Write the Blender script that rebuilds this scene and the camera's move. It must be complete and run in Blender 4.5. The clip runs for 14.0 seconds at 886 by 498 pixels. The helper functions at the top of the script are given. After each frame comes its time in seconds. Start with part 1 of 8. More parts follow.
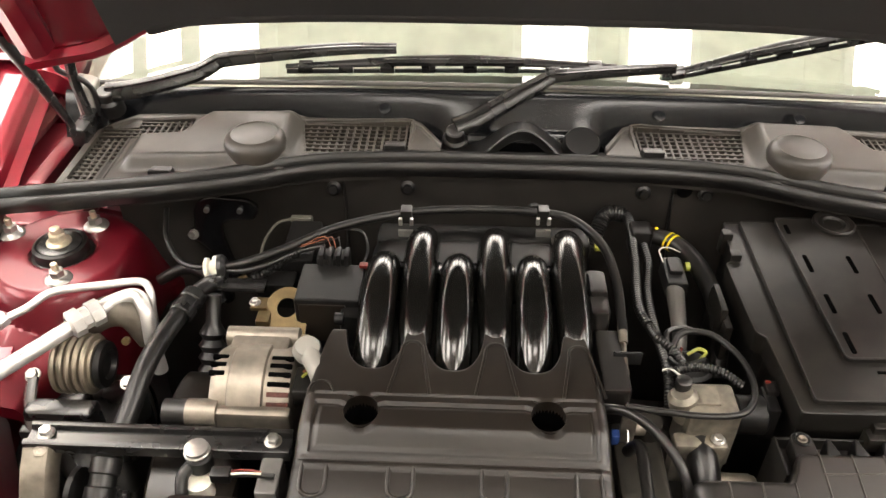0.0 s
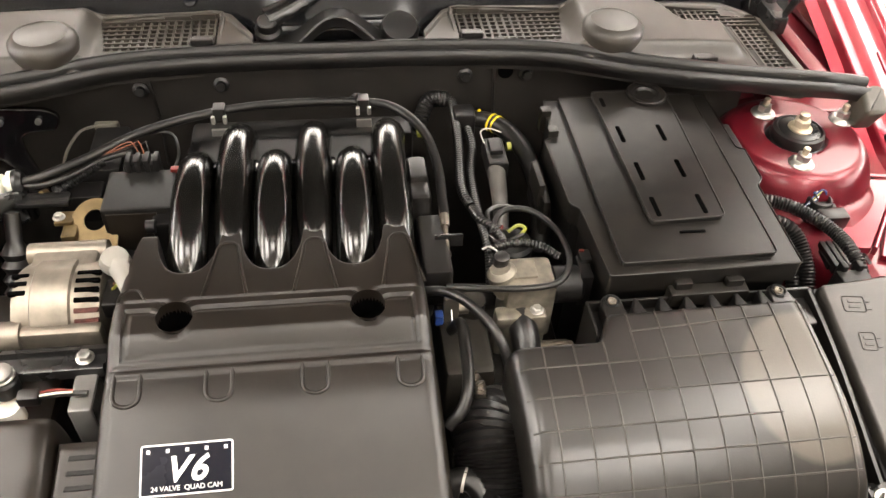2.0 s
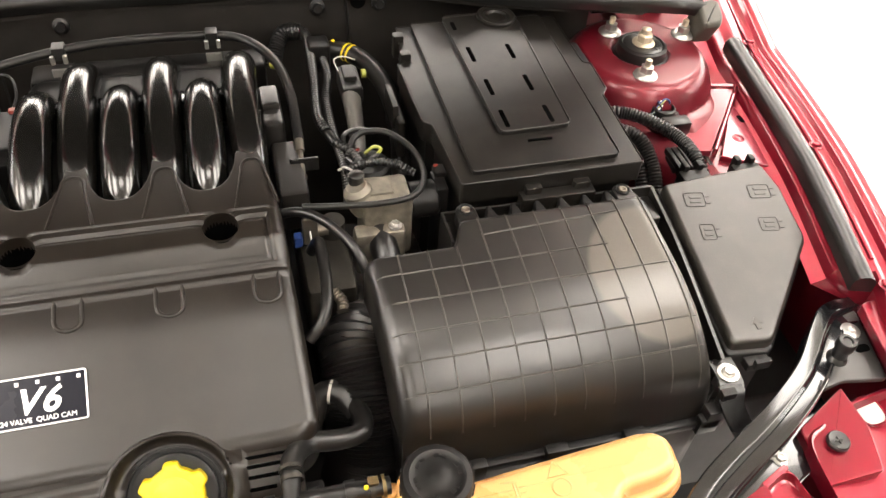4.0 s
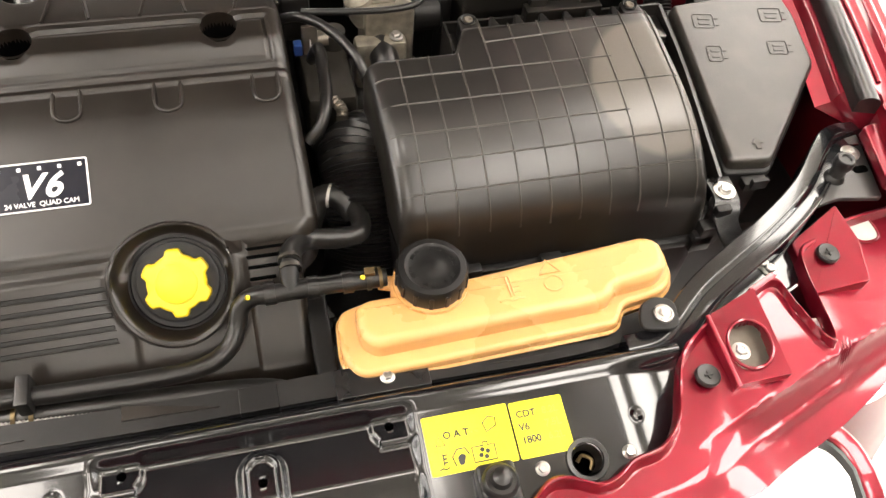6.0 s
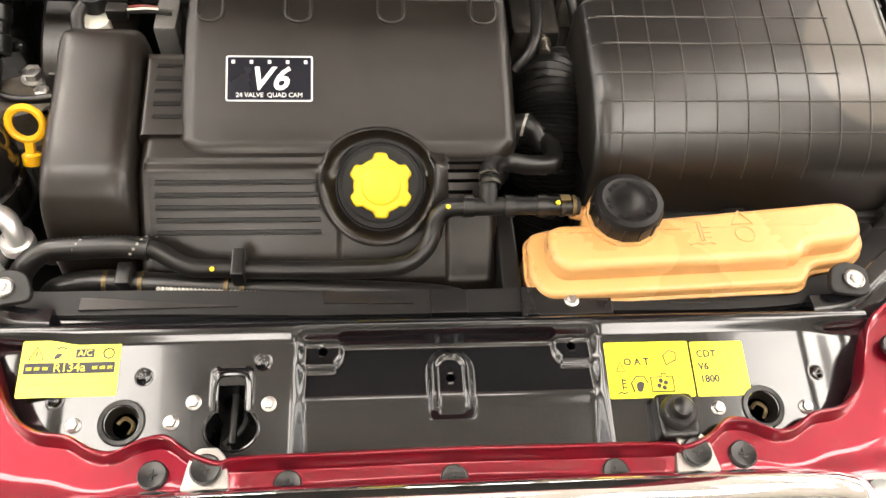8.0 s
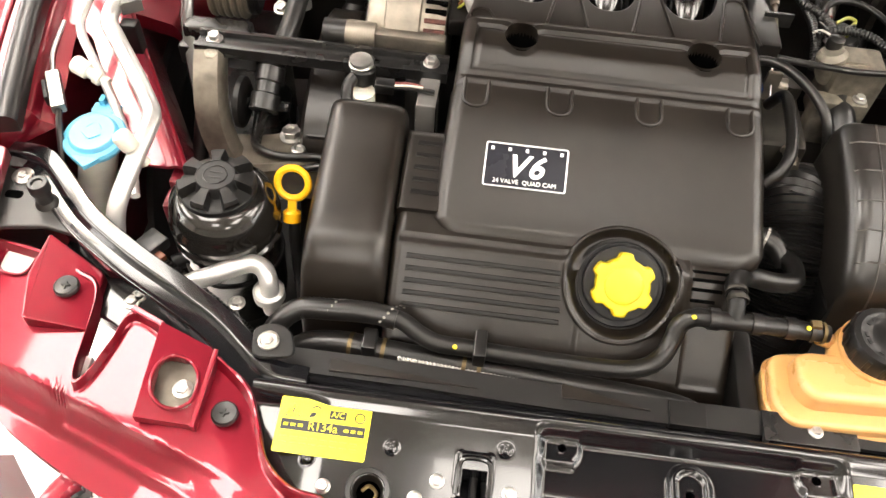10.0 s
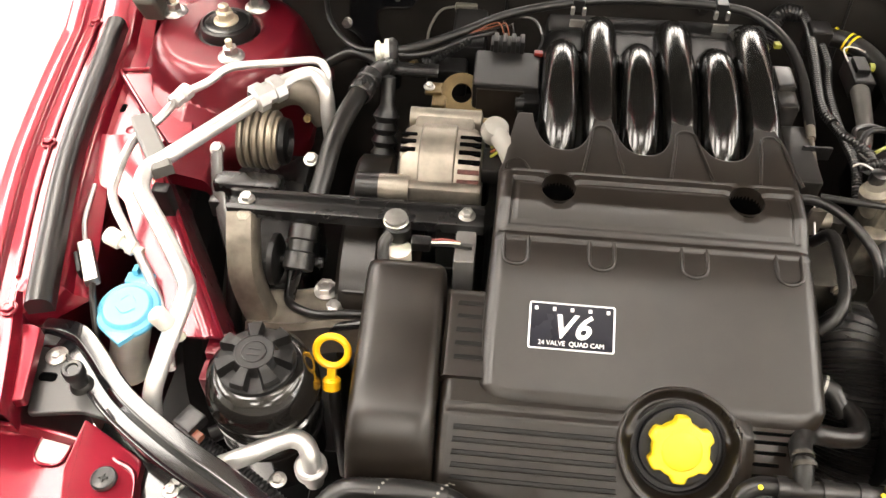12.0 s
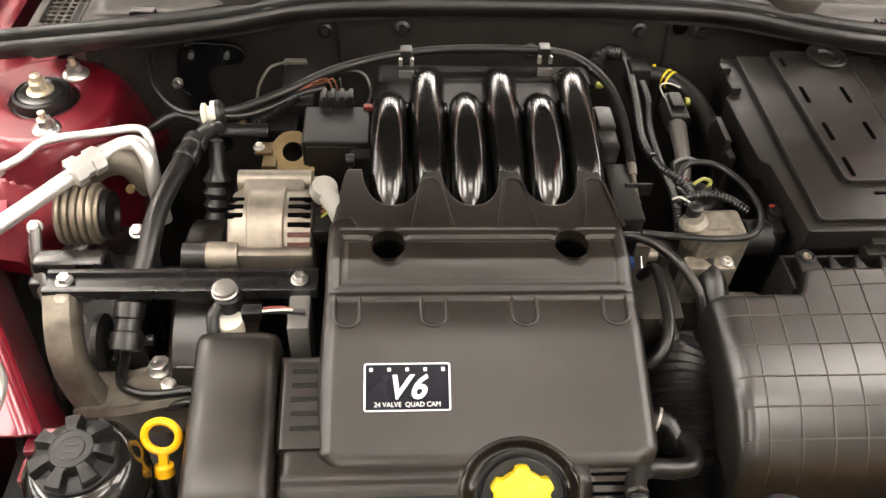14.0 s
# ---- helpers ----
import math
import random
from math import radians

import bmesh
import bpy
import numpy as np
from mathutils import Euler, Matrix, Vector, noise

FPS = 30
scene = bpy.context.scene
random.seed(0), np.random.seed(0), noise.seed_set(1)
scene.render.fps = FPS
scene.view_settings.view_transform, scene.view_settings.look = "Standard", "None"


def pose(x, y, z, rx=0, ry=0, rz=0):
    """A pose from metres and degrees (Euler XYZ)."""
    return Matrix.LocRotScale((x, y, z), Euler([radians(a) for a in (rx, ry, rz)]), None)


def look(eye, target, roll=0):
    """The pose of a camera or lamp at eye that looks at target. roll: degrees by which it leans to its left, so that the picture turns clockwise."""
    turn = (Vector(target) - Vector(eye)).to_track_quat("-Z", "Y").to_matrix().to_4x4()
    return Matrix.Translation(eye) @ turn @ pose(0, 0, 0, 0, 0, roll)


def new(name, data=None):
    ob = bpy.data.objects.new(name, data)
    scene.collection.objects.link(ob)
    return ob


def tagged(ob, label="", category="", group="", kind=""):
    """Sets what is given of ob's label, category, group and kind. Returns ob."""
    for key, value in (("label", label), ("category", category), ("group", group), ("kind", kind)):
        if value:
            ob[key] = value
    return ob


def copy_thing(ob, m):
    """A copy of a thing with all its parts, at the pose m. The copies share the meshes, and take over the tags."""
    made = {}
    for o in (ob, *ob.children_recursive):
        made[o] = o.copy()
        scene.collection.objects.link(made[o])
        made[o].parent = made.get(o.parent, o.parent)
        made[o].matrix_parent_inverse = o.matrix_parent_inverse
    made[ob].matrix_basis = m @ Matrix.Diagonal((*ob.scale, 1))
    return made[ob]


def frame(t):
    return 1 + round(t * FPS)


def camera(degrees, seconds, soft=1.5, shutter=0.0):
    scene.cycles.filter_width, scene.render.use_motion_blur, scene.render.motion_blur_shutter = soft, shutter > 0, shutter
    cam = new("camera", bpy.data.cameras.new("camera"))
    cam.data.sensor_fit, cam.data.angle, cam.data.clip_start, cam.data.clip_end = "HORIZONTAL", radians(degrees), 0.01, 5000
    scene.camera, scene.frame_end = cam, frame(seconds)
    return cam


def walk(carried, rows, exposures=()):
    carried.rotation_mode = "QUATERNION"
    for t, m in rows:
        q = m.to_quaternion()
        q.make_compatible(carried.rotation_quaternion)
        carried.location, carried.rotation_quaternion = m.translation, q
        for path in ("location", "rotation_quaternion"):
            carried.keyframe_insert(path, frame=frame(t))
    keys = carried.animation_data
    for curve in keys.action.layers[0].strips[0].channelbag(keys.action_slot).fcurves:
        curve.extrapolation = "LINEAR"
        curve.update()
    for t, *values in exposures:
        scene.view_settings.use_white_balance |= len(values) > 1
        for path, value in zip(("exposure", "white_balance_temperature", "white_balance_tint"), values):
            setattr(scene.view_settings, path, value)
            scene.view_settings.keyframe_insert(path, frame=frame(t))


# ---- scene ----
cam = camera(57.8, 14.0)
PATH = [
    (0, (-0.083, -0.115, 1.519), (-0.132, 1.463, 0.291), 0.6),
    (0.5, (-0.083, -0.116, 1.515), (-0.122, 1.397, 0.207), -0.4),
    (1, (-0.065, -0.122, 1.498), (-0.029, 1.327, 0.119), 0.7),
    (1.5, (-0.042, -0.121, 1.499), (0.094, 1.3, 0.098), 2.3),
    (2, (-0.005, -0.118, 1.498), (0.229, 1.292, 0.099), 3.3),
    (2.5, (0.019, -0.123, 1.498), (0.336, 1.271, 0.099), 4.1),
    (3, (0.033, -0.135, 1.497), (0.42, 1.237, 0.094), 4.6),
    (3.2, (0.04, -0.144, 1.492), (0.451, 1.221, 0.089), 4.8),
    (5.3, (0.048, -0.246, 1.413), (0.495, 0.967, -0.113), 7.0),
    (5.5, (0.047, -0.252, 1.408), (0.479, 0.941, -0.138), 7.0),
    (6, (0.041, -0.254, 1.409), (0.435, 0.871, -0.197), 7.4),
    (6.5, (0.019, -0.279, 1.399), (0.37, 0.847, -0.217), 7.3),
    (7, (-0.009, -0.289, 1.396), (0.288, 0.815, -0.245), 7.4),
    (7.5, (-0.037, -0.293, 1.394), (0.198, 0.807, -0.26), 7.2),
    (8, (-0.067, -0.294, 1.395), (0.109, 0.811, -0.263), 6.8),
    (8.5, (-0.103, -0.294, 1.393), (0.015, 0.826, -0.26), 6.7),
    (9, (-0.136, -0.29, 1.397), (-0.095, 0.854, -0.244), 5.8),
    (9.2, (-0.153, -0.288, 1.4), (-0.136, 0.869, -0.232), 5.8),
    (11.3, (-0.261, -0.214, 1.446), (-0.405, 1.054, -0.094), 2.0),
    (11.5, (-0.262, -0.203, 1.449), (-0.398, 1.078, -0.08), 2.0),
    (12, (-0.255, -0.179, 1.464), (-0.367, 1.136, -0.039), 0.8),
    (12.5, (-0.252, -0.165, 1.466), (-0.315, 1.185, -0.008), -0.4),
    (13, (-0.214, -0.15, 1.47), (-0.182, 1.206, 0.0), 0.3),
    (13.5, (-0.19, -0.141, 1.478), (-0.08, 1.217, 0.014), 2.8),
    (14, (-0.181, -0.145, 1.483), (-0.054, 1.225, 0.031), 3.6),
]
walk(cam, [(t, look(eye, target, roll)) for t, eye, target, roll in PATH], [(0.0, -0.1), (1.0, 0.02), (2.5, 0.25), (4.2, 0.1), (5.5, 0.02), (7.5, -0.14), (8.3, -0.09), (9.0, 0.05), (11.5, 0.08), (12.5, 0.2), (14.0, 0.05)])

# ---- world, lights, exposure ----
world = bpy.data.worlds.new("world")
scene.world = world
world.use_nodes = True
world.node_tree.nodes["Background"].inputs[0].default_value = (0.9, 0.95, 1.0, 1)
world.node_tree.nodes["Background"].inputs[1].default_value = 0.15
LIGHT = 16.5
DAYLIGHT = 6.0
LIGHT_ROWS = [(0.26, 2.3), (0.75, 2.3)]
# wide panels, added out of view for fill and highlights: across, along, and their share of the long one's width and
# length
ADDED_ROWS = [(-1.1, 4.5, 1.9, 1.0), (-0.35, 4.95, 1.7, 1.0), (0.5, 4.95, 1.7, 1.0), (1.35, 4.5, 1.9, 1.0), (-1.12, 0.03, 2.5, 0.28), (1.50, 0.03, 2.2, 0.28), (-1.45, 1.30, 2.1, 0.36), (1.95, 1.35, 1.3, 0.32), (0.10, 0.0, 2.3, 0.08), (-1.95, 2.2, 2.6, 0.5), (2.45, 2.45, 2.6, 0.45), (-2.0, 4.3, 2.0, 0.3), (2.0, 4.3, 2.0, 0.3), (2.85, 0.25, 3.0, 0.55), (-2.75, 0.15, 3.0, 0.60), (-0.62, -1.75, 1.7, 0.35), (1.05, -1.15, 2.0, 0.40), (0.9, -3.0, 2.0, 0.3)]
CEILING = 2.75

# ---- materials ----
def material(name, color, rough=0.5, metal=0.0, coat=0.0, grain=0.0, grain_size=0.0006, stain=0.15, stain_size=0.05,
             rough_var=0.1, spec=0.5, sub=0.0, bright=0.0, bump_dist=0.0004, dust=0.0, coat_rough=0.03):
    m = bpy.data.materials.new(name)
    m.use_nodes = True
    nt = m.node_tree
    b = nt.nodes["Principled BSDF"]
    b.inputs["Roughness"].default_value = rough
    b.inputs["Metallic"].default_value = metal
    b.inputs["Coat Weight"].default_value = coat
    b.inputs["Coat Roughness"].default_value = coat_rough
    b.inputs["Specular IOR Level"].default_value = spec
    if sub:
        b.inputs["Subsurface Weight"].default_value = sub
        b.inputs["Subsurface Radius"].default_value = (0.02, 0.012, 0.006)
        b.inputs["Subsurface Scale"].default_value = 0.5
    if bright:
        b.inputs["Emission Color"].default_value = (*color, 1)
        b.inputs["Emission Strength"].default_value = bright
    co = nt.nodes.new("ShaderNodeTexCoord")
    large = nt.nodes.new("ShaderNodeTexNoise")
    large.inputs["Scale"].default_value = 1 / stain_size
    large.inputs["Detail"].default_value = 6
    nt.links.new(co.outputs["Object"], large.inputs["Vector"])
    small = nt.nodes.new("ShaderNodeTexNoise")
    small.inputs["Scale"].default_value = 0.3 / grain_size
    small.inputs["Detail"].default_value = 3
    nt.links.new(co.outputs["Object"], small.inputs["Vector"])
    ramp = nt.nodes.new("ShaderNodeMapRange")
    ramp.inputs["From Min"].default_value, ramp.inputs["From Max"].default_value = 0.3, 0.7
    ramp.inputs["To Min"].default_value, ramp.inputs["To Max"].default_value = 1 - stain, 1 + stain
    nt.links.new(large.outputs["Fac"], ramp.inputs["Value"])
    mix = nt.nodes.new("ShaderNodeMix")
    mix.data_type, mix.blend_type = "RGBA", "MULTIPLY"
    mix.inputs[0].default_value = 1.0
    mix.inputs[6].default_value = (*color, 1)
    nt.links.new(ramp.outputs["Result"], mix.inputs[7])
    out = mix.outputs[2]
    if dust:
        # a thin film of dust in uneven patches
        fine = nt.nodes.new("ShaderNodeTexNoise")
        fine.inputs["Scale"].default_value, fine.inputs["Detail"].default_value = 35, 8
        nt.links.new(co.outputs["Object"], fine.inputs["Vector"])
        dr = nt.nodes.new("ShaderNodeMapRange")
        dr.inputs["From Min"].default_value, dr.inputs["From Max"].default_value = 0.45, 0.75
        dr.inputs["To Max"].default_value = dust
        nt.links.new(fine.outputs["Fac"], dr.inputs["Value"])
        dm = nt.nodes.new("ShaderNodeMix")
        dm.data_type = "RGBA"
        dm.inputs[7].default_value = (0.22, 0.19, 0.15, 1)
        nt.links.new(dr.outputs["Result"], dm.inputs[0])
        nt.links.new(out, dm.inputs[6])
        out = dm.outputs[2]
    nt.links.new(out, b.inputs["Base Color"])
    if rough_var:
        rr = nt.nodes.new("ShaderNodeMapRange")
        rr.inputs["From Min"].default_value, rr.inputs["From Max"].default_value = 0.3, 0.7
        rr.inputs["To Min"].default_value = max(0.02, rough * (1 - rough_var))
        rr.inputs["To Max"].default_value = min(1.0, rough * (1 + rough_var))
        nt.links.new(large.outputs["Fac"], rr.inputs["Value"])
        nt.links.new(rr.outputs["Result"], b.inputs["Roughness"])
    if grain:
        bump = nt.nodes.new("ShaderNodeBump")
        bump.inputs["Strength"].default_value = grain
        bump.inputs["Distance"].default_value = bump_dist
        nt.links.new(small.outputs["Fac"], bump.inputs["Height"])
        nt.links.new(bump.outputs["Normal"], b.inputs["Normal"])
    return m


COVER = material("satin_black_plastic", (0.0085, 0.0062, 0.0044), 0.34, spec=0.46, grain=0.14, stain=0.2, rough_var=0.10, dust=0.018)
BOX = material("textured_grey_black_plastic", (0.0085, 0.0075, 0.0066), 0.30, spec=0.6, grain=0.14, stain=0.15, rough_var=0.04, dust=0.018)
COWL = material("weathered_grey_plastic", (0.029, 0.0245, 0.0195), 0.42, spec=0.58, grain=0.2, stain=0.22, dust=0.06)
DARK = material("dark_plastic", (0.0045, 0.0042, 0.004), 0.42, spec=0.3, grain=0.2, stain=0.25, dust=0.012)
GLOSS = material("gloss_black_plastic", (0.010, 0.009, 0.008), 0.13, coat=0.3, stain=0.1, rough_var=0.25)
RUNNER = material("polished_black_runner", (0.004, 0.0037, 0.0032), 0.16, spec=0.7, coat=0.0, stain=0.1, rough_var=0.2)
BLACKPAINT = material("gloss_black_paint", (0.006, 0.006, 0.0068), 0.13, spec=0.55, coat=0.3, stain=0.15, rough_var=0.3, grain=0.02, grain_size=0.004)
SATINPAINT = material("satin_black_paint", (0.010, 0.0095, 0.0092), 0.27, stain=0.2, grain=0.06, grain_size=0.003)
RED = material("red_metallic_paint", (0.200, 0.006, 0.018), 0.32, spec=0.25, metal=0.6, coat=1.0, coat_rough=0.05, stain=0.08, rough_var=0.1)
REDBAY = material("dusty_red_bay_paint", (0.200, 0.008, 0.022), 0.38, spec=0.3, metal=0.5, coat=1.0, coat_rough=0.15, stain=0.10, rough_var=0.15)
# Darker and duller than RED, for inner wings, hinge wells and the holder.
REDDULL = material("dull_dark_red_paint", (0.115, 0.004, 0.011), 0.40, spec=0.25, metal=0.5, coat=0.55, coat_rough=0.20, stain=0.14, grain=0.08, grain_size=0.002)
RUBBER = material("black_rubber", (0.0065, 0.006, 0.0057), 0.33, spec=0.5, grain=0.12, stain=0.25, dust=0.015)
BOOT = material("faded_olive_rubber", (0.055, 0.051, 0.041), 0.5, grain=0.2, stain=0.25, dust=0.05)
HOSE = material("hose_rubber", (0.0075, 0.007, 0.0066), 0.32, spec=0.38, grain=0.12, stain=0.2, dust=0.015)
FOAM = material("dark_firewall_foam", (0.0145, 0.0126, 0.0108), 0.6, spec=0.25, grain=0.5, grain_size=0.002, stain=0.3)
CAST = material("cast_aluminium", (0.23, 0.205, 0.17), 0.45, metal=0.85, grain=0.5, grain_size=0.0015, stain=0.25, stain_size=0.02)
ALU = material("aluminium_pipe", (0.62, 0.605, 0.585), 0.38, metal=0.75, grain=0.1, stain=0.1, stain_size=0.03)
OLDCAST = material("dull_cast_alloy", (0.13, 0.113, 0.09), 0.5, metal=0.6, grain=0.5, grain_size=0.002, stain=0.35, stain_size=0.02)
ZINC = material("zinc_plated_steel", (0.42, 0.41, 0.385), 0.32, metal=0.9, stain=0.12, stain_size=0.01)
GOLD = material("yellow_passivated_steel", (0.125, 0.09, 0.042), 0.40, metal=0.75, stain=0.25, stain_size=0.015)
DARKCAST = material("grimy_cast_alloy", (0.035, 0.031, 0.025), 0.5, metal=0.5, grain=0.5, grain_size=0.002, stain=0.4, stain_size=0.02)
RIBALU = material("ribbed_pulley_alloy", (0.25, 0.215, 0.165), 0.42, metal=0.7, grain=0.3, stain=0.2, stain_size=0.02)
CHROME = material("chrome", (0.85, 0.85, 0.86), 0.05, metal=1.0, stain=0.02, rough_var=0)
TAN = material("amber_tank_plastic", (0.60, 0.335, 0.125), 0.28, stain=0.05, stain_size=0.06, sub=0.15, grain=0.1)
YELLOW = material("yellow_plastic", (0.66, 0.50, 0.01), 0.35, stain=0.04, grain=0.1, sub=0.05)
AMBER = material("orange_yellow_plastic", (0.82, 0.42, 0.005), 0.35, stain=0.05)
BLUE = material("light_blue_plastic", (0.11, 0.41, 0.60), 0.35, stain=0.06, sub=0.05)
LABEL = material("yellow_label_film", (0.80, 0.70, 0.01), 0.30, stain=0.04, rough_var=0.05)
INK = material("black_ink", (0.015, 0.014, 0.012), 0.5, stain=0.05)
FAINT = material("worn_olive_ink", (0.40, 0.34, 0.02), 0.45, stain=0.25, stain_size=0.004)
# Paler than the lid: light caught along the ribs painted in, with some dust.
RIBLIT = material("lit_dusty_rib_plastic", (0.034, 0.030, 0.0255), 0.34, spec=0.6, stain=0.2, dust=0.05)
TROUGH = material("smooth_blue_black_plastic", (0.0055, 0.0060, 0.0072), 0.22, spec=0.36, stain=0.12, rough_var=0.15)


def pale_disc(m, x, y, r, share):
    """A round paler patch with a soft uneven rim, mixed into a material's colour."""
    nt = m.node_tree
    b = nt.nodes["Principled BSDF"]
    co = nt.nodes.new("ShaderNodeTexCoord")
    cut = nt.nodes.new("ShaderNodeVectorMath")
    cut.operation = "MULTIPLY_ADD"
    cut.inputs[1].default_value, cut.inputs[2].default_value = (1, 1, 0), (-x, -y, 0)
    nt.links.new(co.outputs["Object"], cut.inputs[0])
    away = nt.nodes.new("ShaderNodeVectorMath")
    away.operation = "LENGTH"
    nt.links.new(cut.outputs[0], away.inputs[0])
    rough = nt.nodes.new("ShaderNodeTexNoise")
    rough.inputs["Scale"].default_value, rough.inputs["Detail"].default_value = 30, 5
    nt.links.new(co.outputs["Object"], rough.inputs["Vector"])
    wob = nt.nodes.new("ShaderNodeMath")
    wob.operation = "MULTIPLY_ADD"
    wob.inputs[1].default_value = 0.006
    nt.links.new(rough.outputs["Fac"], wob.inputs[0])
    nt.links.new(away.outputs["Value"], wob.inputs[2])
    rim = nt.nodes.new("ShaderNodeMapRange")
    rim.inputs["From Min"].default_value, rim.inputs["From Max"].default_value = r + 0.006, r
    rim.inputs["To Max"].default_value = share
    nt.links.new(wob.outputs[0], rim.inputs["Value"])
    mix = nt.nodes.new("ShaderNodeMix")
    mix.data_type = "RGBA"
    mix.inputs[7].default_value = (0.24, 0.21, 0.17, 1)
    old = b.inputs["Base Color"].links[0].from_socket
    nt.links.new(rim.outputs["Result"], mix.inputs[0])
    nt.links.new(old, mix.inputs[6])
    nt.links.new(mix.outputs[2], b.inputs["Base Color"])
    return m


LID = pale_disc(material("textured_lid_plastic", (0.0085, 0.0074, 0.0063), 0.30, spec=0.6, grain=0.14, stain=0.15, rough_var=0.05, dust=0.02), 0.461, 0.322, 0.075, 0.25)
FUSELID = material("dusty_grey_lid_plastic", (0.022, 0.0195, 0.0165), 0.34, spec=0.72, grain=0.14, stain=0.18, rough_var=0.06, dust=0.06)
BRACKETGREY = material("satin_grey_black_paint", (0.020, 0.019, 0.018), 0.42, spec=0.7, stain=0.2, grain=0.1, grain_size=0.002)
BATTERY = material("dusty_black_case_plastic", (0.0062, 0.0053, 0.0044), 0.36, spec=0.33, grain=0.14, stain=0.2, rough_var=0.06, dust=0.03)
BADGE = material("dark_navy_enamel", (0.004, 0.004, 0.009), 0.26, spec=0.16, coat=0.0, stain=0.05)
SILVER = material("silver_foil", (0.78, 0.78, 0.78), 0.32, metal=0.35, stain=0.03)
WHITEPL = material("milky_white_plastic", (0.62, 0.60, 0.52), 0.45, stain=0.12, sub=0.1)
SMOKE = material("smoky_grey_plastic", (0.060, 0.056, 0.051), 0.36, stain=0.25)
GREYPL = material("pale_grey_plastic", (0.42, 0.40, 0.37), 0.45, stain=0.1)
BRACKET = material("grey_painted_steel", (0.12, 0.115, 0.11), 0.25, coat=0.7, stain=0.15)
BOOTGREY = material("mid_grey_rubber", (0.20, 0.19, 0.17), 0.5, stain=0.15, dust=0.05)
COPPER = material("copper_winding", (0.06, 0.018, 0.014), 0.45, metal=0.5, stain=0.4, stain_size=0.004)
WIRERED = material("red_wire", (0.14, 0.012, 0.008), 0.4, stain=0.1)
WIREYEL = material("yellow_green_wire", (0.22, 0.225, 0.03), 0.4, stain=0.1)
WIREORG = material("orange_wire", (0.120, 0.030, 0.009), 0.4, stain=0.1)
BLUEPL = material("dark_blue_plug", (0.012, 0.035, 0.14), 0.4, stain=0.1)
LAMPWHITE = material("frosted_headlamp_lens", (0.80, 0.80, 0.79), 0.08, coat=1.0, stain=0.03)
STONE = material("white_floor_coating", (0.80, 0.79, 0.77), 0.25, stain=0.05, stain_size=0.6, grain=0.05, grain_size=0.01)
WALL = material("white_painted_wall", (0.80, 0.79, 0.76), 0.6, stain=0.03, stain_size=0.8, grain=0.1, grain_size=0.004)
DIMWALL = material("grey_painted_wall", (0.40, 0.38, 0.35), 0.7, stain=0.05, stain_size=0.8, grain=0.1, grain_size=0.004)
TILE = material("beige_ceiling_tile", (0.55, 0.51, 0.45), 0.85, stain=0.06, stain_size=0.2, grain=0.3, grain_size=0.006)
SKYGLOW = material("overcast_daylight", (1.0, 0.97, 0.94), 0.5, stain=0.0, rough_var=0, bright=DAYLIGHT)
LIT = material("lit_light_panel", (1.0, 0.935, 0.86), 0.5, stain=0.0, rough_var=0, bright=LIGHT)
TYRE = material("tyre_rubber", (0.018, 0.018, 0.018), 0.7, grain=0.3, grain_size=0.003)
LINER = material("bonnet_liner_felt", (0.018, 0.016, 0.015), 0.9, grain=0.8, grain_size=0.003, stain=0.3)
CABIN = material("beige_dashboard", (0.40, 0.37, 0.31), 0.6, grain=0.3, grain_size=0.002)

CLAMP = material("mid_grey_plastic", (0.085, 0.080, 0.074), 0.42, stain=0.12)
BRASS = material("pale_brass_nut", (0.56, 0.49, 0.37), 0.38, metal=0.7, stain=0.15, stain_size=0.008)
DIRTYCAST = material("stained_cast_alloy", (0.20, 0.18, 0.145), 0.5, metal=0.6, grain=0.5, grain_size=0.0015, stain=0.4, stain_size=0.015)
# Shineless near-black: the shade inside slots, holes and wells put into colour.
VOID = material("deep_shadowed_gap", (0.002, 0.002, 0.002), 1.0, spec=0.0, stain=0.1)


def glass_material(name, tint):
    m = bpy.data.materials.new(name)
    m.use_nodes = True
    b = m.node_tree.nodes["Principled BSDF"]
    b.inputs["Base Color"].default_value = (*tint, 1)
    b.inputs["Transmission Weight"].default_value = 1.0
    b.inputs["Roughness"].default_value = 0.0
    b.inputs["IOR"].default_value = 1.5
    b.inputs["Coat Weight"].default_value = 1.0
    b.inputs["Coat Roughness"].default_value = 0.0
    return m


GLASS = glass_material("tinted_windscreen_glass", (0.74, 0.92, 0.84))
CLEAR = glass_material("clear_window_glass", (0.98, 0.98, 0.98))

# ---- building helpers ----
def smooth(mesh, angle=38):
    for p in mesh.polygons:
        p.use_smooth = True
    mesh.set_sharp_from_angle(angle=radians(angle))


def finish(bm, name, mat, angle=38, second=None):
    mesh = bpy.data.meshes.new(name)
    bmesh.ops.recalc_face_normals(bm, faces=bm.faces)
    bm.to_mesh(mesh)
    bm.free()
    mesh.materials.append(mat)
    if second:
        mesh.materials.append(second)
    smooth(mesh, angle)
    return mesh


def even(ob):
    """Flat faces stay flat beside rounded edges."""
    if len(ob.data.polygons) < 3000 and any(len(p.vertices) > 4 for p in ob.data.polygons) or len(ob.data.polygons) < 200:
        w = ob.modifiers.new("even_normals", "WEIGHTED_NORMAL")
        w.keep_sharp = True
    return ob


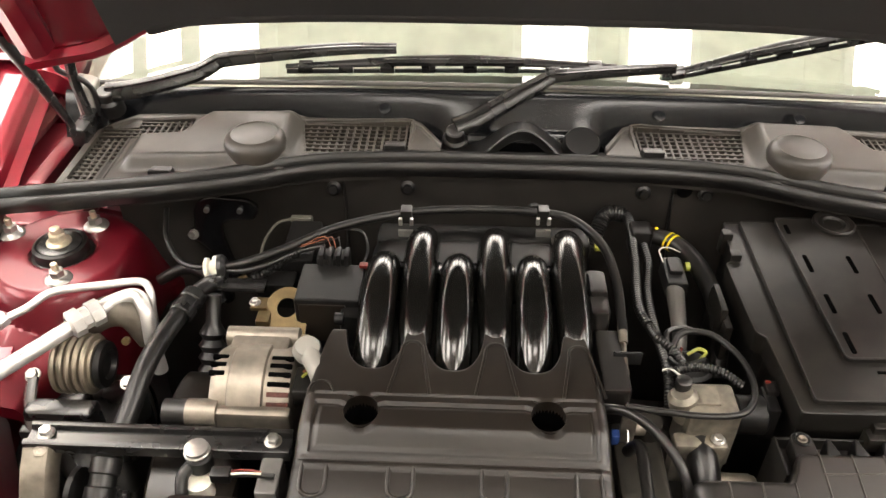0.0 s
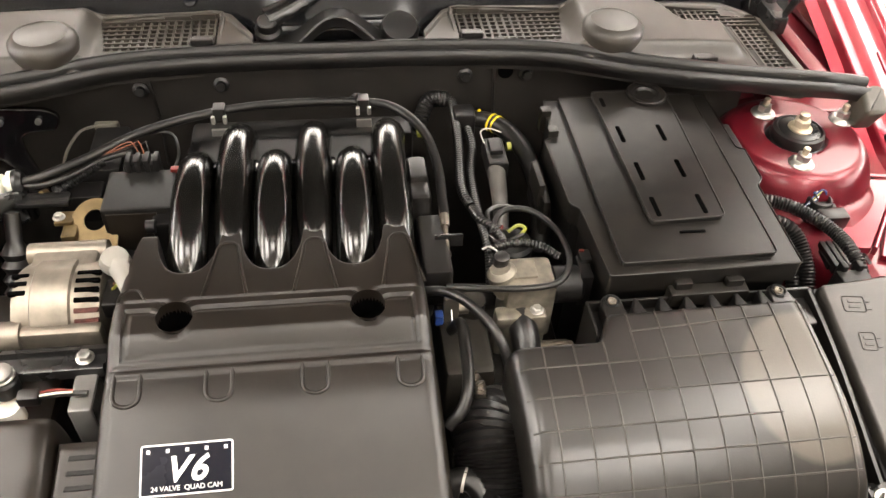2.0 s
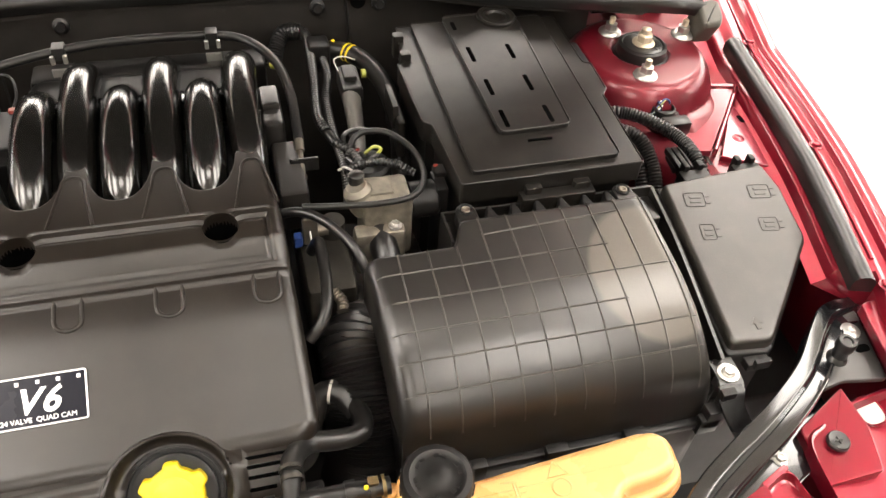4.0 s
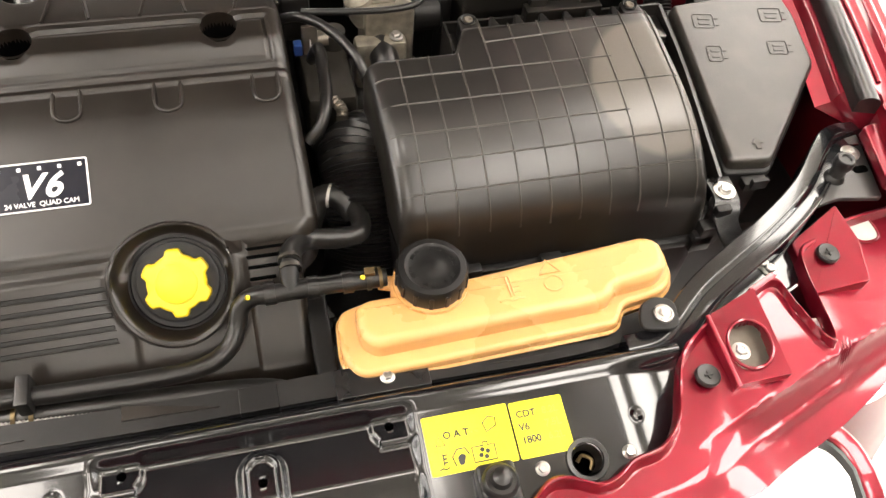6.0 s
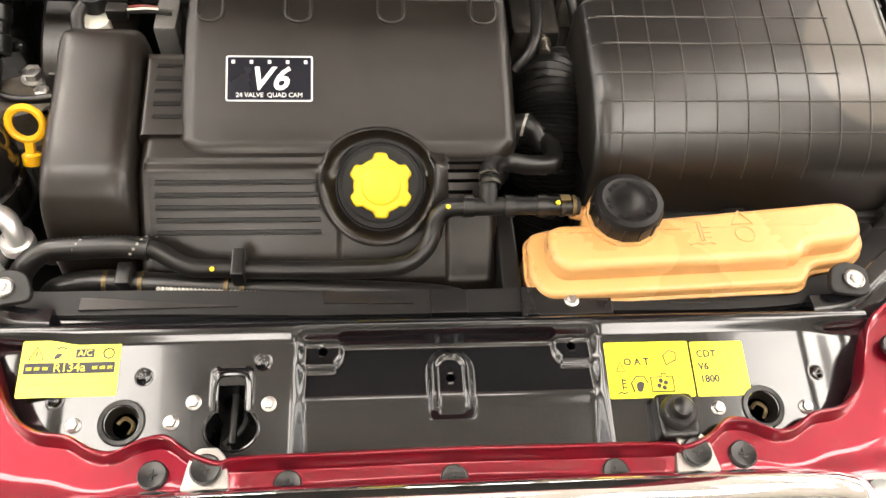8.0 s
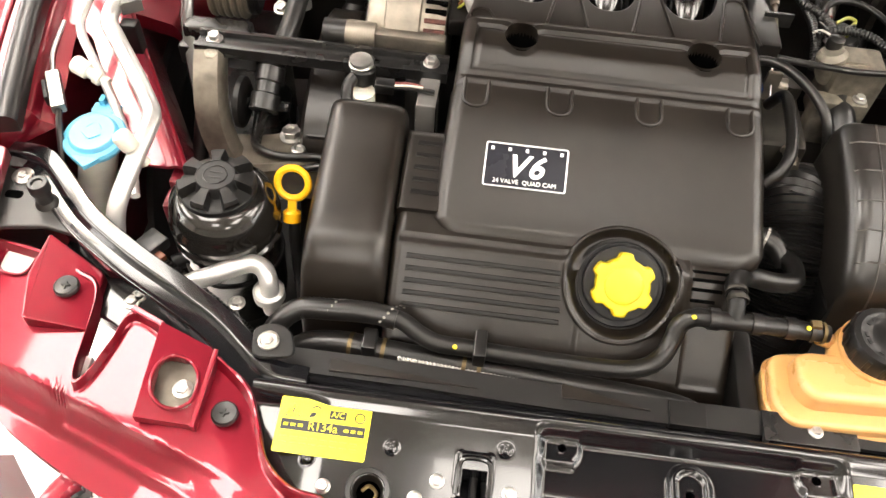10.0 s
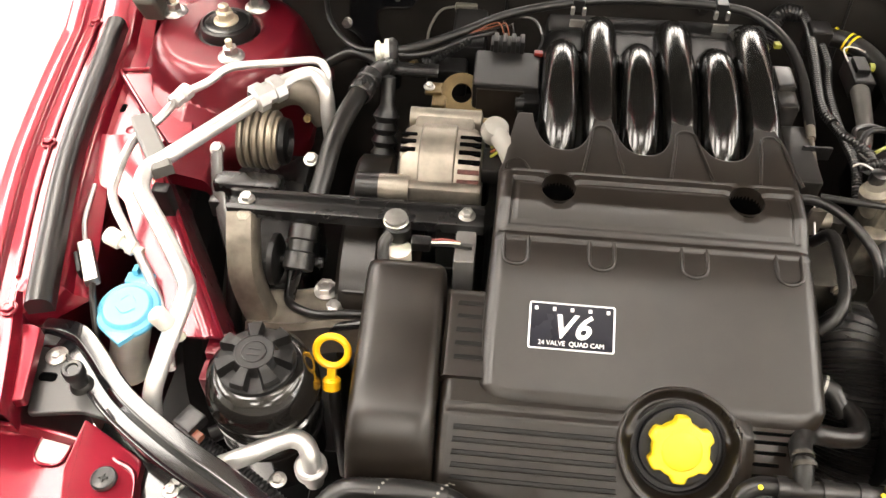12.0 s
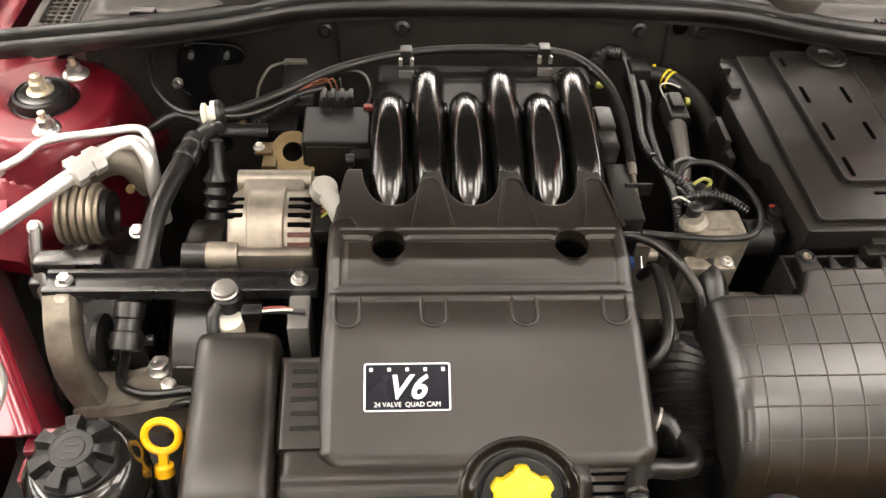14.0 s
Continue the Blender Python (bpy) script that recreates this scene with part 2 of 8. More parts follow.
def part(name, bm, mat, parent, label="", angle=38):
    """One mesh object under a thing or a part, built in the world's coordinates."""
    ob = even(new(name, finish(bm, name, mat, angle)))
    ob.parent = parent
    bpy.context.view_layer.update()
    ob.matrix_parent_inverse = parent.matrix_world.inverted()
    if label:
        tagged(ob, label)
    return ob


def thing(name, at, label, category, group="", kind=""):
    ob = new(name)
    ob.empty_display_size = 0.02
    ob.location = at
    bpy.context.view_layer.update()
    return tagged(ob, label, category, group, kind)


def solid(name, bm, mat, label, category, group="", kind="", angle=38):
    """A thing that is one mesh."""
    return tagged(new(name, finish(bm, name, mat, angle)), label, category, group, kind)


def joined(*parts):
    out = bmesh.new()
    for bm in parts:
        tmp = bpy.data.meshes.new("tmp")
        bm.to_mesh(tmp)
        bm.free()
        out.from_mesh(tmp)
        bpy.data.meshes.remove(tmp)
    return out


def moved(bm, m):
    bmesh.ops.transform(bm, matrix=m, verts=bm.verts)
    return bm


def box(x0, y0, z0, x1, y1, z1, bev=0.0, seg=2):
    bm = bmesh.new()
    bmesh.ops.create_cube(bm, size=1.0)
    for v in bm.verts:
        v.co = Vector((x0 + (x1 - x0) * (v.co.x + 0.5), y0 + (y1 - y0) * (v.co.y + 0.5), z0 + (z1 - z0) * (v.co.z + 0.5)))
    if bev:
        bmesh.ops.bevel(bm, geom=bm.edges[:], offset=bev, segments=seg, profile=0.5, affect="EDGES")
    return bm


def rounded(pts, r, n=5):
    """A closed outline with its corners turned into arcs."""
    out = []
    k = len(pts)
    for i in range(k):
        p, a, c = Vector(pts[i][:2]), Vector(pts[i - 1][:2]), Vector(pts[(i + 1) % k][:2])
        rr = pts[i][2] if len(pts[i]) > 2 else r
        u, w = (a - p), (c - p)
        d = min(rr, 0.45 * u.length, 0.45 * w.length)
        s, e = p + u.normalized() * d, p + w.normalized() * d
        for j in range(n + 1):
            t = j / n
            out.append((1 - t) ** 2 * s + 2 * t * (1 - t) * p + t * t * e)
    return out


def prism(pts, z0, z1, bev=0.0, seg=3, taper=0.0, ztop=None):
    """An upright prism on an outline; its top edge rounded, its top lifted by ztop(x, y)."""
    p = [Vector(q[:2]) for q in pts]
    p = [q for i, q in enumerate(p) if (q - p[i - 1]).length > 1e-6]
    if sum(p[i - 1].x * p[i].y - p[i].x * p[i - 1].y for i in range(len(p))) < 0:
        p.reverse()
    n = len(p)
    inward = []
    for i in range(n):
        a, b = (p[i] - p[i - 1]).normalized(), (p[(i + 1) % n] - p[i]).normalized()
        na, nb = Vector((-a.y, a.x)), Vector((-b.y, b.x))
        m = na + nb
        m = m.normalized() if m.length > 1e-6 else na
        inward.append(m / max(0.6, m.dot(na)))
    c = sum(p, Vector((0, 0))) / n
    levels = [(0.0, z0, taper)]
    if bev:
        levels += [(bev * (1 - math.cos(t)), z1 - bev * (1 - math.sin(t)), 0.0) for t in [k * math.pi / 2 / seg for k in range(seg + 1)]]
    else:
        levels.append((0.0, z1, 0.0))
    bm = bmesh.new()
    rings = []
    for o, z, tp in levels:
        ring = []
        for q, d in zip(p, inward):
            e = c + (q - c) * (1 + tp) + d * o
            lift = ztop(e.x, e.y) * max(0.0, min(1.0, (z - z0) / (z1 - z0))) if ztop else 0.0
            ring.append(bm.verts.new((e.x, e.y, z + lift)))
        rings.append(ring)
    bm.faces.new(rings[0][::-1])
    bm.faces.new(rings[-1])
    for a, b in zip(rings, rings[1:]):
        for i in range(n):
            bm.faces.new((a[i], a[(i + 1) % n], b[(i + 1) % n], b[i]))
    return bm


def lathe(profile, n=28, at=(0, 0, 0), turn=None):
    """A body turned round z from (radius, height) pairs; turn: a rotation matrix."""
    bm = bmesh.new()
    rings = []
    for r, z in profile:
        if r < 1e-5:
            rings.append([bm.verts.new((0, 0, z))])
        else:
            rings.append([bm.verts.new((r * math.cos(2 * math.pi * i / n), r * math.sin(2 * math.pi * i / n), z)) for i in range(n)])
    for a, b in zip(rings, rings[1:]):
        for i in range(n):
            j = (i + 1) % n
            if len(a) == 1 and len(b) == 1:
                continue
            if len(a) == 1:
                bm.faces.new((a[0], b[j], b[i]))
            elif len(b) == 1:
                bm.faces.new((a[i], a[j], b[0]))
            else:
                bm.faces.new((a[i], a[j], b[j], b[i]))
    m = Matrix.Translation(at)
    if turn is not None:
        m = m @ turn
    return moved(bm, m)


def towards(d):
    """The rotation that turns z into the direction d."""
    return Vector((0, 0, 1)).rotation_difference(Vector(d)).to_matrix().to_4x4()


ALONG_X = Matrix.Rotation(radians(90), 4, "Y")
ALONG_Y = Matrix.Rotation(radians(-90), 4, "X")


def spline(pts, steps=6, closed=False):
    """A smooth line through the points."""
    p = [Vector(q) for q in pts]
    out = []
    n = len(p)
    last = n if closed else n - 1
    for i in range(last):
        a = p[(i - 1) % n] if closed or i > 0 else p[0] * 2 - p[1]
        b, c = p[i], p[(i + 1) % n]
        d = p[(i + 2) % n] if closed or i + 2 < n else p[-1] * 2 - p[-2]
        for j in range(steps):
            t = j / steps
            out.append(0.5 * ((2 * b) + (c - a) * t + (2 * a - 5 * b + 4 * c - d) * t * t + (3 * b - a - 3 * c + d) * t ** 3))
    if not closed:
        out.append(p[-1])
    return out


def tube(pts, r, n=10, steps=6, closed=False, ridged=0.0, flat=1.0):
    """A round tube along a smooth line; r may be a list with one radius a given point; ridged: depth of rings."""
    line = spline(pts, steps, closed) if steps > 1 else [Vector(q) for q in pts]
    if isinstance(r, (list, tuple)):
        rad = [x[0] for x in spline([(q, 0, 0) for q in r], steps, closed)] if steps > 1 else list(r)
    else:
        rad = [r] * len(line)
    if ridged:
        dense, rr, acc = [], [], 0
        for a, b, q in zip(line, line[1:], rad):
            k = max(1, int((b - a).length / 0.0018))
            for j in range(k):
                dense.append(a.lerp(b, j / k))
                rr.append(q + (ridged if acc % 2 else -ridged))
                acc += 1
        line, rad = dense, rr
    bm = bmesh.new()
    rings = []
    t = (line[1] - line[0]).normalized()
    side = t.orthogonal().normalized()
    for i, c in enumerate(line):
        if closed:
            t2 = (line[(i + 1) % len(line)] - line[i - 1]).normalized()
        else:
            t2 = (line[min(i + 1, len(line) - 1)] - line[max(i - 1, 0)]).normalized()
        side = (t.rotation_difference(t2) @ side)
        side = (side - t2 * side.dot(t2)).normalized()
        t = t2
        up = t.cross(side)
        rings.append([bm.verts.new(c + rad[i] * (math.cos(2 * math.pi * k / n) * side + flat * math.sin(2 * math.pi * k / n) * up)) for k in range(n)])
    pairs = list(zip(rings, rings[1:])) + ([(rings[-1], rings[0])] if closed else [])
    for a, b in pairs:
        for k in range(n):
            bm.faces.new((a[k], a[(k + 1) % n], b[(k + 1) % n], b[k]))
    if not closed:
        bm.faces.new(rings[0][::-1])
        bm.faces.new(rings[-1])
    return bm


def sweep(pts, section, steps=6, up=(0, 0, 1)):
    """A section of (across, up) pairs carried along a smooth line."""
    line = spline(pts, steps) if steps > 1 else [Vector(q) for q in pts]
    bm = bmesh.new()
    rings = []
    for i, c in enumerate(line):
        t = (line[min(i + 1, len(line) - 1)] - line[max(i - 1, 0)]).normalized()
        right = t.cross(Vector(up)).normalized()
        above = right.cross(t)
        rings.append([bm.verts.new(c + a * right + b * above) for a, b in section])
    k = len(section)
    for a, b in zip(rings, rings[1:]):
        for i in range(k):
            bm.faces.new((a[i], a[(i + 1) % k], b[(i + 1) % k], b[i]))
    bm.faces.new(rings[0][::-1])
    bm.faces.new(rings[-1])
    return bm


def step(a, b, x):
    t = max(0.0, min(1.0, (x - a) / (b - a)))
    return t * t * (3 - 2 * t)


def curve(pairs):
    """A smooth function through (x, y) pairs."""
    xs, ys = [p[0] for p in pairs], [p[1] for p in pairs]

    def f(x):
        if x <= xs[0]:
            return ys[0]
        for i in range(len(xs) - 1):
            if x <= xs[i + 1]:
                t = (x - xs[i]) / (xs[i + 1] - xs[i])
                return ys[i] + (ys[i + 1] - ys[i]) * t
        return ys[-1]
    return f


def flow(pairs):
    """A smooth function through (x, y) pairs that never overshoots them."""
    xs, ys = [p[0] for p in pairs], [p[1] for p in pairs]
    n = len(xs)
    d = [(ys[i + 1] - ys[i]) / (xs[i + 1] - xs[i]) for i in range(n - 1)]
    k = [d[0]] + [2 * d[i - 1] * d[i] / (d[i - 1] + d[i]) if d[i - 1] * d[i] > 0 else 0.0 for i in range(1, n - 1)] + [d[-1]]

    def f(x):
        if x <= xs[0]:
            return ys[0]
        for i in range(n - 1):
            if x <= xs[i + 1]:
                w = xs[i + 1] - xs[i]
                t = (x - xs[i]) / w
                return ((1 + 2 * t) * ys[i] + t * w * k[i]) * (1 - t) ** 2 + ((3 - 2 * t) * ys[i + 1] + (t - 1) * w * k[i + 1]) * t * t
        return ys[-1]
    return f


def sheet(nu, nv, point, keep=None, thick=0.002, circles=()):
    """A pressed sheet: point(u, v) for u, v in 0..1. keep(x, y): which faces stay. circles: (x, y, r) round holes."""
    grid = [[Vector(point(i / nu, j / nv)) for j in range(nv + 1)] for i in range(nu + 1)]
    for x, y, r in circles:
        for col in grid:
            for p in col:
                d = Vector((p.x - x, p.y - y))
                if r * 0.62 < d.length < r * 1.35:
                    d = d.normalized() * r
                    p.x, p.y = x + d.x, y + d.y
    bm = bmesh.new()
    vs = [[bm.verts.new(p) for p in col] for col in grid]
    for i in range(nu):
        for j in range(nv):
            q = (vs[i][j], vs[i + 1][j], vs[i + 1][j + 1], vs[i][j + 1])
            c = (q[0].co + q[1].co + q[2].co + q[3].co) / 4
            if keep and not keep(c.x, c.y):
                continue
            if any((c.x - x) ** 2 + (c.y - y) ** 2 < (r * 0.95) ** 2 for x, y, r in circles):
                continue
            bm.faces.new(q)
    bmesh.ops.delete(bm, geom=[v for v in bm.verts if not v.link_faces], context="VERTS")
    if thick:
        # the open border is folded down
        border = [e for e in bm.edges if len(e.link_faces) == 1]
        made = bmesh.ops.extrude_edge_only(bm, edges=border)["geom"]
        for v in made:
            if isinstance(v, bmesh.types.BMVert):
                v.co.z -= thick
    return bm


def bolt(at, r=0.007, hgt=0.006, washer=1.45, axis=(0, 0, 1)):
    """A flanged hexagon head."""
    fl = lathe([(0, 0), (r * washer, 0), (r * washer, 0.0012), (r * 1.05, 0.0022), (0, 0.0022)], 20)
    hx = lathe([(0, 0.001), (r, 0.001), (r, hgt - 0.0008), (r * 0.85, hgt), (r * 0.5, hgt), (r * 0.4, hgt - 0.0008), (0, hgt - 0.0008)], 6)
    return moved(joined(fl, hx), Matrix.Translation(at) @ towards(axis))


def words(text, size, m, depth=0.0002, align="CENTER", shear=0.0, spacing=1.0, bold=0.0):
    """Raised letters in the built-in font, as a bmesh; m: where their plane lies."""
    c = bpy.data.curves.new("letters", "FONT")
    c.body, c.size, c.extrude, c.align_x, c.align_y = text, size, depth, align, "CENTER"
    c.shear, c.space_character = shear, spacing
    c.resolution_u = 3
    c.offset = bold
    ob = new("letters", c)
    mesh = bpy.data.meshes.new_from_object(ob.evaluated_get(bpy.context.evaluated_depsgraph_get()))
    bm = bmesh.new()
    bm.from_mesh(mesh)
    bpy.data.objects.remove(ob)
    bpy.data.curves.remove(c)
    bpy.data.meshes.remove(mesh)
    return moved(bm, m)


def plane_at(origin, right, up):
    """A frame whose x is right, y is up and z the normal."""
    x = Vector(right).normalized()
    z = x.cross(Vector(up)).normalized()
    y = z.cross(x)
    m = Matrix((x, y, z)).transposed().to_4x4()
    m.translation = origin
    return m


def mirror(pts):
    return [(-p[0], *p[1:]) for p in pts]

# ---- the room ----
def room():
    flo = solid("floor", box(-4.5, -4.5, -0.12, 4.5, 6.5, 0.0), STONE, "glossy white coated showroom floor", "floor", kind="structure")
    for name, b in (("wall_north", (-4.5, 6.5, 0, 4.5, 6.7, 3.0)), ("wall_south", (-4.5, -4.7, 0, 4.5, -4.5, 3.0)),
                    ):
        south = name == "wall_south"
        solid(name, box(*b), DIMWALL if south else WALL, "plain grey painted wall" if south else "plain white painted showroom wall", "wall", kind="structure")
    # side walls, each with one long window to the daylight
    for i, (name, s) in enumerate((("wall_east", 1), ("wall_west", -1))):
        a, b = sorted((s * 4.5, s * 4.7))
        solid(name, joined(box(a, -4.7, 0, b, 6.7, 0.35), box(a, -4.7, 2.35, b, 6.7, 3.0), box(a, -4.7, 0.35, b, -1.5, 2.35), box(a, 5.5, 0.35, b, 6.7, 2.35)), WALL, "white painted showroom wall round a long window", "wall", kind="structure")
        win = thing("window_%d" % (i + 1), (s * 4.6, 2.0, 0.35), "long showroom window with white frames", "window", kind="structure")
        m0, m1 = sorted((s * 4.56, s * 4.64))
        for y in (-1.5, 0.22, 1.97, 3.72, 5.44):
            part("mullion", box(m0, y, 0.41, m1, y + 0.06, 2.29, 0.004), WALL, win)
        for z in (0.35, 2.29):
            part("window_frame", box(m0, -1.5, z, m1, 5.5, z + 0.06, 0.004), WALL, win)
        for y in (-1.44, 0.28, 2.03, 3.78):
            pane = part("pane", box(s * 4.597, y, 0.41, s * 4.603, y + 1.66, 2.29), CLEAR, win)
            pane.visible_shadow = False
        g0, g1 = sorted((s * 5.6, s * 5.62))
        solid("backdrop", box(g0, -3.2, 0.0, g1, 7.2, 3.6), SKYGLOW, "bright overcast daylight outside the window", "backdrop", kind="structure")
    tiles = []
    for i in range(15):
        for j in range(18):
            x, y = -4.5 + 0.6 * i, -4.5 + 0.6 * j + 0.1
            tiles.append(box(x + 0.004, y + 0.004, CEILING, x + 0.596, y + 0.596, CEILING + 0.02))
    tiles.append(box(-4.5, -4.5, CEILING + 0.012, 4.5, 6.5, CEILING + 0.06))
    solid("ceiling", joined(*tiles), TILE, "beige suspended tile ceiling with thin joints", "ceiling", kind="structure")
    first = None
    for x, y in LIGHT_ROWS:
        if first is None:
            first = thing("ceiling_light", (x, y, CEILING), "long bright white fluorescent panel in the ceiling; wide copies are added", "light", "ceiling lights")
            rim = joined(box(x - 0.19, y - 1.39, CEILING - 0.035, x - 0.15, y + 1.39, CEILING + 0.005), box(x + 0.15, y - 1.39, CEILING - 0.035, x + 0.19, y + 1.39, CEILING + 0.005),
                         box(x - 0.15, y - 1.39, CEILING - 0.035, x + 0.15, y - 1.35, CEILING + 0.005), box(x - 0.15, y + 1.35, CEILING - 0.035, x + 0.15, y + 1.39, CEILING + 0.005))
            part("housing", rim, WALL, first)
            part("diffuser", box(x - 0.15, y - 1.35, CEILING - 0.025, x + 0.15, y + 1.35, CEILING - 0.012), LIT, first, "glowing white diffuser")
        else:
            copy_thing(first, Matrix.Translation((x, y, CEILING)))
    # Added wide copies, placed where the bay's surfaces should mirror something bright.
    for x, y, wide, long in ADDED_ROWS:
        copy_thing(first, Matrix.Translation((x, y, CEILING)) @ Matrix.Diagonal((wide, long, 1, 1)))


room()

# ---- the car's body ----
car = thing("car", (0, 0.6, 0), "dark red metallic saloon car with its bonnet open", "car")

# front crossmember, the black pressed panel behind the grille

def slam_z(x, y):
    ax = abs(x)
    plate = 0.7555 + 0.17 * (y + 0.01)
    plate -= 0.010 * step(0.315, 0.375, ax)
    inner = 0.748 + 0.02 * (y - 0.01) - 0.30 * max(0.0, -0.012 - y) ** 1.0 * step(0, 0.012, -0.012 - y)
    w = 1 - step(0.124, 0.137, ax)
    z = plate * (1 - w) + inner * w
    # raised tabs at the recess's rear corners, and the domed tab at its middle
    d = math.hypot(max(0, ax - 0.122), max(0, abs(y - 0.032) - 0.004)) if ax > 0.1 else math.hypot(ax - 0.112, max(0, abs(y - 0.032) - 0.004))
    z += 0.0045 * (1 - step(0.014, 0.020, d)) * w
    d = math.hypot(x, max(0.0, y - 0.008)) if y > 0.008 else max(ax, 0) if y > -0.034 else math.hypot(max(0, ax - 0.010), y + 0.034) + 0.010
    z += 0.0065 * (1 - step(0.0150, 0.0215, d)) * step(-0.036, -0.026, y)
    z -= 0.0030 * (1 - step(0.0105, 0.0135, d)) * step(-0.032, -0.026, y)
    # lip round the latch opening
    dx, dy = max(0, abs(x + 0.186) - 0.012), max(0, abs(y + 0.006) - 0.012)
    z += 0.003 * (1 - step(0.001, 0.005, math.hypot(dx, dy)))
    # small dimples
    for px, py in ((-0.259, 0.005), (-0.161, 0.015), (0.331, -0.006), (-0.33, -0.012)):
        z -= 0.003 * (1 - step(0.002, 0.007, math.hypot(x - px, y - py)))
    # ridge along the rear
    z += (0.769 - z) * step(0.031, 0.045, y)
    z -= 0.030 * step(0.047, 0.068, y)
    return z


def slam_keep(x, y):
    # keyhole: a narrow slot that widens into a round
    return not (abs(x + 0.186) < 0.0112 and -0.03 < y < -0.006 or math.hypot((x + 0.185) / 0.0215, (y + 0.041) / 0.0175) < 1)


slam = part("front_crossmember", sheet(468, 104, lambda u, v: ((u - 0.5) * 0.78, -0.085 + 0.172 * v, slam_z((u - 0.5) * 0.78, -0.085 + 0.172 * v)),
                                       slam_keep, 0.03, [(0, -0.0005, 0.0042), (-0.111, 0.027, 0.0042), (0.111, 0.027, 0.0042), (-0.274, -0.033, 0.0135), (0.274, -0.036, 0.0135)]),
            BLACKPAINT, car, "gloss black pressed steel front crossmember")
part("crossmember_shell", box(-0.40, -0.075, 0.62, 0.40, 0.07, 0.708, 0.01), DARK, car)
lat = part("bonnet_latch", joined(box(-0.188, -0.05, 0.712, -0.182, 0.0, 0.742, 0.002), box(-0.20, -0.055, 0.709, -0.165, 0.004, 0.714, 0.001),
                                  tube([(-0.192, -0.048, 0.735), (-0.176, -0.03, 0.735), (-0.176, 0.0, 0.73)], 0.003)), DARK, car, "greasy steel bonnet latch")
part("latch_gap", box(-0.212, -0.064, 0.700, -0.154, 0.012, 0.7085), VOID, car)
for x, y in ((-0.155, -0.021), (-0.217, -0.018), (-0.234, -0.034), (0.233, -0.036), (0.313, -0.037), (-0.312, -0.034)):
    part("panel_bolt", bolt((x, y, slam_z(x, y)), 0.0048, 0.005, 1.35, (0, -0.17, 1)), ZINC, slam)
for x, y in ((-0.274, -0.033), (0.274, -0.036)):
    z = slam_z(x, y)
    part("rubber_ring", lathe([(0.0105, -0.012), (0.0125, -0.003), (0.0150, 0.0015), (0.0185, 0.002), (0.0200, -0.001)], 36, (x, y, z), towards((0, -0.17, 1))), RUBBER, slam)
    part("spring_cup", lathe([(0.0133, 0.0), (0.0133, -0.03), (0.0, -0.03)], 24, (x, y, z)), VOID, slam)
    part("spring_end", tube([(x - 0.006, y + 0.003, z - 0.010), (x, y + 0.0075, z - 0.009), (x + 0.007, y + 0.002, z - 0.010), (x + 0.004, y - 0.006, z - 0.012)], 0.0018, 6, 5), GOLD, slam)
arch = [(-0.186 + a, b) for a, b in ((-0.0145, -0.026), (-0.0145, -0.010), (-0.0135, -0.002), (-0.010, 0.0030), (0.0, 0.0042), (0.010, 0.0030), (0.0135, -0.002), (0.0145, -0.010), (0.0145, -0.026))]
part("latch_rim", tube([(x, y, slam_z(x, y) + 0.0004) for x, y in arch], 0.0024, 8, 3), BLACKPAINT, slam, "raised arch over the latch")
part("latch_rim", tube([(-0.185 + 0.0220 * math.cos(radians(a)), -0.041 + 0.0180 * math.sin(radians(a)), slam_z(-0.185 + 0.024 * math.cos(radians(a)), -0.041 + 0.021 * math.sin(radians(a)))) for a in range(-220, 41, 13)], 0.0014, 6, 2), BLACKPAINT, slam)
part("bump_stop", joined(prism(rounded([(0.173, -0.066), (0.207, -0.066), (0.207, -0.026), (0.173, -0.026)], 0.006), 0.735, 0.766, 0.004),
                         lathe([(0.016, 0), (0.0155, 0.007), (0.013, 0.010), (0.0095, 0.010), (0.008, 0.017), (0.005, 0.019), (0, 0.019)], 24, (0.190, -0.045, 0.764))), RUBBER, car, "square black rubber bonnet stop")

# pressed arms that carry on the crossmember round the headlamps to the wings
ARM = [(0.345, 0.052, 0.764), (0.378, 0.054, 0.767), (0.402, 0.068, 0.773), (0.437, 0.095, 0.779), (0.478, 0.118, 0.783), (0.537, 0.149, 0.786), (0.600, 0.190, 0.788), (0.645, 0.234, 0.789), (0.672, 0.256, 0.789), (0.708, 0.262, 0.785)]
ARM_SECTION = [(-0.018, -0.030), (-0.018, -0.002), (-0.0165, 0.0), (-0.004, 0.0005), (-0.001, -0.0008), (0.003, -0.0055), (0.0125, -0.0055), (0.0145, -0.004), (0.0165, -0.004), (0.018, -0.006), (0.018, -0.030)]
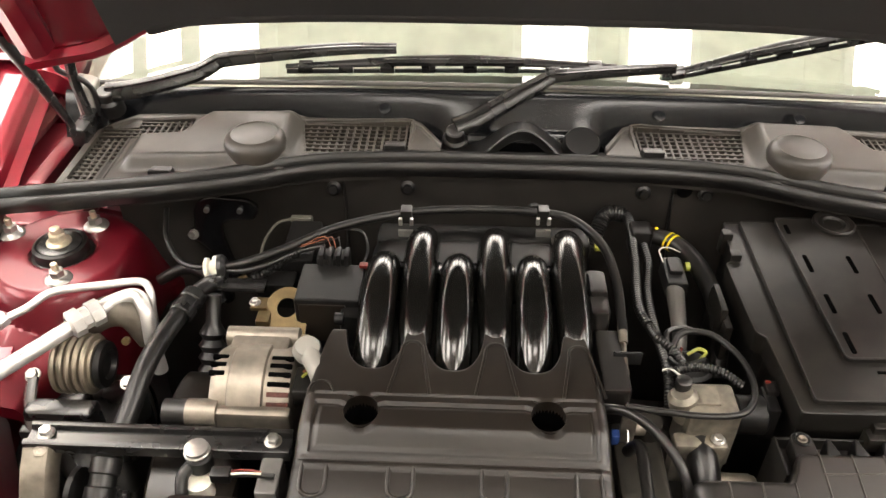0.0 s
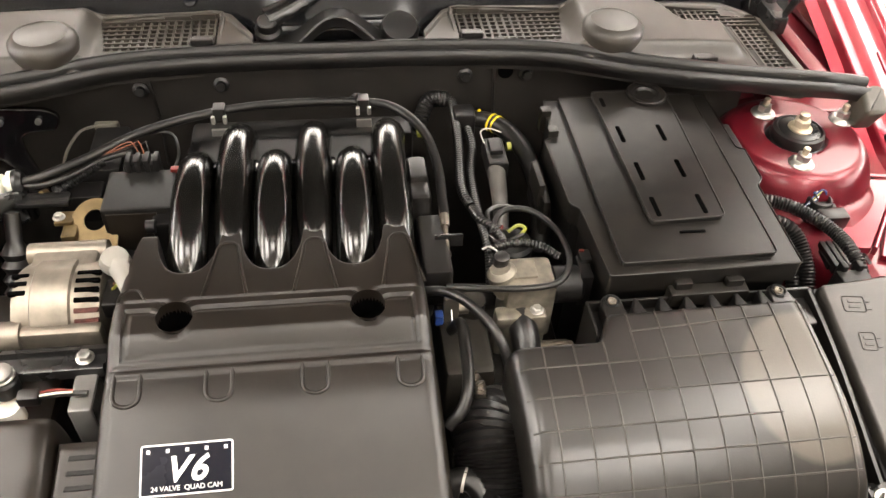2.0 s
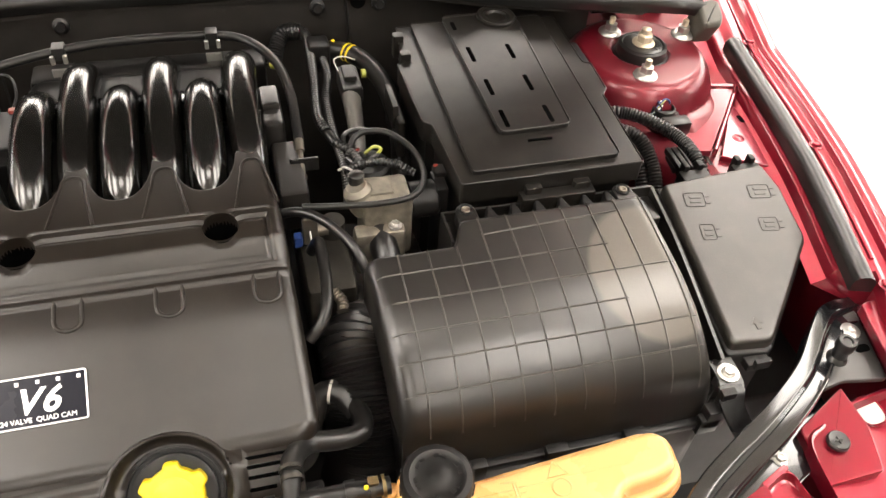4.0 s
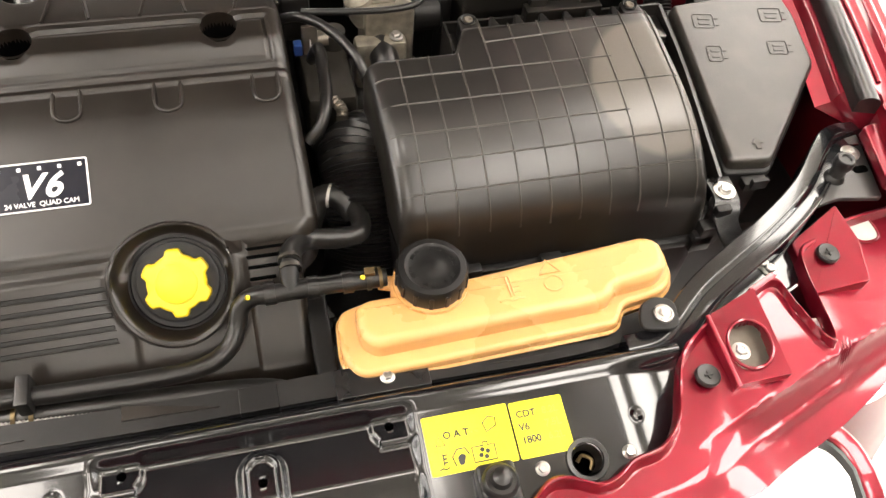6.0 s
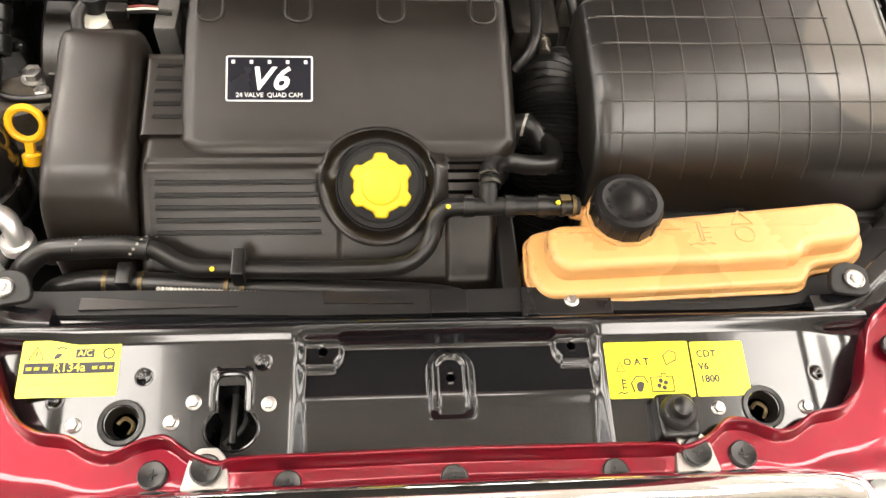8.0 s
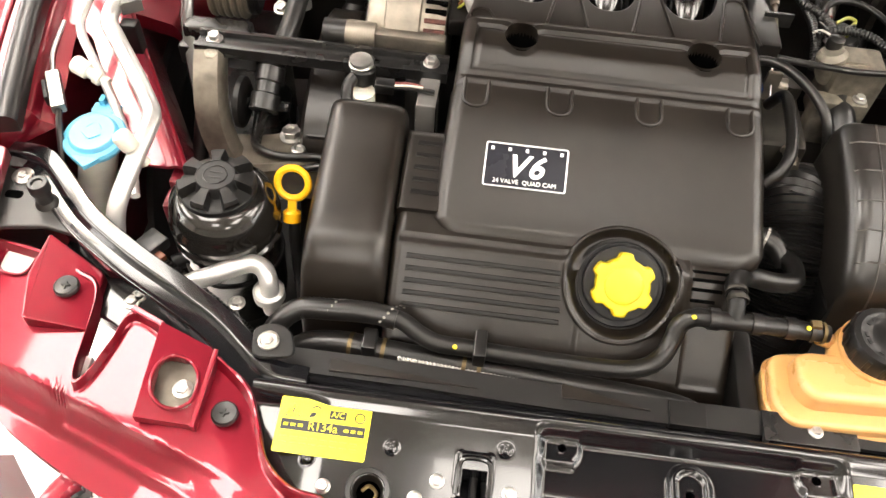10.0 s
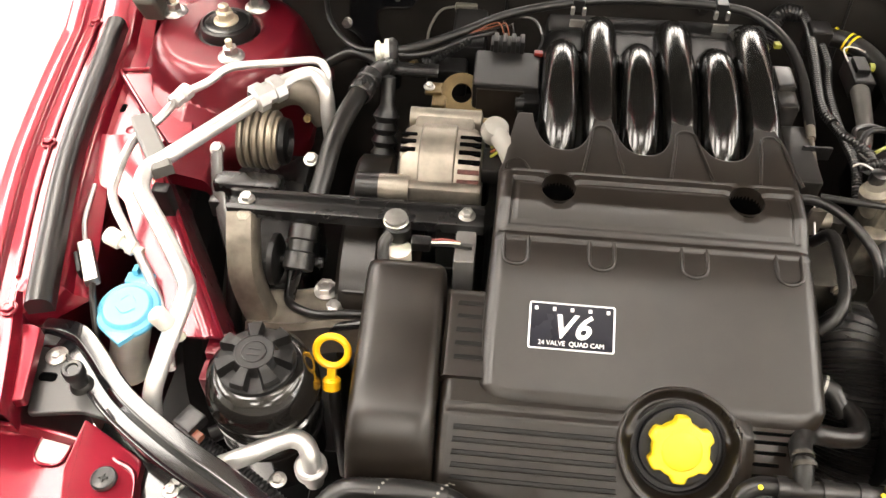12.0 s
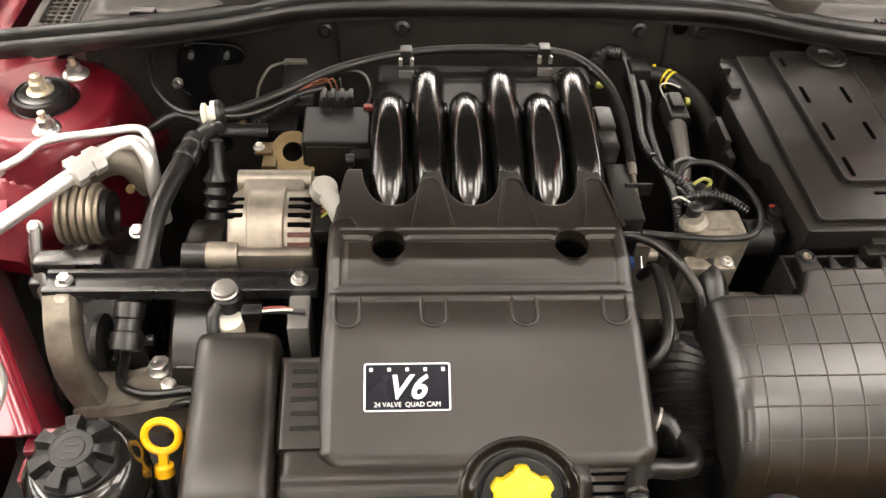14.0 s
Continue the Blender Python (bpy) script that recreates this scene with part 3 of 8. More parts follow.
for s in (1, -1):
    pts = ARM if s > 0 else mirror(ARM)
    sec = ARM_SECTION if s > 0 else [(-a, b) for a, b in ARM_SECTION][::-1]
    part("headlamp_carrier", sweep(pts, sec), BLACKPAINT, car, "gloss black curved carrier arm")
    tri = [(s * 0.590, 0.168), (s * 0.630, 0.176), (s * 0.681, 0.168), (s * 0.704, 0.262), (s * 0.688, 0.262), (s * 0.640, 0.222)]
    tri = tri if s > 0 else tri[::-1]
    tb = part("corner_bracket", prism(rounded(tri, 0.006), 0.777, 0.7825, 0.002), BRACKETGREY, car, "satin black triangular corner bracket")
    part("bracket_screw", joined(lathe([(0, 0), (0.011, 0), (0.011, 0.002), (0.009, 0.003), (0, 0.003)], 22, (s * 0.678, 0.234, 0.7825)), bolt((s * 0.678, 0.234, 0.784), 0.005, 0.004, 1.0)), ZINC, tb)
    part("locating_peg", joined(lathe([(0.012, 0), (0.011, 0.004), (0.0085, 0.007), (0.0085, 0.018), (0.0105, 0.021), (0.0105, 0.030), (0.009, 0.032), (0.006, 0.032), (0.005, 0.030), (0, 0.030)], 22, (s * 0.640, 0.204, 0.7815))), RUBBER, tb)
    part("slot_hole", prism(rounded([(s * 0.677 + a, 0.210 + b) for a, b in ((-0.009, -0.005), (0.009, -0.005), (0.009, 0.005), (-0.009, 0.005))], 0.005), 0.7822, 0.7832), VOID, tb)
    # lamp shelf behind the red panel
    sh = [(0.40, 0.03), (0.62, 0.13), (0.62, 0.20), (0.52, 0.155), (0.43, 0.085)]
    sh = [(s * a, b) for a, b in sh]
    part("lamp_shelf", prism(sh if s > 0 else sh[::-1], 0.735, 0.752, 0.003), BLACKPAINT, car)
    part("shelf_bolt", bolt((s * 0.531, 0.120, 0.752), 0.0055), ZINC, car)
    # tie rod bolt on its black tab
    ty = 0.0765 if s > 0 else 0.0820
    tab = rounded([(s * 0.356, ty - 0.0125), (s * 0.396, ty - 0.0185), (s * 0.402, ty + 0.0135), (s * 0.384, ty + 0.0215), (s * 0.366, ty + 0.0155)], 0.012)
    tb = part("rod_tab", prism(tab if s > 0 else tab[::-1], 0.7745, 0.7785, 0.002), DARK, car)
    part("rod_bolt", joined(lathe([(0, 0), (0.0098, 0), (0.0098, 0.0025), (0.008, 0.0035), (0.007, 0.0025), (0, 0.0025)], 24, (s * 0.384, ty, 0.7785)), lathe([(0.0048, 0.002), (0.0048, 0.0042), (0.0035, 0.0046), (0, 0.0046)], 6, (s * 0.384, ty, 0.7785))), ZINC, tb)


# red bumper top, swept along its rear edge
EDGE = [(0.0, -0.066), (0.10, -0.067), (0.172, -0.068), (0.190, -0.072), (0.212, -0.064), (0.232, -0.050), (0.250, -0.051), (0.272, -0.061), (0.290, -0.058), (0.310, -0.047), (0.338, -0.041),
        (0.362, -0.020), (0.376, 0.010), (0.390, 0.038), (0.412, 0.058), (0.436, 0.072), (0.470, 0.082), (0.518, 0.103), (0.528, 0.070), (0.538, 0.034), (0.549, 0.034), (0.560, 0.120), (0.585, 0.140), (0.62, 0.155), (0.68, 0.165), (0.735, 0.167)]
FRONT = [(0.0, -0.095), (0.10, -0.097), (0.172, -0.100), (0.190, -0.103), (0.214, -0.104), (0.240, -0.105), (0.262, -0.106), (0.285, -0.106), (0.305, -0.104), (0.325, -0.100), (0.35, -0.096),
         (0.375, -0.088), (0.400, -0.078), (0.425, -0.066), (0.447, -0.056), (0.47, -0.047), (0.485, -0.042), (0.50, -0.037), (0.515, -0.031), (0.53, -0.025), (0.545, -0.018), (0.57, -0.006), (0.60, 0.010), (0.64, 0.032), (0.69, 0.060), (0.76, 0.10)]


def bumper(u, v):
    s = 1 if u >= 0.5 else -1
    k = abs(u - 0.5) * 2 * (len(EDGE) - 1)
    i = min(int(k), len(EDGE) - 2)
    t = k - i

    def along(pts):
        p = [Vector(pts[max(0, min(len(pts) - 1, i + q))]) for q in (-1, 0, 1, 2)]
        if i == 0:
            p[0] = Vector((-pts[1][0], pts[1][1]))
        return 0.5 * (2 * p[1] + (p[2] - p[0]) * t + (2 * p[0] - 5 * p[1] + 4 * p[2] - p[3]) * t * t + (3 * p[1] - p[0] - 3 * p[2] + p[3]) * t ** 3)
    a, b = along(EDGE), along(FRONT)
    b += Vector((0.009, -0.020)) * step(0.34, 0.42, b.x)
    q = a.lerp(b, v)
    d = (q - a).length
    out = step(0.36, 0.44, a.x)
    mid = 1 - step(0.172, 0.186, a.x)
    shelf = 0.753 * (1 - out) + 0.760 * out - 0.007 * mid
    bead = 0.767 * (1 - out) + 0.770 * out - 0.003 * mid
    z = bead - 0.002 * (1 - step(0, 0.002, d)) + (shelf - bead) * step(0.003 + 0.002 * out, 0.0085, d)
    z -= 0.05 * max(0.0, d - 0.05) * (1 - out)
    upper_fold, lower_fold = -0.038 + 0.325 * (q.x - 0.394), -0.080 + 0.37 * (q.x - 0.358)
    share = max(0.0, min(1.0, (upper_fold - q.y) / max(0.01, upper_fold - lower_fold)))
    z -= (0.005 * step(0.0, 0.006, upper_fold - q.y) + 0.020 * share + 0.30 * max(0.0, lower_fold - q.y) - 0.0035 * math.exp(-((q.y - lower_fold) / 0.004) ** 2)) * out
    z -= 0.006 * step(0.6, 1.0, v) * (1 - out)
    return (s * q.x, q.y, z)


bumper_top = part("bumper_panel", sheet(324, 60, bumper, None, 0.02), RED, car, "glossy dark red bumper and lamp surround")
for s in (1, -1):
    # raised plates beside the lamps: one with an oval hole over bare metal, one with a rivet
    def plate(u, v):
        a, b = Vector((0.4305, 0.0 - 0.002)).lerp(Vector((0.481, -0.004)), u), Vector((0.4290, 0.070)).lerp(Vector((0.485, 0.088)), u)
        q = a.lerp(b, v)
        return (s * q.x, q.y, 0.770 + 0.16 * (q.x - 0.43) - 0.004 * (1 - v) ** 2)

    def solid_part(x, y):
        dy = y - 0.033
        cx = 0.4565 + 0.10 * dy
        d = math.hypot(max(0.0, abs(abs(x) - cx) - 0.006) / 0.0125, max(0.0, abs(dy) - 0.011) / 0.0125)
        return d > 1
    part("pocket_plate", sheet(56, 76, plate, solid_part, 0.010), RED, bumper_top, "raised red plate with an oval hole")
    hole = [Vector((s * (0.4565 + 0.10 * k + 0.0185 * cx), 0.033 + k)) for cx, k in ((-0.4, 0.0235), (0.4, 0.0235), (1.0, 0.011), (1.0, -0.011), (0.4, -0.0235), (-0.4, -0.0235), (-1.0, -0.011), (-1.0, 0.011))]
    part("pocket_edge", tube([(p.x, p.y, 0.7692 + 0.16 * (abs(p.x) - 0.43)) for p in hole], 0.0018, 8, 3, True), RED, bumper_top)
    part("pocket_floor", box(min(s * 0.434, s * 0.480), 0.004, 0.7585, max(s * 0.434, s * 0.480), 0.064, 0.7625, 0.001), OLDCAST, bumper_top, "bare grey metal seen in an oval hole")
    part("pocket_bolt", bolt((s * 0.451, 0.032, 0.7625), 0.0062, 0.005, 1.5), ZINC, bumper_top)
    p3 = [(s * 0.563, 0.142), (s * 0.626, 0.172), (s * 0.627, 0.122), (s * 0.614, 0.076), (s * 0.556, 0.078)]
    part("rivet_plate", prism(rounded(p3, 0.004, 3) if s < 0 else rounded(p3, 0.004, 3)[::-1], 0.745, 0.7715, 0.0025, 2, ztop=lambda x, y: 0.23 * (abs(x) - 0.595)), RED, bumper_top, "raised red plate under a rivet")
    part("plate_wall", sweep([(s * 0.4300, 0.070, 0.7735), (s * 0.4315, -0.004, 0.768)], [(-0.0022, -0.02), (-0.0022, -0.0006), (-0.0014, 0), (0.0014, 0), (0.0022, -0.0006), (0.0022, -0.02)], 1), RED, bumper_top)
    part("plate_wall", sweep([(s * 0.486, 0.089, 0.7735), (s * 0.519, 0.103, 0.7735)], [(-0.003, -0.02), (-0.003, -0.0006), (-0.002, 0), (0.002, 0), (0.003, -0.0006), (0.003, -0.02)], 1), RED, bumper_top)
    part("lamp_tab", box(min(s * 0.546, s * 0.564), 0.034, 0.738, max(s * 0.546, s * 0.564), 0.058, 0.752, 0.002), SILVER, car, "bright metal lamp tab")
    ov = rounded([(s * x, y) for x, y in ((0.634, 0.161), (0.668, 0.165), (0.668, 0.130), (0.638, 0.128))], 0.0155)
    part("pocket_floor", prism(ov if s > 0 else ov[::-1], 0.745, 0.7615, 0.001), GREYPL, bumper_top)
    part("pocket_edge", tube([(p.x, p.y, 0.7622) for p in ov], 0.0014, 6, 1, True), RED, bumper_top)
    for x, y, z in ((0.408, 0.014, 0.761), (0.242, -0.079, 0.753), (0.5875, 0.116, 0.7715)):
        head = joined(lathe([(0, 0), (0.0118, 0), (0.0118, 0.0035), (0.0105, 0.005), (0.0092, 0.0045), (0, 0.0035)], 28, (s * x, y, z)))
        rv = part("push_rivet", head, RUBBER, bumper_top, "black plastic push rivet")
        part("cross_slot", joined(box(s * x - 0.004, y - 0.0008, z + 0.003, s * x + 0.004, y + 0.0008, z + 0.0052), box(s * x - 0.0008, y - 0.004, z + 0.003, s * x + 0.0008, y + 0.004, z + 0.0052)), INK, rv)
    tb = part("silver_clip", prism(rounded([(s * 0.200 + a, -0.079 + b) for a, b in ((-0.020, -0.02), (0.020, -0.02), (0.014, 0.013), (0.007, 0.020), (-0.007, 0.020), (-0.014, 0.013))], 0.003), 0.745, 0.7590, 0.0012), ZINC, bumper_top, "bare metal clip round a rivet")
    rv = part("push_rivet", lathe([(0, 0), (0.0125, 0), (0.0125, 0.004), (0.011, 0.0055), (0.0095, 0.005), (0, 0.004)], 28, (s * 0.200, -0.078, 0.7590)), RUBBER, bumper_top)
    part("cross_slot", joined(box(s * 0.2 - 0.004, -0.0788, 0.7620, s * 0.2 + 0.004, -0.0772, 0.7642), box(s * 0.2 - 0.0008, -0.082, 0.7620, s * 0.2 + 0.0008, -0.074, 0.7642)), INK, rv)
for x in (-0.137, -0.002, 0.133):
    rv = part("push_rivet", lathe([(0, 0), (0.0115, 0), (0.0115, 0.0035), (0.0102, 0.005), (0.009, 0.0045), (0, 0.0035)], 28, (x, -0.0875, 0.7445)), RUBBER, bumper_top)
    part("cross_slot", joined(box(x - 0.004, -0.0883, 0.747, x + 0.004, -0.0867, 0.7497), box(x - 0.0008, -0.0915, 0.747, x + 0.0008, -0.0835, 0.7497)), INK, rv)

# grille and its chrome surround
gr = part("grille", joined(*[box(-0.27 + 0.018 * i, -0.185, 0.50, -0.262 + 0.018 * i, -0.125, 0.70, 0.002) for i in range(30)]), DARK, car, "dark slatted grille")
part("grille_surround", tube([(-0.352, -0.150, 0.690), (-0.338, -0.124, 0.728), (-0.315, -0.110, 0.748), (-0.15, -0.1075, 0.753), (0, -0.1075, 0.754), (0.15, -0.1075, 0.753), (0.315, -0.110, 0.748), (0.338, -0.124, 0.728), (0.352, -0.150, 0.690)], 0.0195, 18, 8, flat=0.85), CHROME, car, "polished chrome grille surround")
part("bumper_face", sheet(60, 24, lambda u, v: ((u - 0.5) * 1.70, -0.21 + 0.34 * abs(2 * u - 1) ** 2.6 - 0.05 * math.sin(math.pi * v), 0.25 + 0.36 * v), None, 0.0), RED, car)
for s in (1, -1):
    def lamp(u, v):
        a = 2 * math.pi * u
        r = v
        cx, sy = (math.copysign(abs(q) ** 0.62, q) for q in (math.cos(a), math.sin(a)))
        x = 0.400 + 0.140 * r * cx
        y = -0.172 + 0.092 * r * sy + 0.44 * (x - 0.400)
        z = 0.722 - 0.022 * r ** 2.2 - 0.55 * max(0, -0.09 - y) - 0.05 * (x - 0.400)
        return (s * x, y, z)
    hl = part("headlamp", sheet(48, 14, lamp, None, 0.05), LAMPWHITE, car, "bright clear headlamp lens in shade of the front")
    rim = [lamp(i / 40, 1.04) for i in range(40)]
    part("lamp_rim", tube([(a, b, c - 0.002) for a, b, c in rim], 0.007, 8, 1, True), RUBBER, hl)
    part("lamp_surround", sweep([lamp(u / 40, 1.17) for u in range(-7, 9)], [(-0.011, -0.05), (-0.011, 0.004), (-0.007, 0.007), (0.007, 0.007), (0.013, 0.002), (0.018, -0.05)], 2), RED, car)

# wings
PROFILE = [(0.044, -0.40), (0.052, -0.25), (0.050, -0.10), (0.046, -0.030), (0.038, -0.006), (0.030, 0.0), (0.018, 0.0), (0.010, -0.002), (0.005, -0.008), (-0.004, -0.010), (-0.030, -0.011), (-0.044, -0.014), (-0.054, -0.020), (-0.060, -0.032), (-0.078, -0.038)]


GUTTER = flow([(0.10, 0.668), (0.23, 0.708), (0.27, 0.722), (0.342, 0.742), (0.45, 0.770), (0.50, 0.780), (0.60, 0.796), (0.75, 0.815), (0.90, 0.834), (1.15, 0.862)])


def wing_line(y):
    """The gutter's line: across and height."""
    return GUTTER(y), 0.830 + 0.014 * (y - 0.25) + 0.20 * max(0.0, y - 0.72)


for s in (1, -1):
    def wing(u, v):
        y = 0.15 + 1.0 * u
        x, z = wing_line(y)
        inner_end = -0.078 + 0.064 * step(0.300, 0.270, y)
        k = v * (len(PROFILE) - 1)
        i = min(int(k), len(PROFILE) - 2)
        a = [PROFILE[max(0, min(len(PROFILE) - 1, i + q))] for q in (0, 1)]
        t = k - i
        px, pz = a[0][0] + (a[1][0] - a[0][0]) * t, a[0][1] + (a[1][1] - a[0][1]) * t
        if px < inner_end:
            px, pz = inner_end, pz - 0.012
        x = x + 0.012 + px
        return (s * x, y, z + pz)
    wg = part("wing", sheet(60, 56, wing, None, 0.0), RED, car, "glossy dark red front wing with a gutter")
    for y in (0.26, 0.50, 0.74):
        x, z = wing_line(y)
        part("wing_screw", bolt((s * (x + 0.006), y, z - 0.009), 0.007, 0.006, 1.3), RED, wg)
    part("gutter_bead", tube([(s * (wing_line(y)[0] + 0.003), y, wing_line(y)[1] - 0.0095) for y in (0.30, 0.42, 0.54, 0.66, 0.78, 0.90)], 0.0028, 8, 3), RED, wg)
    fl = rounded([(s * x, y) for x, y in ((0.716, 0.162), (0.677, 0.172), (0.695, 0.253), (0.708, 0.257), (0.729, 0.254))], 0.004, 3)
    part("wing_flange", prism(fl if s > 0 else fl[::-1], 0.792, 0.8035, 0.002), RED, wg, "flat red flange at the wing's front")
    part("wing_screw", bolt((s * 0.713, 0.199, 0.8035), 0.007, 0.005, 1.4), RED, wg)
    # long sealing strip on the wing's inner edge
    pts = []
    for y in (0.262, 0.36, 0.46, 0.56, 0.66, 0.735):
        x, z = wing_line(y)
        pts.append((s * (x - 0.026), y, z - 0.002))
    part("wing_seal", sweep(pts, [(-0.013, -0.012)] + [(-0.013 * math.cos(math.pi * k / 10), 0.0105 * math.sin(math.pi * k / 10)) for k in range(11)] + [(0.013, -0.012)]), RUBBER, car, "ribbed black rubber sealing strip")


# inner wings with strut towers
def inner(s):
    def f(u, v):
        y0 = 0.50
        y = y0 + (0.90 - y0) * v
        x1 = wing_line(y)[0] - 0.048
        x0 = 0.580 - 0.070 * step(0.52, 0.66, y)
        x = x0 + (x1 - x0) * u
        shelf = 0.792 - 0.25 * max(0.0, 0.655 - x) + 0.016 * (1 - step(0.115, 0.185, math.hypot(x - 0.625, y - 0.725)))
        shelf += (wing_line(y)[1] - 0.045 - shelf) * step(0.045, 0.0, x1 - x)
        d = math.hypot(x - 0.625, y - 0.725)
        dome = 0.841 + 0.006 * (1 - step(0.085, 0.10, d)) - 0.050 * step(0.094, 0.128, d)
        dome -= 0.020 * (1 - step(0.036, 0.044, d))
        w = 1 - step(0.115, 0.165, d)
        z = max(shelf, dome) * w + shelf * (1 - w)
        z -= 0.05 * step(0.03, 0.0, x - x0)
        return (s * x, y, z)
    return f


for s in (1, -1):
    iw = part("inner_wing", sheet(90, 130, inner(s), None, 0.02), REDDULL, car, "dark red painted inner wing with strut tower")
    for x, y in ((0.604, 0.662), (0.599, 0.778), (0.708, 0.755)):
        st = part("tower_nut", joined(lathe([(0, 0), (0.0175, 0), (0.0165, 0.003), (0.012, 0.006), (0.011, 0.0065), (0, 0.0065)], 24, (s * x, y, 0.8465)),
                                      lathe([(0.0095, 0.0), (0.0095, 0.009), (0.008, 0.010), (0, 0.010)], 6, (s * x, y, 0.8525))), ZINC, iw, "zinc plated flange nut")
        part("stud", lathe([(0.0045, 0), (0.0045, 0.010), (0.0035, 0.011), (0, 0.011)], 12, (s * x, y, 0.8615)), BRASS, st)
    c = (s * 0.625, 0.722, 0.831)
    rb = part("strut_mount", lathe([(0.038, -0.01), (0.041, 0.0), (0.041, 0.010), (0.036, 0.013), (0.036, 0.022), (0.035, 0.027), (0.031, 0.029), (0.029, 0.026), (0, 0.026)], 40, c), RUBBER, iw, "black rubber strut top mount")
    part("mount_washer", lathe([(0, 0.0265), (0.0285, 0.0265), (0.0285, 0.028), (0.024, 0.0295), (0, 0.0295)], 36, c), SATINPAINT, rb)
    part("strut_nut", joined(lathe([(0.0165, 0.029), (0.0165, 0.031), (0.0125, 0.033), (0.0125, 0.0335), (0, 0.0335)], 26, c), lathe([(0.0115, 0.032), (0.0115, 0.043), (0.0095, 0.045), (0, 0.045)], 6, c), lathe([(0.007, 0.04), (0.007, 0.052), (0.005, 0.053), (0, 0.053)], 14, c)), BRASS, rb, "brassy strut nut")
    # gusset between tower and apron, its folded edge, and the flat beside it
    tri = [(s * 0.632, 0.548), (s * 0.660, 0.540), (s * 0.757, 0.658), (s * 0.668, 0.684)]
    part("gusset", prism(tri if s > 0 else tri[::-1], 0.785, 0.8015, 0.002, ztop=lambda x, y: 0.10 * (abs(x) - 0.66)), REDBAY, iw)
    part("gusset_fold", sweep([(s * 0.762, 0.662, 0.806), (s * 0.664, 0.538, 0.797)], [(-0.003, -0.02), (-0.003, 0.007), (-0.001, 0.009), (0.001, 0.009), (0.003, 0.007), (0.003, -0.02)], 1), RED, iw)
    part("seam", tube([(s * 0.668, 0.686, 0.803), (s * 0.715, 0.680, 0.806), (s * 0.760, 0.668, 0.809)], 0.003, 6, 3), RED, iw)
    flat = [(s * 0.668, 0.528), (s * 0.724, 0.498), (s * 0.754, 0.640), (s * 0.757, 0.660)]
    part("apron_flat", prism(flat if s > 0 else flat[::-1], 0.786, 0.8005, 0.002), REDBAY, iw)
    part("slot_hole", prism(rounded([(s * (0.738 + a), 0.600 + b) for a, b in ((-0.0035, -0.008), (0.0035, -0.008), (0.0035, 0.008), (-0.0035, 0.008))], 0.003), 0.8003, 0.8011), VOID, iw)
    part("flat_boss", lathe([(0.009, 0), (0.007, 0.0015), (0, 0.0015)], 18, (s * 0.712, 0.560, 0.8003)), RED, iw)
    if s < 0:
        # front apron of this inner wing: a flat top that folds down towards the engine
        def apron(u, v):
            y = 0.276 + 0.264 * v
            fold = 0.530 + 0.60 * (y - 0.29)
            wide = 0.060 + 0.080 * step(0.44, 0.50, y)
            z = 0.776 + 0.12 * (y - 0.276)
            if u < 0.5:
                k = u / 0.5
                return (-(fold - 0.022 * (1 - k)), y, z - 0.10 * (1 - k))
            k = (u - 0.5) / 0.5
            return (-(fold + wide * k), y, z + 0.003 * math.sin(math.pi * min(1, k * 3)))
        part("apron_rail", sheet(44, 40, apron, None, 0.004), REDBAY, car, "red painted apron rail")
        part("apron_edge", tube([(-(0.530 + 0.60 * (y - 0.29)), y, 0.777 + 0.12 * (y - 0.276)) for y in (0.276, 0.34, 0.40, 0.47, 0.54)], 0.0028, 6, 2), RED, car)
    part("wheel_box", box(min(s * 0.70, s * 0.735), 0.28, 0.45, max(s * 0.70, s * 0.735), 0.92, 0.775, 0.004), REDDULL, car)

# lower body, wheels and cabin, so that the car stands on the floor
for s in (1, -1):
    for y in (0.72, 3.45):
        wh = part("wheel", lathe([(0.20, -0.10), (0.29, -0.10), (0.315, -0.08), (0.318, 0.0), (0.315, 0.08), (0.29, 0.10), (0.20, 0.10)], 40, (s * 0.77, y, 0.318), ALONG_X), TYRE, car)
        part("rim", lathe([(0, 0.06), (0.05, 0.07), (0.18, 0.05), (0.205, 0.09), (0.205, -0.09), (0, -0.09)], 32, (s * 0.77, y, 0.318), Matrix.Rotation(radians(90 * s), 4, "Y")), ALU, wh)
    part("side_panel", box(s * 0.80, 1.15, 0.22, s * 0.87, 4.2, 0.93, 0.02), RED, car)
part("floor_pan", box(-0.78, 0.15, 0.16, 0.78, 4.2, 0.24), DARK, car)
part("under_tray", box(-0.50, -0.02, 0.24, 0.50, 0.80, 0.30, 0.01), DARK, car)
part("tail_panel", box(-0.80, 4.05, 0.24, 0.80, 4.2, 0.95, 0.03), RED, car)
part("cabin_roof", sheet(20, 20, lambda u, v: ((u - 0.5) * 1.25, 1.85 + 1.4 * v, 1.40 + 0.03 * math.sin(math.pi * v) - 0.10 * (2 * u - 1) ** 2), None, 0.03), RED, car)
part("rear_deck", box(-0.78, 3.25, 0.90, 0.78, 4.2, 0.97, 0.02), RED, car)
for s in (1, -1):
    part("front_pillar", tube([(s * 0.735, 1.02, 0.945), (s * 0.66, 1.45, 1.20), (s * 0.59, 1.88, 1.37)], 0.035, 10), RED, car)
    part("rear_pillar", tube([(s * 0.59, 3.22, 1.36), (s * 0.74, 3.8, 0.95)], 0.05, 10), RED, car)


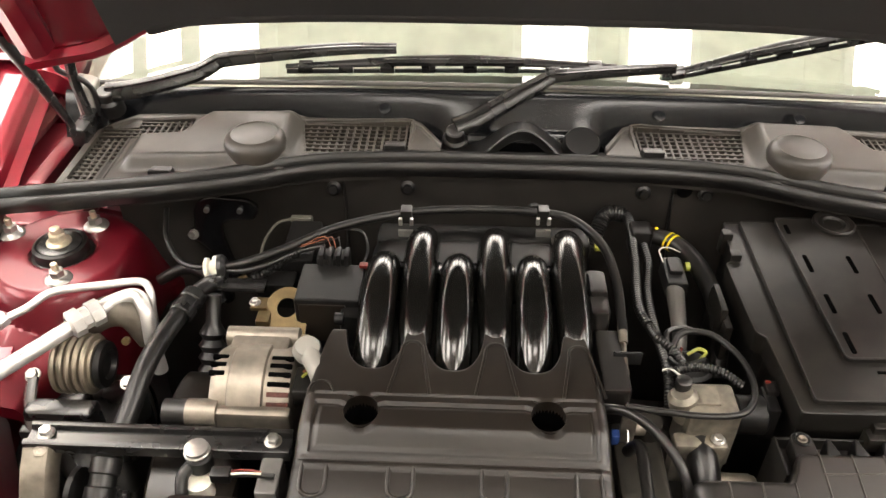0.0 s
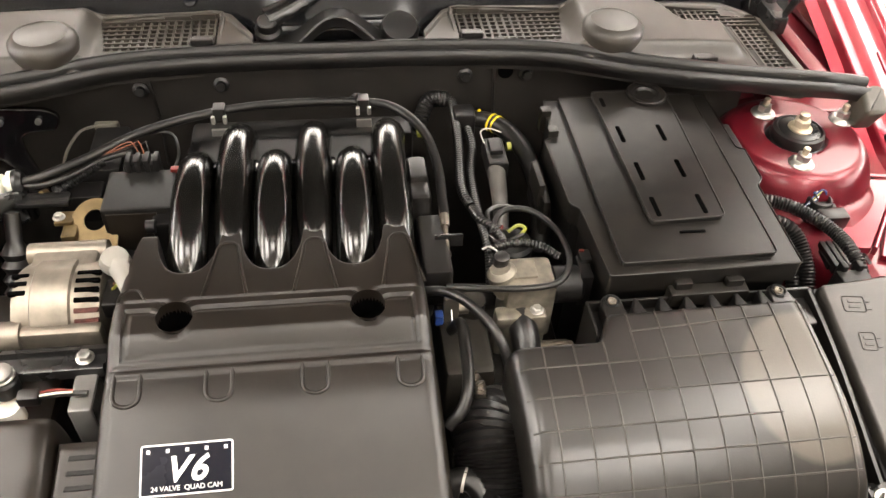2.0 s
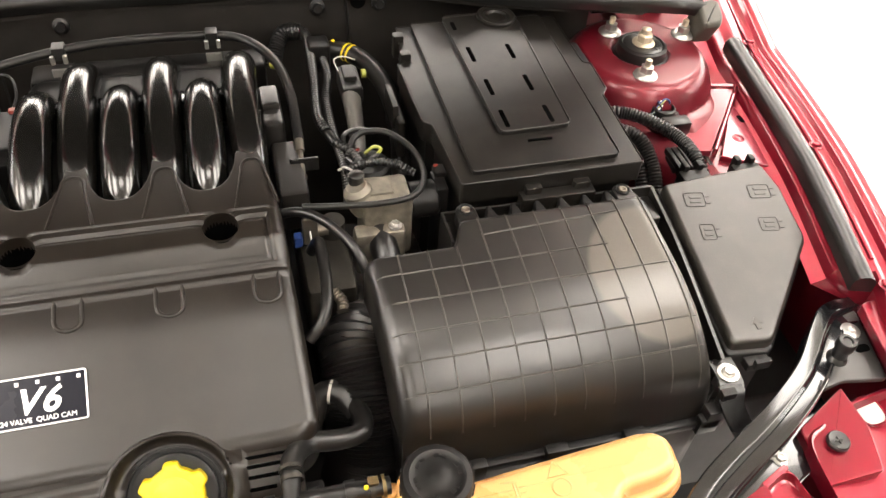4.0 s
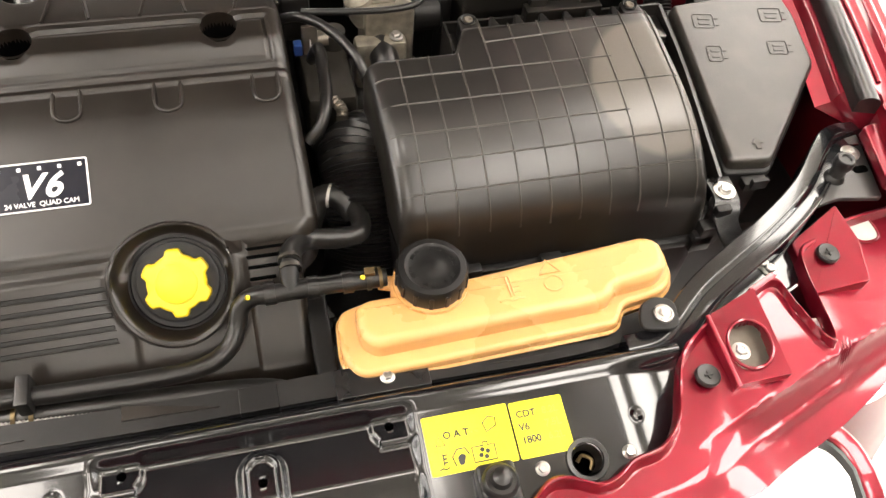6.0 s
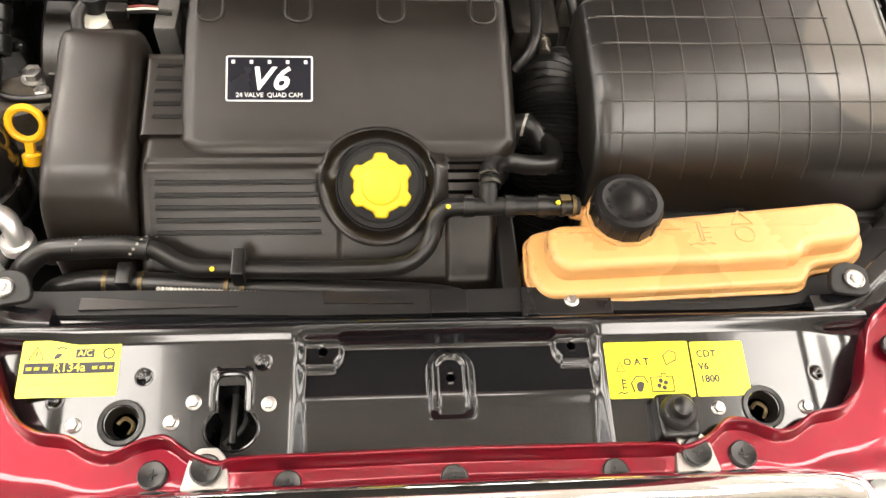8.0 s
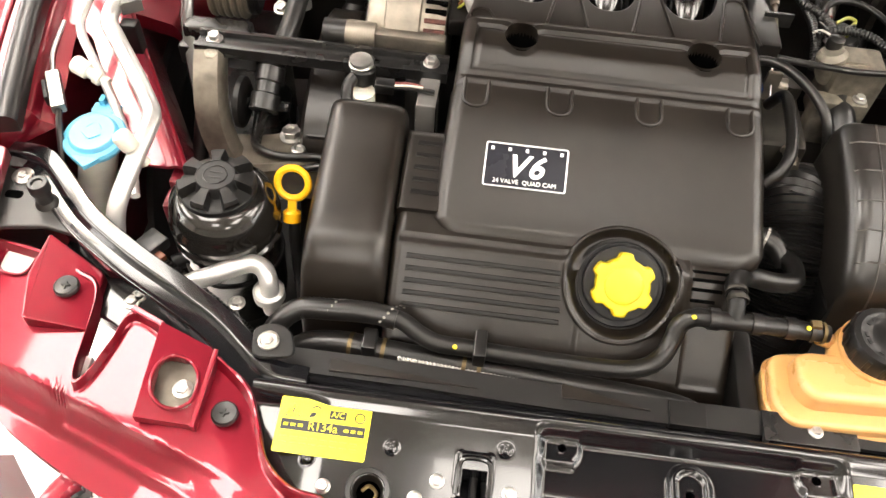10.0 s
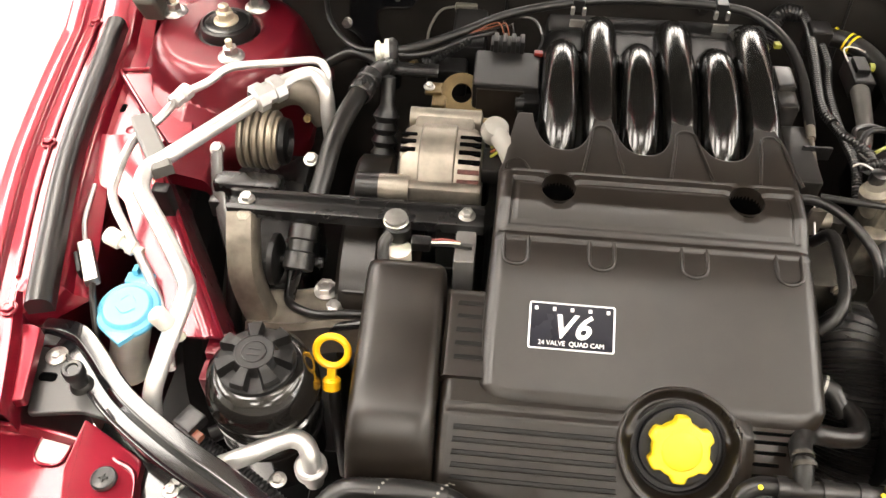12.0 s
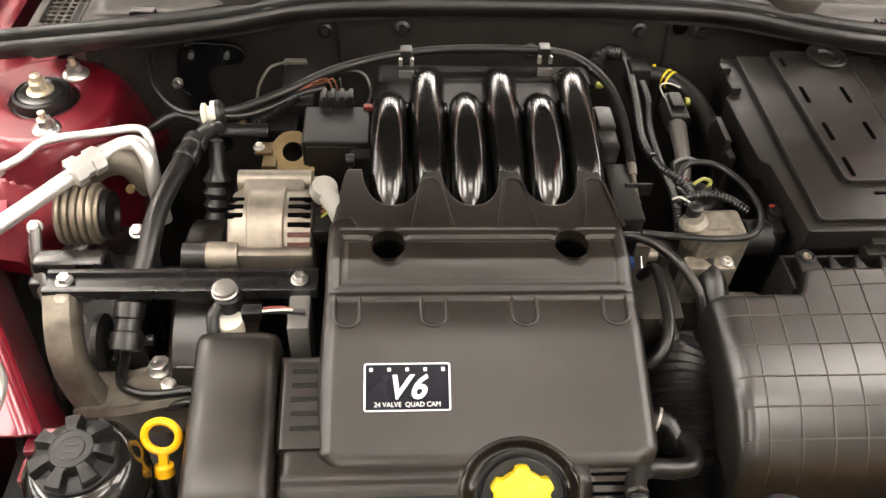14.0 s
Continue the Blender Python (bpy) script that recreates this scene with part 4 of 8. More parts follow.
def screen(u, v, back=0.0):
    w = 0.735 - 0.13 * v
    x = (2 * u - 1) * w
    y = 0.985 - back + 0.80 * v + 0.05 * (x / 0.7) ** 2 * (1 - 0.3 * v)
    return (x, y, 0.975 + 0.40 * v - 0.035 * (x / 0.7) ** 2)


ws = part("windscreen", sheet(32, 16, screen, None, 0.0), GLASS, car, "green tinted windscreen")
ws.visible_shadow = False
part("dashboard", sheet(24, 12, lambda u, v: ((2 * u - 1) * 0.70, 1.06 + 0.5 * v, 0.935 + 0.06 * math.sin(math.pi * v) - 0.03 * (2 * u - 1) ** 2), None, 0.4), CABIN, car)
# Mid grey paints in the bright reflection along the glass's lower edge.
part("screen_edge_glint", tube([screen(i / 16, 0.0) for i in range(17)], 0.0042, 10, 1), CLAMP, car)

# ---- bulkhead, scuttle and bonnet ----
SEAL = [(-0.735, 0.768, 0.894), (-0.70, 0.765, 0.902), (-0.638, 0.76, 0.913), (-0.491, 0.784, 0.918), (-0.395, 0.811, 0.918), (-0.3, 0.846, 0.918), (-0.184, 0.86, 0.918), (0, 0.863, 0.918), (0.184, 0.86, 0.918), (0.3, 0.846, 0.918), (0.395, 0.811, 0.918), (0.491, 0.784, 0.918), (0.638, 0.76, 0.913), (0.70, 0.765, 0.902), (0.735, 0.768, 0.894)]
SEAL_SECTION = [(-0.016, -0.020), (-0.0165, -0.002), (-0.0150, 0.0045), (-0.0115, 0.0088), (-0.0065, 0.0098), (-0.0025, 0.0075), (-0.0005, 0.0030), (0.0005, -0.0035), (0.0020, -0.0050), (0.0035, -0.0030), (0.0055, 0.0012), (0.0095, 0.0026), (0.0135, 0.0004), (0.0160, -0.0050), (0.0155, -0.0110), (0.0120, -0.020)]
part("bonnet_seal", sweep(SEAL, SEAL_SECTION, 6), RUBBER, car, "long curved black rubber bonnet seal")
for s in (1, -1):
    bt = rounded([(-0.026, -0.034), (0.016, -0.034), (0.028, -0.010), (0.028, 0.026), (0.010, 0.032), (-0.024, 0.024)], 0.010)
    bt = bt if s > 0 else [Vector((-p.x, p.y)) for p in bt][::-1]
    part("seal_boot", moved(prism([0.72 * p for p in bt], -0.024, 0.018, 0.008, 3, taper=0.0), Matrix.Translation((s * 0.737, 0.752, 0.874)) @ Matrix.Rotation(radians(26), 4, "X")), BOOT, car, "faded olive grey rubber boot at the seal's end")


def seal_y(x):
    return curve([(p[0], p[1]) for p in SEAL])(x)


def bulk_y(x):
    return 0.858 - 0.055 * step(0.46, 0.54, abs(x))


bulk = part("bulkhead", sheet(90, 24, lambda u, v: ((2 * u - 1) * 0.57, bulk_y((2 * u - 1) * 0.57) - 0.012 * (1 - v) + 0.003 * math.sin(31 * u + 5 * v) * (1 - v), 0.45 + 0.455 * v), None, 0.0), FOAM, car, "dark soundproofed bulkhead")
part("bulkhead_shelf", sheet(60, 4, lambda u, v: ((2 * u - 1) * 0.60, seal_y((2 * u - 1) * 0.60) - 0.008 + (0.06 + 0.04 * abs(2 * u - 1)) * v, 0.903), None, 0.012), FOAM, car)
for x in (0.215, -0.259):
    part("panel_joint", tube([(x + 0.008 * (x > 0), 0.850, 0.745), (x + 0.003, 0.853, 0.83), (x, 0.856, 0.892)], 0.0022, 6, 2), RUBBER, bulk)
part("joint_hole", lathe([(0, 0), (0.011, 0), (0.011, 0.002), (0, 0.002)], 18, (0.232, 0.856, 0.882), towards((0, -1, 0.1))), VOID, bulk)
for x, z in ((-0.273, 0.870), (-0.165, 0.874), (0.174, 0.876), (0.263, 0.876), (0.02, 0.842), (0.44, 0.84)):
    y = 0.846
    part("foam_stud", lathe([(0.011, 0), (0.011, 0.004), (0.007, 0.006), (0.006, 0.012), (0, 0.012)], 16, (x, y + 0.012, z), towards((0, -1, 0.2))), RUBBER, bulk)


# scuttle panel with its grilles
COWL_REAR = curve([(0.10, 0.885), (0.118, 0.895), (0.15, 0.952), (0.17, 0.964), (0.343, 0.973), (0.5, 0.986), (0.595, 0.986), (0.625, 0.962), (0.655, 0.925)])


def lid_rear(x):
    return 0.965 - 0.062 * step(0.462, 0.500, x)


def cowl_z(x, y):
    ax = abs(x)
    z = 0.924 - 0.030 * max(0, ax - 0.15) - 0.04 * max(0.0, ax - 0.5)
    # raised lid over the blower or the filter, steep in front
    rear = lid_rear(ax)
    lid = step(0.818, 0.840, y) * (1 - step(rear - 0.012, rear + 0.014, y)) * step(0.322, 0.352, ax) * (1 - step(0.550, 0.580, ax))
    z += 0.023 * lid * (0.90 + 0.10 * step(0.85, 0.93, y))
    z -= 0.010 * (1 - step(0.0, 0.014, y - seal_y(x) - 0.006))
    # raised outer border
    z += 0.004 * step(0.016, 0.010, min(COWL_REAR(ax) - y, 0.648 - ax))
    return z


def cowl_shape(s):
    def f(u, v):
        x = 0.118 + 0.53 * u
        y0 = seal_y(x) - 0.004
        y = y0 + (COWL_REAR(x) - y0) * v
        return (s * x, y, cowl_z(x, y))
    return f


def inner_grille(x, y):
    return 0.166 < abs(x) < 0.328 - 0.20 * max(0, 0.95 - y) and 0.874 + 0.04 * max(0.0, 0.2 - abs(x)) < y < 0.955


def outer_grille(x, y):
    ax = abs(x)
    return (0.584 < ax < 0.636 and 0.806 < y < 0.95) or (0.500 < ax <= 0.584 and lid_rear(ax) + 0.016 < y < 0.972) and y < COWL_REAR(ax) - 0.012


def mesh_bars(region, s, x0, x1, y0, y1, pitch):
    """Crossed bars that fill a region of the plan."""
    out = []
    for along in (0, 1):
        k = (x0 if along == 0 else y0) + pitch * 0.5
        while k < (x1 if along == 0 else y1):
            run = None
            n = 80
            lo, hi = (y0, y1) if along == 0 else (x0, x1)
            for i in range(n + 2):
                q = lo + (hi - lo) * i / n
                x, y = (k, q) if along == 0 else (q, k)
                if i <= n and region(x, y):
                    run = run or [q, q]
                    run[1] = q
                elif run:
                    m = (run[0] + run[1]) / 2
                    z = cowl_z(*((k, m) if along == 0 else (m, k))) - 0.003
                    a, b = run[0] - 0.003, run[1] + 0.003
                    r = (k - 0.0016, a, k + 0.0016, b) if along == 0 else (a, k - 0.0016, b, k + 0.0016)
                    xa, xb = sorted((s * r[0], s * r[2]))
                    out.append(box(xa, r[1], z - 0.011, xb, r[3], z))
                    run = None
            k += pitch
    return joined(*out)


for s in (1, -1):
    cp = part("scuttle_panel", sheet(240, 88, cowl_shape(s), lambda x, y: not (inner_grille(x, y) or outer_grille(x, y)), 0.010), COWL, car, "weathered grey plastic scuttle panel with grilles")
    part("grille_mesh", mesh_bars(inner_grille, s, 0.166, 0.328, 0.870, 0.956, 0.0112), COWL, cp, "square plastic mesh")
    part("grille_mesh", mesh_bars(outer_grille, s, 0.500, 0.636, 0.804, 0.973, 0.0106), COWL, cp, "square plastic mesh")
    part("grille_rim", tube([(s * x, y, cowl_z(x, y) + 0.0005) for x, y in ((0.162, 0.872), (0.162, 0.915), (0.163, 0.957), (0.20, 0.959), (0.26, 0.959), (0.327, 0.959))], 0.0025, 6, 2), COWL, cp)
    part("grille_rim", tube([(s * x, y, cowl_z(x, y) + 0.0005) for x, y in ((0.164, 0.870), (0.22, 0.870), (0.27, 0.868), (0.308, 0.868))], 0.0022, 6, 2), COWL, cp)
    # Black boxes below the mesh stand for the shade in its holes.
    part("grille_well_shade", box(min(s * 0.15, s * 0.64), 0.870, 0.86, max(s * 0.15, s * 0.64), 0.97, 0.875), VOID, cp)
    part("grille_well_shade", box(min(s * 0.578, s * 0.645), 0.808, 0.862, max(s * 0.578, s * 0.645), 0.869, 0.874), VOID, cp)
    part("round_cap", lathe([(0.036, -0.030), (0.041, -0.016), (0.0435, -0.004), (0.0425, 0.003), (0.038, 0.009), (0.0325, 0.0115), (0.031, 0.0108), (0.0295, 0.0102), (0.0, 0.0105)], 44, (s * 0.380, 0.862, 0.944)), COWL, cp, "round grey plastic cap with a flat top")
    for x, y, z in ((0.184, 0.884, 0.920), (0.502, 0.810, 0.914)):
        part("seal_clip", joined(box(s * x - 0.015, y - 0.010, z - 0.012, s * x + 0.015, y + 0.010, z + 0.010, 0.003), box(s * x - 0.015, y - 0.012, z + 0.004, s * x + 0.015, y - 0.004, z + 0.014, 0.002)), RUBBER, cp, "black seal clip")
# trough between scuttle and glass
part("scuttle_trough", sheet(60, 20, lambda u, v: ((2 * u - 1) * 0.72, 0.885 + 0.098 * v + 0.048 * (2 * u - 1) ** 2 * v, 0.876 + 0.092 * step(0.5, 1.0, v) + 0.045 * (step(0.34, 0.42, v) - step(0.42, 1.0, v)) * (1 - step(0.15, 0.19, abs(2 * u - 1))) - 0.035 * (2 * u - 1) ** 2), None, 0.003), TROUGH, car, "smooth blue black trough below the windscreen")
for x in (-0.206, 0.205, 0.412):
    part("trough_plug", lathe([(0.009, 0), (0.008, 0.0015), (0.006, 0.002), (0, 0.002)], 18, (x, 0.964, 0.943), towards((0, -0.9, 1))), TROUGH, car)
def hump_rise(x):
    return math.cos(min(1.0, abs(x + 0.003) / 0.082) * math.pi / 2) ** 2


part("hump_cover", sheet(60, 16, lambda u, v: (-0.112 + 0.224 * u, 0.877 + 0.045 * v, 0.906 + 0.054 * hump_rise(-0.112 + 0.224 * u) * (1 - 0.25 * v) + 0.004 * v), None, 0.014), DARK, car, "black moulded hump over the wiper linkage")
part("hump_lip", tube([(-0.112 + 0.224 * i / 24, 0.876, 0.907 + 0.054 * hump_rise(-0.112 + 0.224 * i / 24)) for i in range(25)], 0.0030, 6, 1), RUBBER, car)
part("pivot_cap", lathe([(0.027, 0), (0.027, 0.022), (0.024, 0.028), (0.021, 0.0275), (0.0, 0.0265)], 30, (0.085, 0.914, 0.908), towards((0, -0.5, 1))), RUBBER, car, "black cap over a spare wiper pivot")


def wiper(name, pivot, arm, blade):
    """A wiper arm with its pivot cap, and the blade it carries."""
    w = thing(name, pivot, "black wiper arm and blade parked on the windscreen", "wiper", "wipers")
    part("pivot_cap", lathe([(0.019, -0.02), (0.019, 0.004), (0.015, 0.008), (0.014, 0.020), (0.012, 0.022), (0, 0.022)], 24, pivot, towards((0, -0.3, 1))), RUBBER, w)
    part("arm", tube(arm, [0.0165 - 0.0085 * i / (len(arm) - 1) for i in range(len(arm))], 10, 4, flat=0.60), SATINPAINT, w)
    part("arm_ridge", tube([(x, y - 0.004, z + 0.008 - 0.004 * i / len(arm)) for i, (x, y, z) in enumerate(arm)], 0.0020, 6, 4), GLOSS, w)
    a, b = Vector(blade[0]), Vector(blade[1])
    part("blade_spine", joined(tube([a, a.lerp(b, 0.5) + Vector((0, 0.0, 0.010)), b], [0.004, 0.009, 0.004], 8, 6, flat=0.6), tube([a.lerp(b, 0.3) + Vector((0, -0.012, 0.012)), a.lerp(b, 0.72) + Vector((0, -0.012, 0.012))], 0.006, 6, 2)), SATINPAINT, w)
    d = (b - a).normalized()
    for i in range(8):
        part("blade_claw", moved(box(-0.011, -0.008, -0.008, 0.011, 0.010, 0.004, 0.002), plane_at(a.lerp(b, 0.06 + 0.125 * i), d, (0, 1, 0.4))), SATINPAINT, w)
    part("rubber_edge", tube([a + Vector((0, 0.004, -0.010)), b + Vector((0, 0.004, -0.010))], 0.004, 6, 1), RUBBER, w)
    return w


wiper("wiper", (-0.099, 0.925, 0.915), [(-0.099, 0.925, 0.935), (-0.07, 0.938, 0.943), (-0.015, 0.968, 0.964), (0.036, 0.992, 0.984), (0.046, 0.994, 0.988), (0.13, 0.998, 0.996), (0.225, 1.0, 1.003)], ((0.208, 1.010, 0.986), (0.62, 1.050, 1.065)))
wiper("wiper", (-0.629, 0.972, 0.940), [(-0.629, 0.972, 0.955), (-0.58, 0.975, 0.962), (-0.50, 0.992, 0.978), (-0.466, 1.004, 0.992), (-0.455, 1.005, 0.997), (-0.37, 1.006, 1.008), (-0.27, 1.008, 1.018), (-0.19, 1.008, 1.021)], ((-0.36, 1.010, 0.987), (0.14, 1.012, 0.998)))

# bonnet, hinged at its rear and open steeply
HINGE, OPEN = Vector((0, 0.965, 1.101)), radians(59)


def bonnet_point(x, d, lift=0.0):
    """d: distance from the rear edge; lift: along the underside's normal."""
    y = HINGE.y - d * math.cos(OPEN) - lift * math.sin(OPEN)
    z = HINGE.z + d * math.sin(OPEN) - lift * math.cos(OPEN)
    return (x, y - 0.07 * (abs(x) / 0.7) ** 4, z - 0.022 * (abs(x) / 0.7) ** 3 - 0.040 * step(0.49, 0.62, abs(x)) * (1 - step(0.0, 0.5, d)))


bn = part("bonnet", joined(sheet(30, 20, lambda u, v: bonnet_point((2 * u - 1) * (0.70 - 0.10 * v), 1.14 * v, 0.0), None, 0.0),
                           sheet(30, 20, lambda u, v: bonnet_point((2 * u - 1) * (0.70 - 0.10 * v), 1.14 * v, -0.02), None, 0.0),
                           tube([bonnet_point(s * (0.52 + 0.018 * i), 0.0, 0.0) for s in (1,) for i in range(11)], 0.016, 8, 1), tube([bonnet_point(-0.52 - 0.018 * i, 0.0, 0.0) for i in range(11)], 0.016, 8, 1)), RED, car, "raised dark red bonnet seen from below")
part("bonnet_rear_edge", tube([bonnet_point((2 * i / 20 - 1) * 0.53, 0.0, 0.004) for i in range(21)], 0.018, 10, 1), LINER, bn)
part("bonnet_liner", sheet(24, 16, lambda u, v: bonnet_point((2 * u - 1) * (0.57 - 0.06 * v), 0.005 + 1.03 * v, 0.02 + 0.008 * math.sin(9 * u) * math.sin(7 * v)), None, 0.0), LINER, bn, "black felt liner")
for s in (1, -1):
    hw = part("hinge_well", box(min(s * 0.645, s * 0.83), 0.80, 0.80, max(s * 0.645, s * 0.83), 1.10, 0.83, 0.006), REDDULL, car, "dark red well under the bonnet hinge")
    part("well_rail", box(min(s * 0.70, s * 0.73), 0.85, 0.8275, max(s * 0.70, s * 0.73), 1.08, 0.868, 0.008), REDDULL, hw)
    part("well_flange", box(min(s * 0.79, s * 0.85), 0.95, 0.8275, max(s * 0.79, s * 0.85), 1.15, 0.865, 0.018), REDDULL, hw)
    part("bonnet_frame", tube([bonnet_point(s * (0.66 - 0.09 * i / 8), 0.04 + 1.06 * i / 8, 0.012) for i in range(9)], 0.024, 8, 2), RED, bn)
    part("bonnet_hinge", joined(box(s * 0.655 - 0.012, 0.90, 0.90, s * 0.655 + 0.012, 0.985, 0.93, 0.004), tube([(s * 0.655, 0.95, 0.92), (s * 0.665, 0.955, 0.985), (s * 0.655, 0.94, 1.04)], 0.008, 8)), SATINPAINT, car)
    gs = part("gas_strut", tube([(s * 0.665, 0.915, 0.925), (s * 0.70, 0.885, 1.06), (s * 0.728, 0.862, 1.150)], [0.005, 0.010, 0.010], 12, 4), SATINPAINT, car, "black gas strut holding the bonnet")
    part("hinge_cover", prism(rounded([(s * 0.645, 0.965), (s * 0.685, 0.975), (s * 0.690, 1.02), (s * 0.650, 1.005)][::s], 0.01), 0.90, 0.966, 0.006), BOOTGREY, car, "grey plastic cover at the scuttle's end")
    part("jet_hose", tube([(s * 0.690, 0.955, 1.035), (s * 0.687, 0.955, 1.005), (s * 0.680, 0.955, 0.995), (s * 0.655, 0.955, 0.985), (s * 0.642, 0.957, 0.965), (s * 0.640, 0.957, 0.925)], 0.0045, 10, 5), RUBBER, car, "thin black washer hose")
    part("hose_joint", lathe([(0.005, -0.010), (0.009, -0.008), (0.009, 0.002), (0.006, 0.004), (0.005, 0.012), (0, 0.012)], 14, (s * 0.690, 0.955, 1.035)), GREYPL, car)

# ---- engine ----
engine = thing("engine", (-0.1, 0.45, 0.30), "dark transverse six cylinder engine block in the bay", "engine")
part("block", joined(box(-0.30, 0.20, 0.30, 0.10, 0.72, 0.66, 0.02), box(-0.26, 0.26, 0.64, 0.07, 0.50, 0.76, 0.02)), DARK, engine)
part("cylinder_head", box(-0.27, 0.125, 0.52, 0.055, 0.24, 0.69, 0.015), OLDCAST, engine)
part("gearbox", joined(box(0.10, 0.36, 0.30, 0.36, 0.66, 0.62, 0.03), box(0.11, 0.40, 0.60, 0.26, 0.58, 0.70, 0.02)), DARKCAST, engine, "dull cast alloy gearbox housing")
part("belt_casing", joined(sweep([(-0.402, 0.350, 0.70), (-0.402, 0.375, 0.748), (-0.402, 0.42, 0.775), (-0.402, 0.48, 0.788), (-0.402, 0.54, 0.788), (-0.402, 0.58, 0.77), (-0.402, 0.60, 0.72)], [(-0.024, -0.03), (-0.024, -0.006), (-0.019, 0.0), (0.019, 0.0), (0.024, -0.006), (0.024, -0.03)], 6), box(-0.424, 0.37, 0.40, -0.33, 0.585, 0.75, 0.01)), COVER, engine, "black curved belt casing")

cover = thing("engine_cover", (-0.09, 0.35, 0.72), "satin black moulded plastic engine cover", "engine cover")
UPPER = flow([(0.222, 0.7850), (0.25, 0.7945), (0.279, 0.8060), (0.318, 0.8225), (0.358, 0.8385), (0.385, 0.8455), (0.398, 0.848), (0.4235, 0.8622), (0.4265, 0.8634), (0.470, 0.867), (0.52, 0.868), (0.57, 0.868)])
XL, XR = -0.256, 0.082
SCALLOPS = (-0.1835, -0.0895, 0.0045)


def cover_front(x):
    e, r = min(x - XL, XR - x), 0.030
    return 0.224 + (r - math.sqrt(max(0.0, r * r - (r - e) ** 2)) if e < r else 0.0)


def cover_back(x):
    y = 0.566
    for c in SCALLOPS:
        q = abs(x - c) / 0.036
        if q < 1:
            y = min(y, 0.566 - 0.060 * (1 - q ** 2.6) ** 0.6)
    y -= 0.085 * step(-0.236, -0.254, x) + 0.09 * step(0.064, 0.082, x)
    return y


def upper_point(u, v):
    x = XL + (XR - XL) * u
    a, b = cover_front(x), cover_back(x)
    mid = min(0.482, b - 0.002)
    y = 0.254 + (mid - 0.254) * (v - 0.12) / 0.66 if 0.12 < v < 0.78 else a + (0.254 - a) * v / 0.12 if v <= 0.12 else mid + (b - mid) * (v - 0.78) / 0.22
    # sides draw in a little towards the rear
    k = step(0.25, 0.47, y)
    xx = -0.087 + (x + 0.087) * (1 - 0.035 * k)
    z = UPPER(y) + 0.0022 * step(0.3840, 0.3865, y) * step(0.4660, 0.4635, y)
    e = min(x - XL, XR - x, y - a + 0.0004)
    r = 0.016
    if e < r:
        z -= r - math.sqrt(max(0.0, r * r - (r - e) ** 2))
    d = b - y
    if d < 0.005:
        z -= 0.005 - math.sqrt(max(0, 0.005 ** 2 - (0.005 - d) ** 2))
    # framed panel with the two wells
    inside = min(x + 0.240, 0.067 - x, y - 0.4000, 0.4555 - y)
    z -= 0.0035 * step(0.0, 0.0022, inside) - 0.0020 * step(0.005, 0.0072, inside)
    z -= 0.0022 * (1 - step(0.0012, 0.0030, abs(y - 0.3945))) * step(-0.250, -0.245, x) * step(0.078, 0.073, x)
    z -= 0.0020 * (1 - step(0.001, 0.003, abs(y - 0.4655))) * step(-0.245, -0.24, x) * step(0.073, 0.068, x)
    return (xx, y, z)


WELLS = [(-0.185, 0.4435, 0.0185), (0.012, 0.4435, 0.0185)]
HOOD = (-0.0600, 0.2030, 0.0570, 0.0485)


def hood_clear(x, y):
    """Outside the oval of the filler's hood."""
    return math.hypot((x - HOOD[0]) / HOOD[2], (y - HOOD[1]) / HOOD[3]) > 1.0


upper = part("upper_cover", sheet(170, 210, upper_point, hood_clear, 0.05, WELLS), COVER, cover, "satin black upper cover with scalloped rear")
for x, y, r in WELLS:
    # The well's lining is near-black in itself, in place of shade.
    part("well", lathe([(0.0187, 0.004), (0.0180, -0.030), (0.0, -0.030)], 30, (x, y, 0.858)), VOID, upper, "deep round bolt well, blackened for shade")
for x in (-0.2265, -0.1385, -0.0445, 0.0505):
    pts = [(x - 0.0125, 0.389), (x - 0.0125, 0.366), (x - 0.0085, 0.359), (x, 0.3565), (x + 0.0085, 0.359), (x + 0.0125, 0.366), (x + 0.0125, 0.389)]
    part("loop_rib", tube([(a, b, UPPER(b) + 0.0003) for a, b in pts], 0.0022, 8, 4), COVER, upper)
for x in (-0.1365, -0.042, 0.0525):
    pts = [(x - 0.0225, 0.469), (x - 0.0135, 0.520), (x - 0.011, 0.538), (x - 0.006, 0.545), (x, 0.5465), (x + 0.006, 0.545), (x + 0.011, 0.538), (x + 0.0135, 0.520), (x + 0.0225, 0.469)]
    part("finger_rib", tube([(a, b, UPPER(b) + 0.0002) for a, b in pts], 0.0019, 8, 4), COVER, upper)
part("end_rib", tube([(-0.243, 0.468, 0.867), (-0.242, 0.476, 0.8675), (-0.234, 0.482, 0.868), (-0.224, 0.480, 0.868), (-0.217, 0.468, 0.867)], 0.0013, 6, 4), COVER, upper)


def lower_plane(y):
    if y > 0.212:
        return 0.7812 + 0.12 * (y - 0.212)
    return 0.776 + 0.86 * (y - 0.206) if y > 0.128 else 0.709 - 2.2 * (0.128 - y)


CAPX, CAPY, CAPZ = -0.0575, 0.203, 0.766


